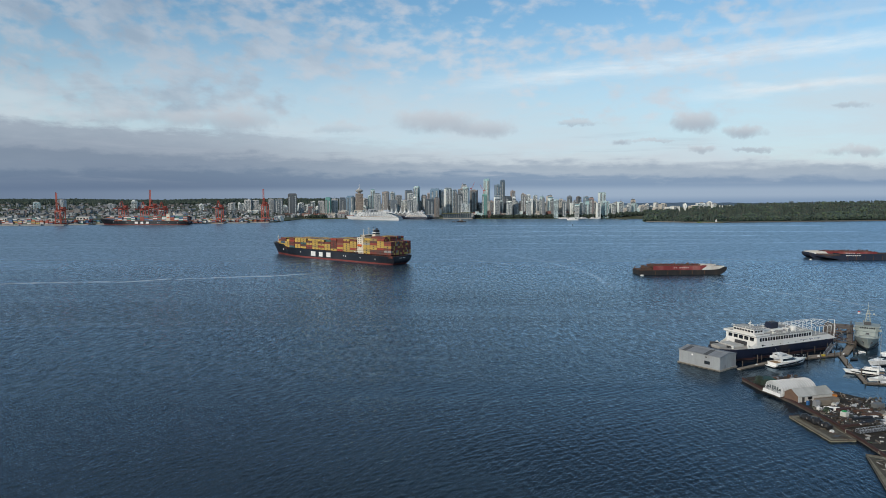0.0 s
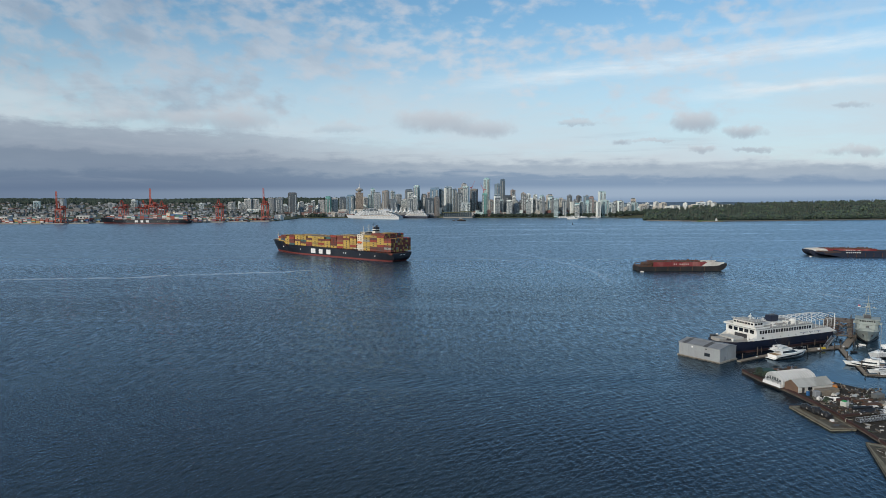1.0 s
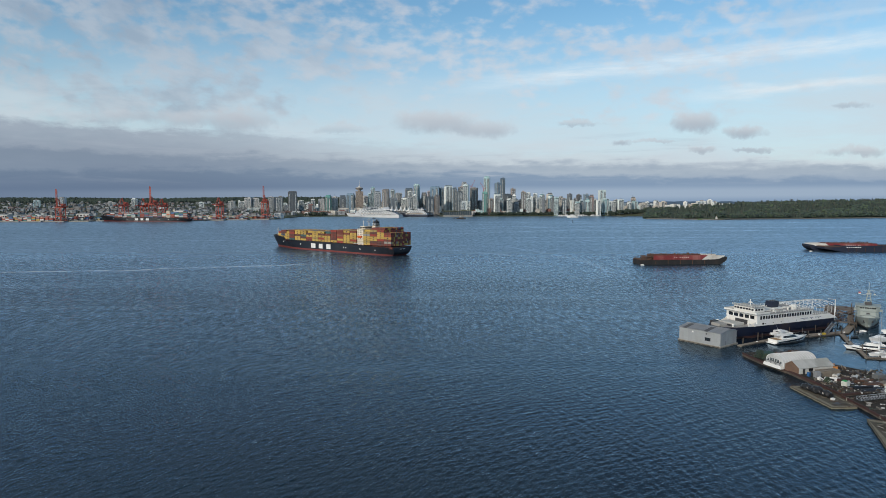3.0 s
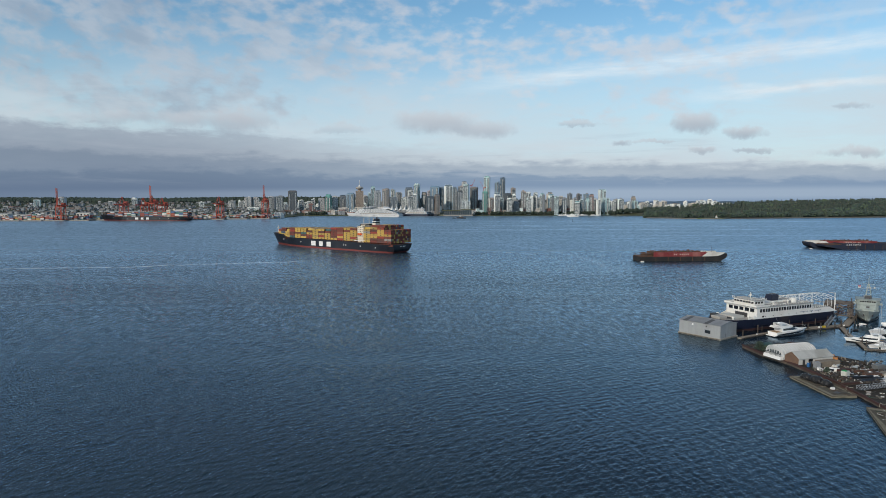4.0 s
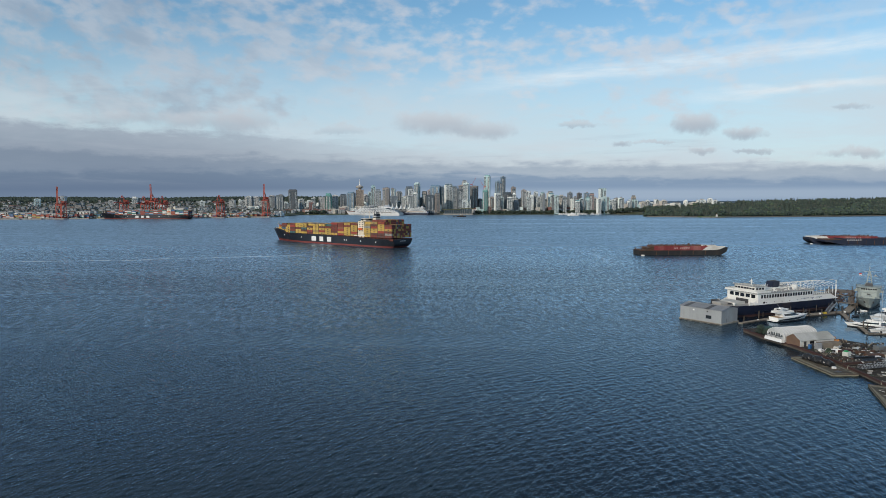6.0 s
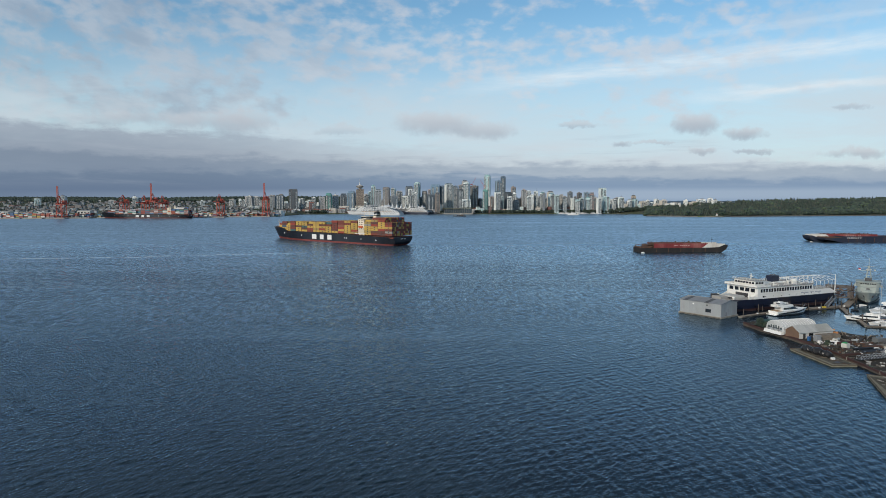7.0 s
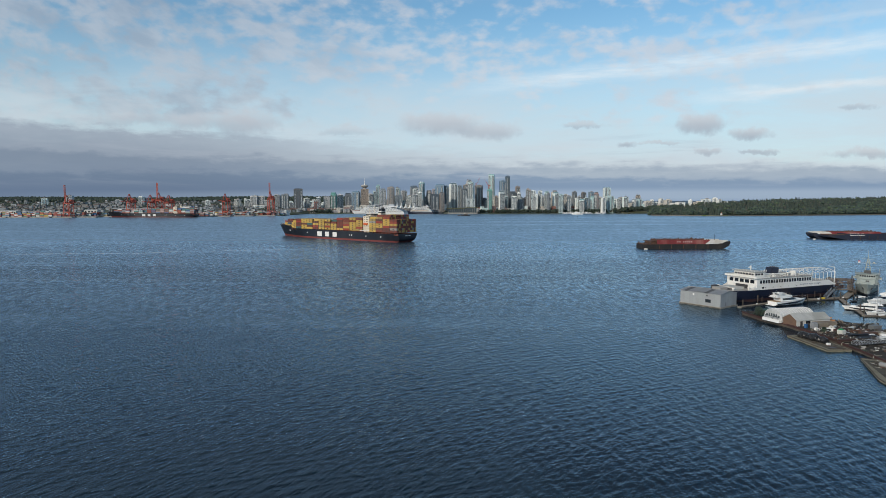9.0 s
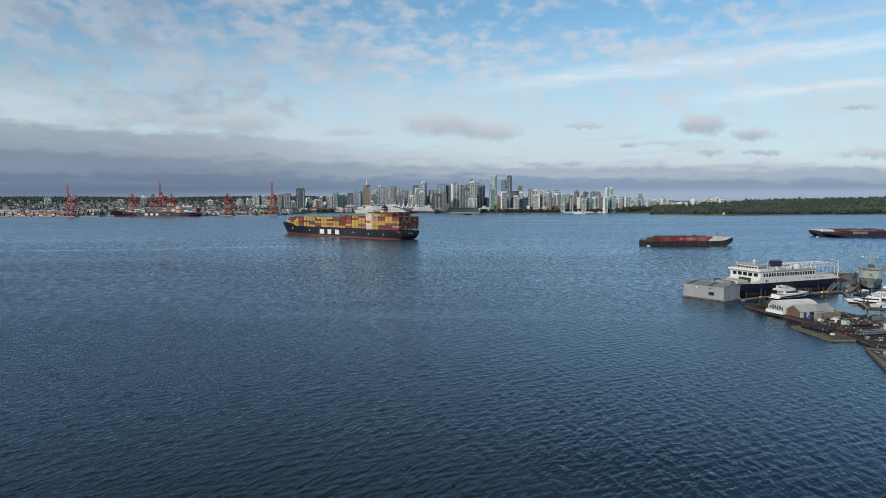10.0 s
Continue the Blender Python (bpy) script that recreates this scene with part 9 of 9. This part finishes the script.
def float_planks():
    """Loose boards, hose ends and dirt-dark mats left on the mossy float."""
    rng = random.Random(15)
    for i in range(26):
        x, y = rng.uniform(137.6, 145.4), rng.uniform(218.5, 241)
        if abs(x - (139.4 + (239.8 - y) * 0.25)) < 2.0 and y > 226:
            continue
        l = rng.uniform(0.8, 4.2)
        b = boxes((0, l, -0.12, 0.12, 0, 0.09))
        solo("loose_board", b, rng.choice((PLANK, DARK_TIMBER, DARK_TIMBER, RUST)), pose(x, y, 0.62, 0, 0, rng.uniform(-110, 20)), "loose weathered board lying on the float", "board", "boards on the float")
    for x, y, a, w in ((144.2, 231, 5, 2.4), (141.6, 221.5, 40, 1.6), (144.6, 238.5, 80, 1.8)):
        solo("rubber_mat", boxes((-w, w, -0.8, 0.8, 0, 0.05)), STEEL_DARK, pose(x, y, 0.62, 0, 0, a), "dark rubber mat lying on the float", "mat", "mats on the float")


float_planks()


def tarp_bundle():
    """Lumpy black tarped roll, tied at intervals."""
    t = thing("tarp_bundle", pose(139.4, 239.8, 0.62, 0, 0, -76), "long lumpy bundle under shiny black sheeting on the float", "bundle")
    rng = random.Random(7)
    for j, (x0, L, r) in enumerate(((0, 4.6, 1.35), (4.7, 4.6, 1.5), (9.4, 3.8, 1.3))):
        b = bmesh.new()
        rings = []
        for k in range(9):
            u = k / 8
            rr = r * (0.55 + 0.45 * math.sin(math.pi * min(max(u, 0.06), 0.94)) ** 0.5)
            rings.append([(x0 + u * L, rr * 1.15 * math.cos(a) * (1 + 0.16 * rng.uniform(-1, 1)), rr * 0.95 + rr * math.sin(a) * (1 + 0.14 * rng.uniform(-1, 1))) for a in [i * 2 * math.pi / 12 for i in range(12)]])
        loft(b, rings, True)
        part("roll", b, TARP_BLACK, t)
    for x0 in (4.65, 9.35, 13.0):
        b = bmesh.new()
        tube(b, (x0, -0.7, 0.4), (x0, 0.7, 1.6), 0.07, 4)
        part("lashing", b, MARK_WHITE, t)


tarp_bundle()
yard_box(142.2, 225.2, 10, 1.3, 0.9, 0.8, MARK_WHITE, "small white box on the mossy float", "box", 0.6)
b = bmesh.new()
tube(b, (-2.2, 0, 0.75), (2.2, 0, 0.75), 0.75, 14)
solo("steel_drum", b, mat("drum_grey", (0.36, 0.36, 0.36), 0.5, 0.2, 0.3, 0.4), pose(141.5, 192.5, 0.6, 0, 0, 112), "large grey steel drum lying on the float", "drum")
b = bmesh.new()
for i in range(60):
    a, l = random.uniform(0, 3.1), random.uniform(0.4, 2.4)
    x, y = random.uniform(137, 145), random.uniform(176, 202)
    if x < 131.5 + (y - 180) * 0.40 + 1.2:
        continue
    tube(b, (x, y, 0.75), (x + l * math.cos(a), y + l * math.sin(a), 0.78), random.uniform(0.05, 0.16), 5)
solo("float_scrap", b, MATS["scrap_colours"], pose(0, 0, 0), "sticks and rods strewn on the float", "scrap", "", "stuff")
boarding_ramp((149.8, 222.3, 1.5), (176, 229.5, 1.7), 1.9, "aluminium truss gangway lying on the lower deck")


def hoses():
    """Green and pale hoses trailing over the wales."""
    for k, (x, y, col, label) in enumerate(((147.9, 214, mat("hose_green", (0.08, 0.16, 0.10), 0.7), "green rope trailing over the barge's edge"), (147.8, 226, mat("rope_pale", (0.35, 0.34, 0.28), 0.8), "pale rope hanging over the barge's edge"), (147.0, 207, MATS["rope_pale"], "pale mooring rope over the barge's edge"))):
        b = bmesh.new()
        pts = [(3.5, 1.2, 0.0), (2.4, 0.2, 0.15), (1.2, 0.5, 0.1), (0.2, 0, 0.65), (-0.4, -0.3, 0.3), (-0.55, -0.8, -0.5)]
        for p, q in zip(pts, pts[1:]):
            tube(b, p, q, 0.09, 5)
        solo("rope", b, col, pose(x, y, 0.85), label, "rope", "ropes on the yard barge")


hoses()


def work_raft():
    t = thing("work_raft", pose(161.5, 292.5, 0, 0, 0, 12), "low dark raft heaped with gear behind the shelter", "raft")
    part("deck", boxes((-9, 9, -3, 3, -0.5, 0.6)), DARK_TIMBER, t)
    rng = random.Random(3)
    for i in range(26):
        x, y = rng.uniform(-8, 8), rng.uniform(-2.4, 2.4)
        s, h = rng.uniform(0.3, 0.9), rng.uniform(0.4, 1.7)
        b = boxes((x - s, x + s, y - s * 0.7, y + s * 0.7, 0.6, 0.6 + h))
        part("gear_box", bevelled(b, 0.08), rng.choice((STEEL_DARK, DARK_TIMBER, PAINT_BLACK, RUST, GREY_ROOF)), t)


work_raft()


def motions():
    walk(sea, [(0, pose(0, 0, 0)), (5, pose(2.2, -2.6, 0)), (10, pose(4.4, -5.2, 0))])
    walk(tug, [(0, pose(66, 2250, 0, 0, 0, 175)), (10, pose(63, 2250, 0, 0, 0, 175))])


motions()
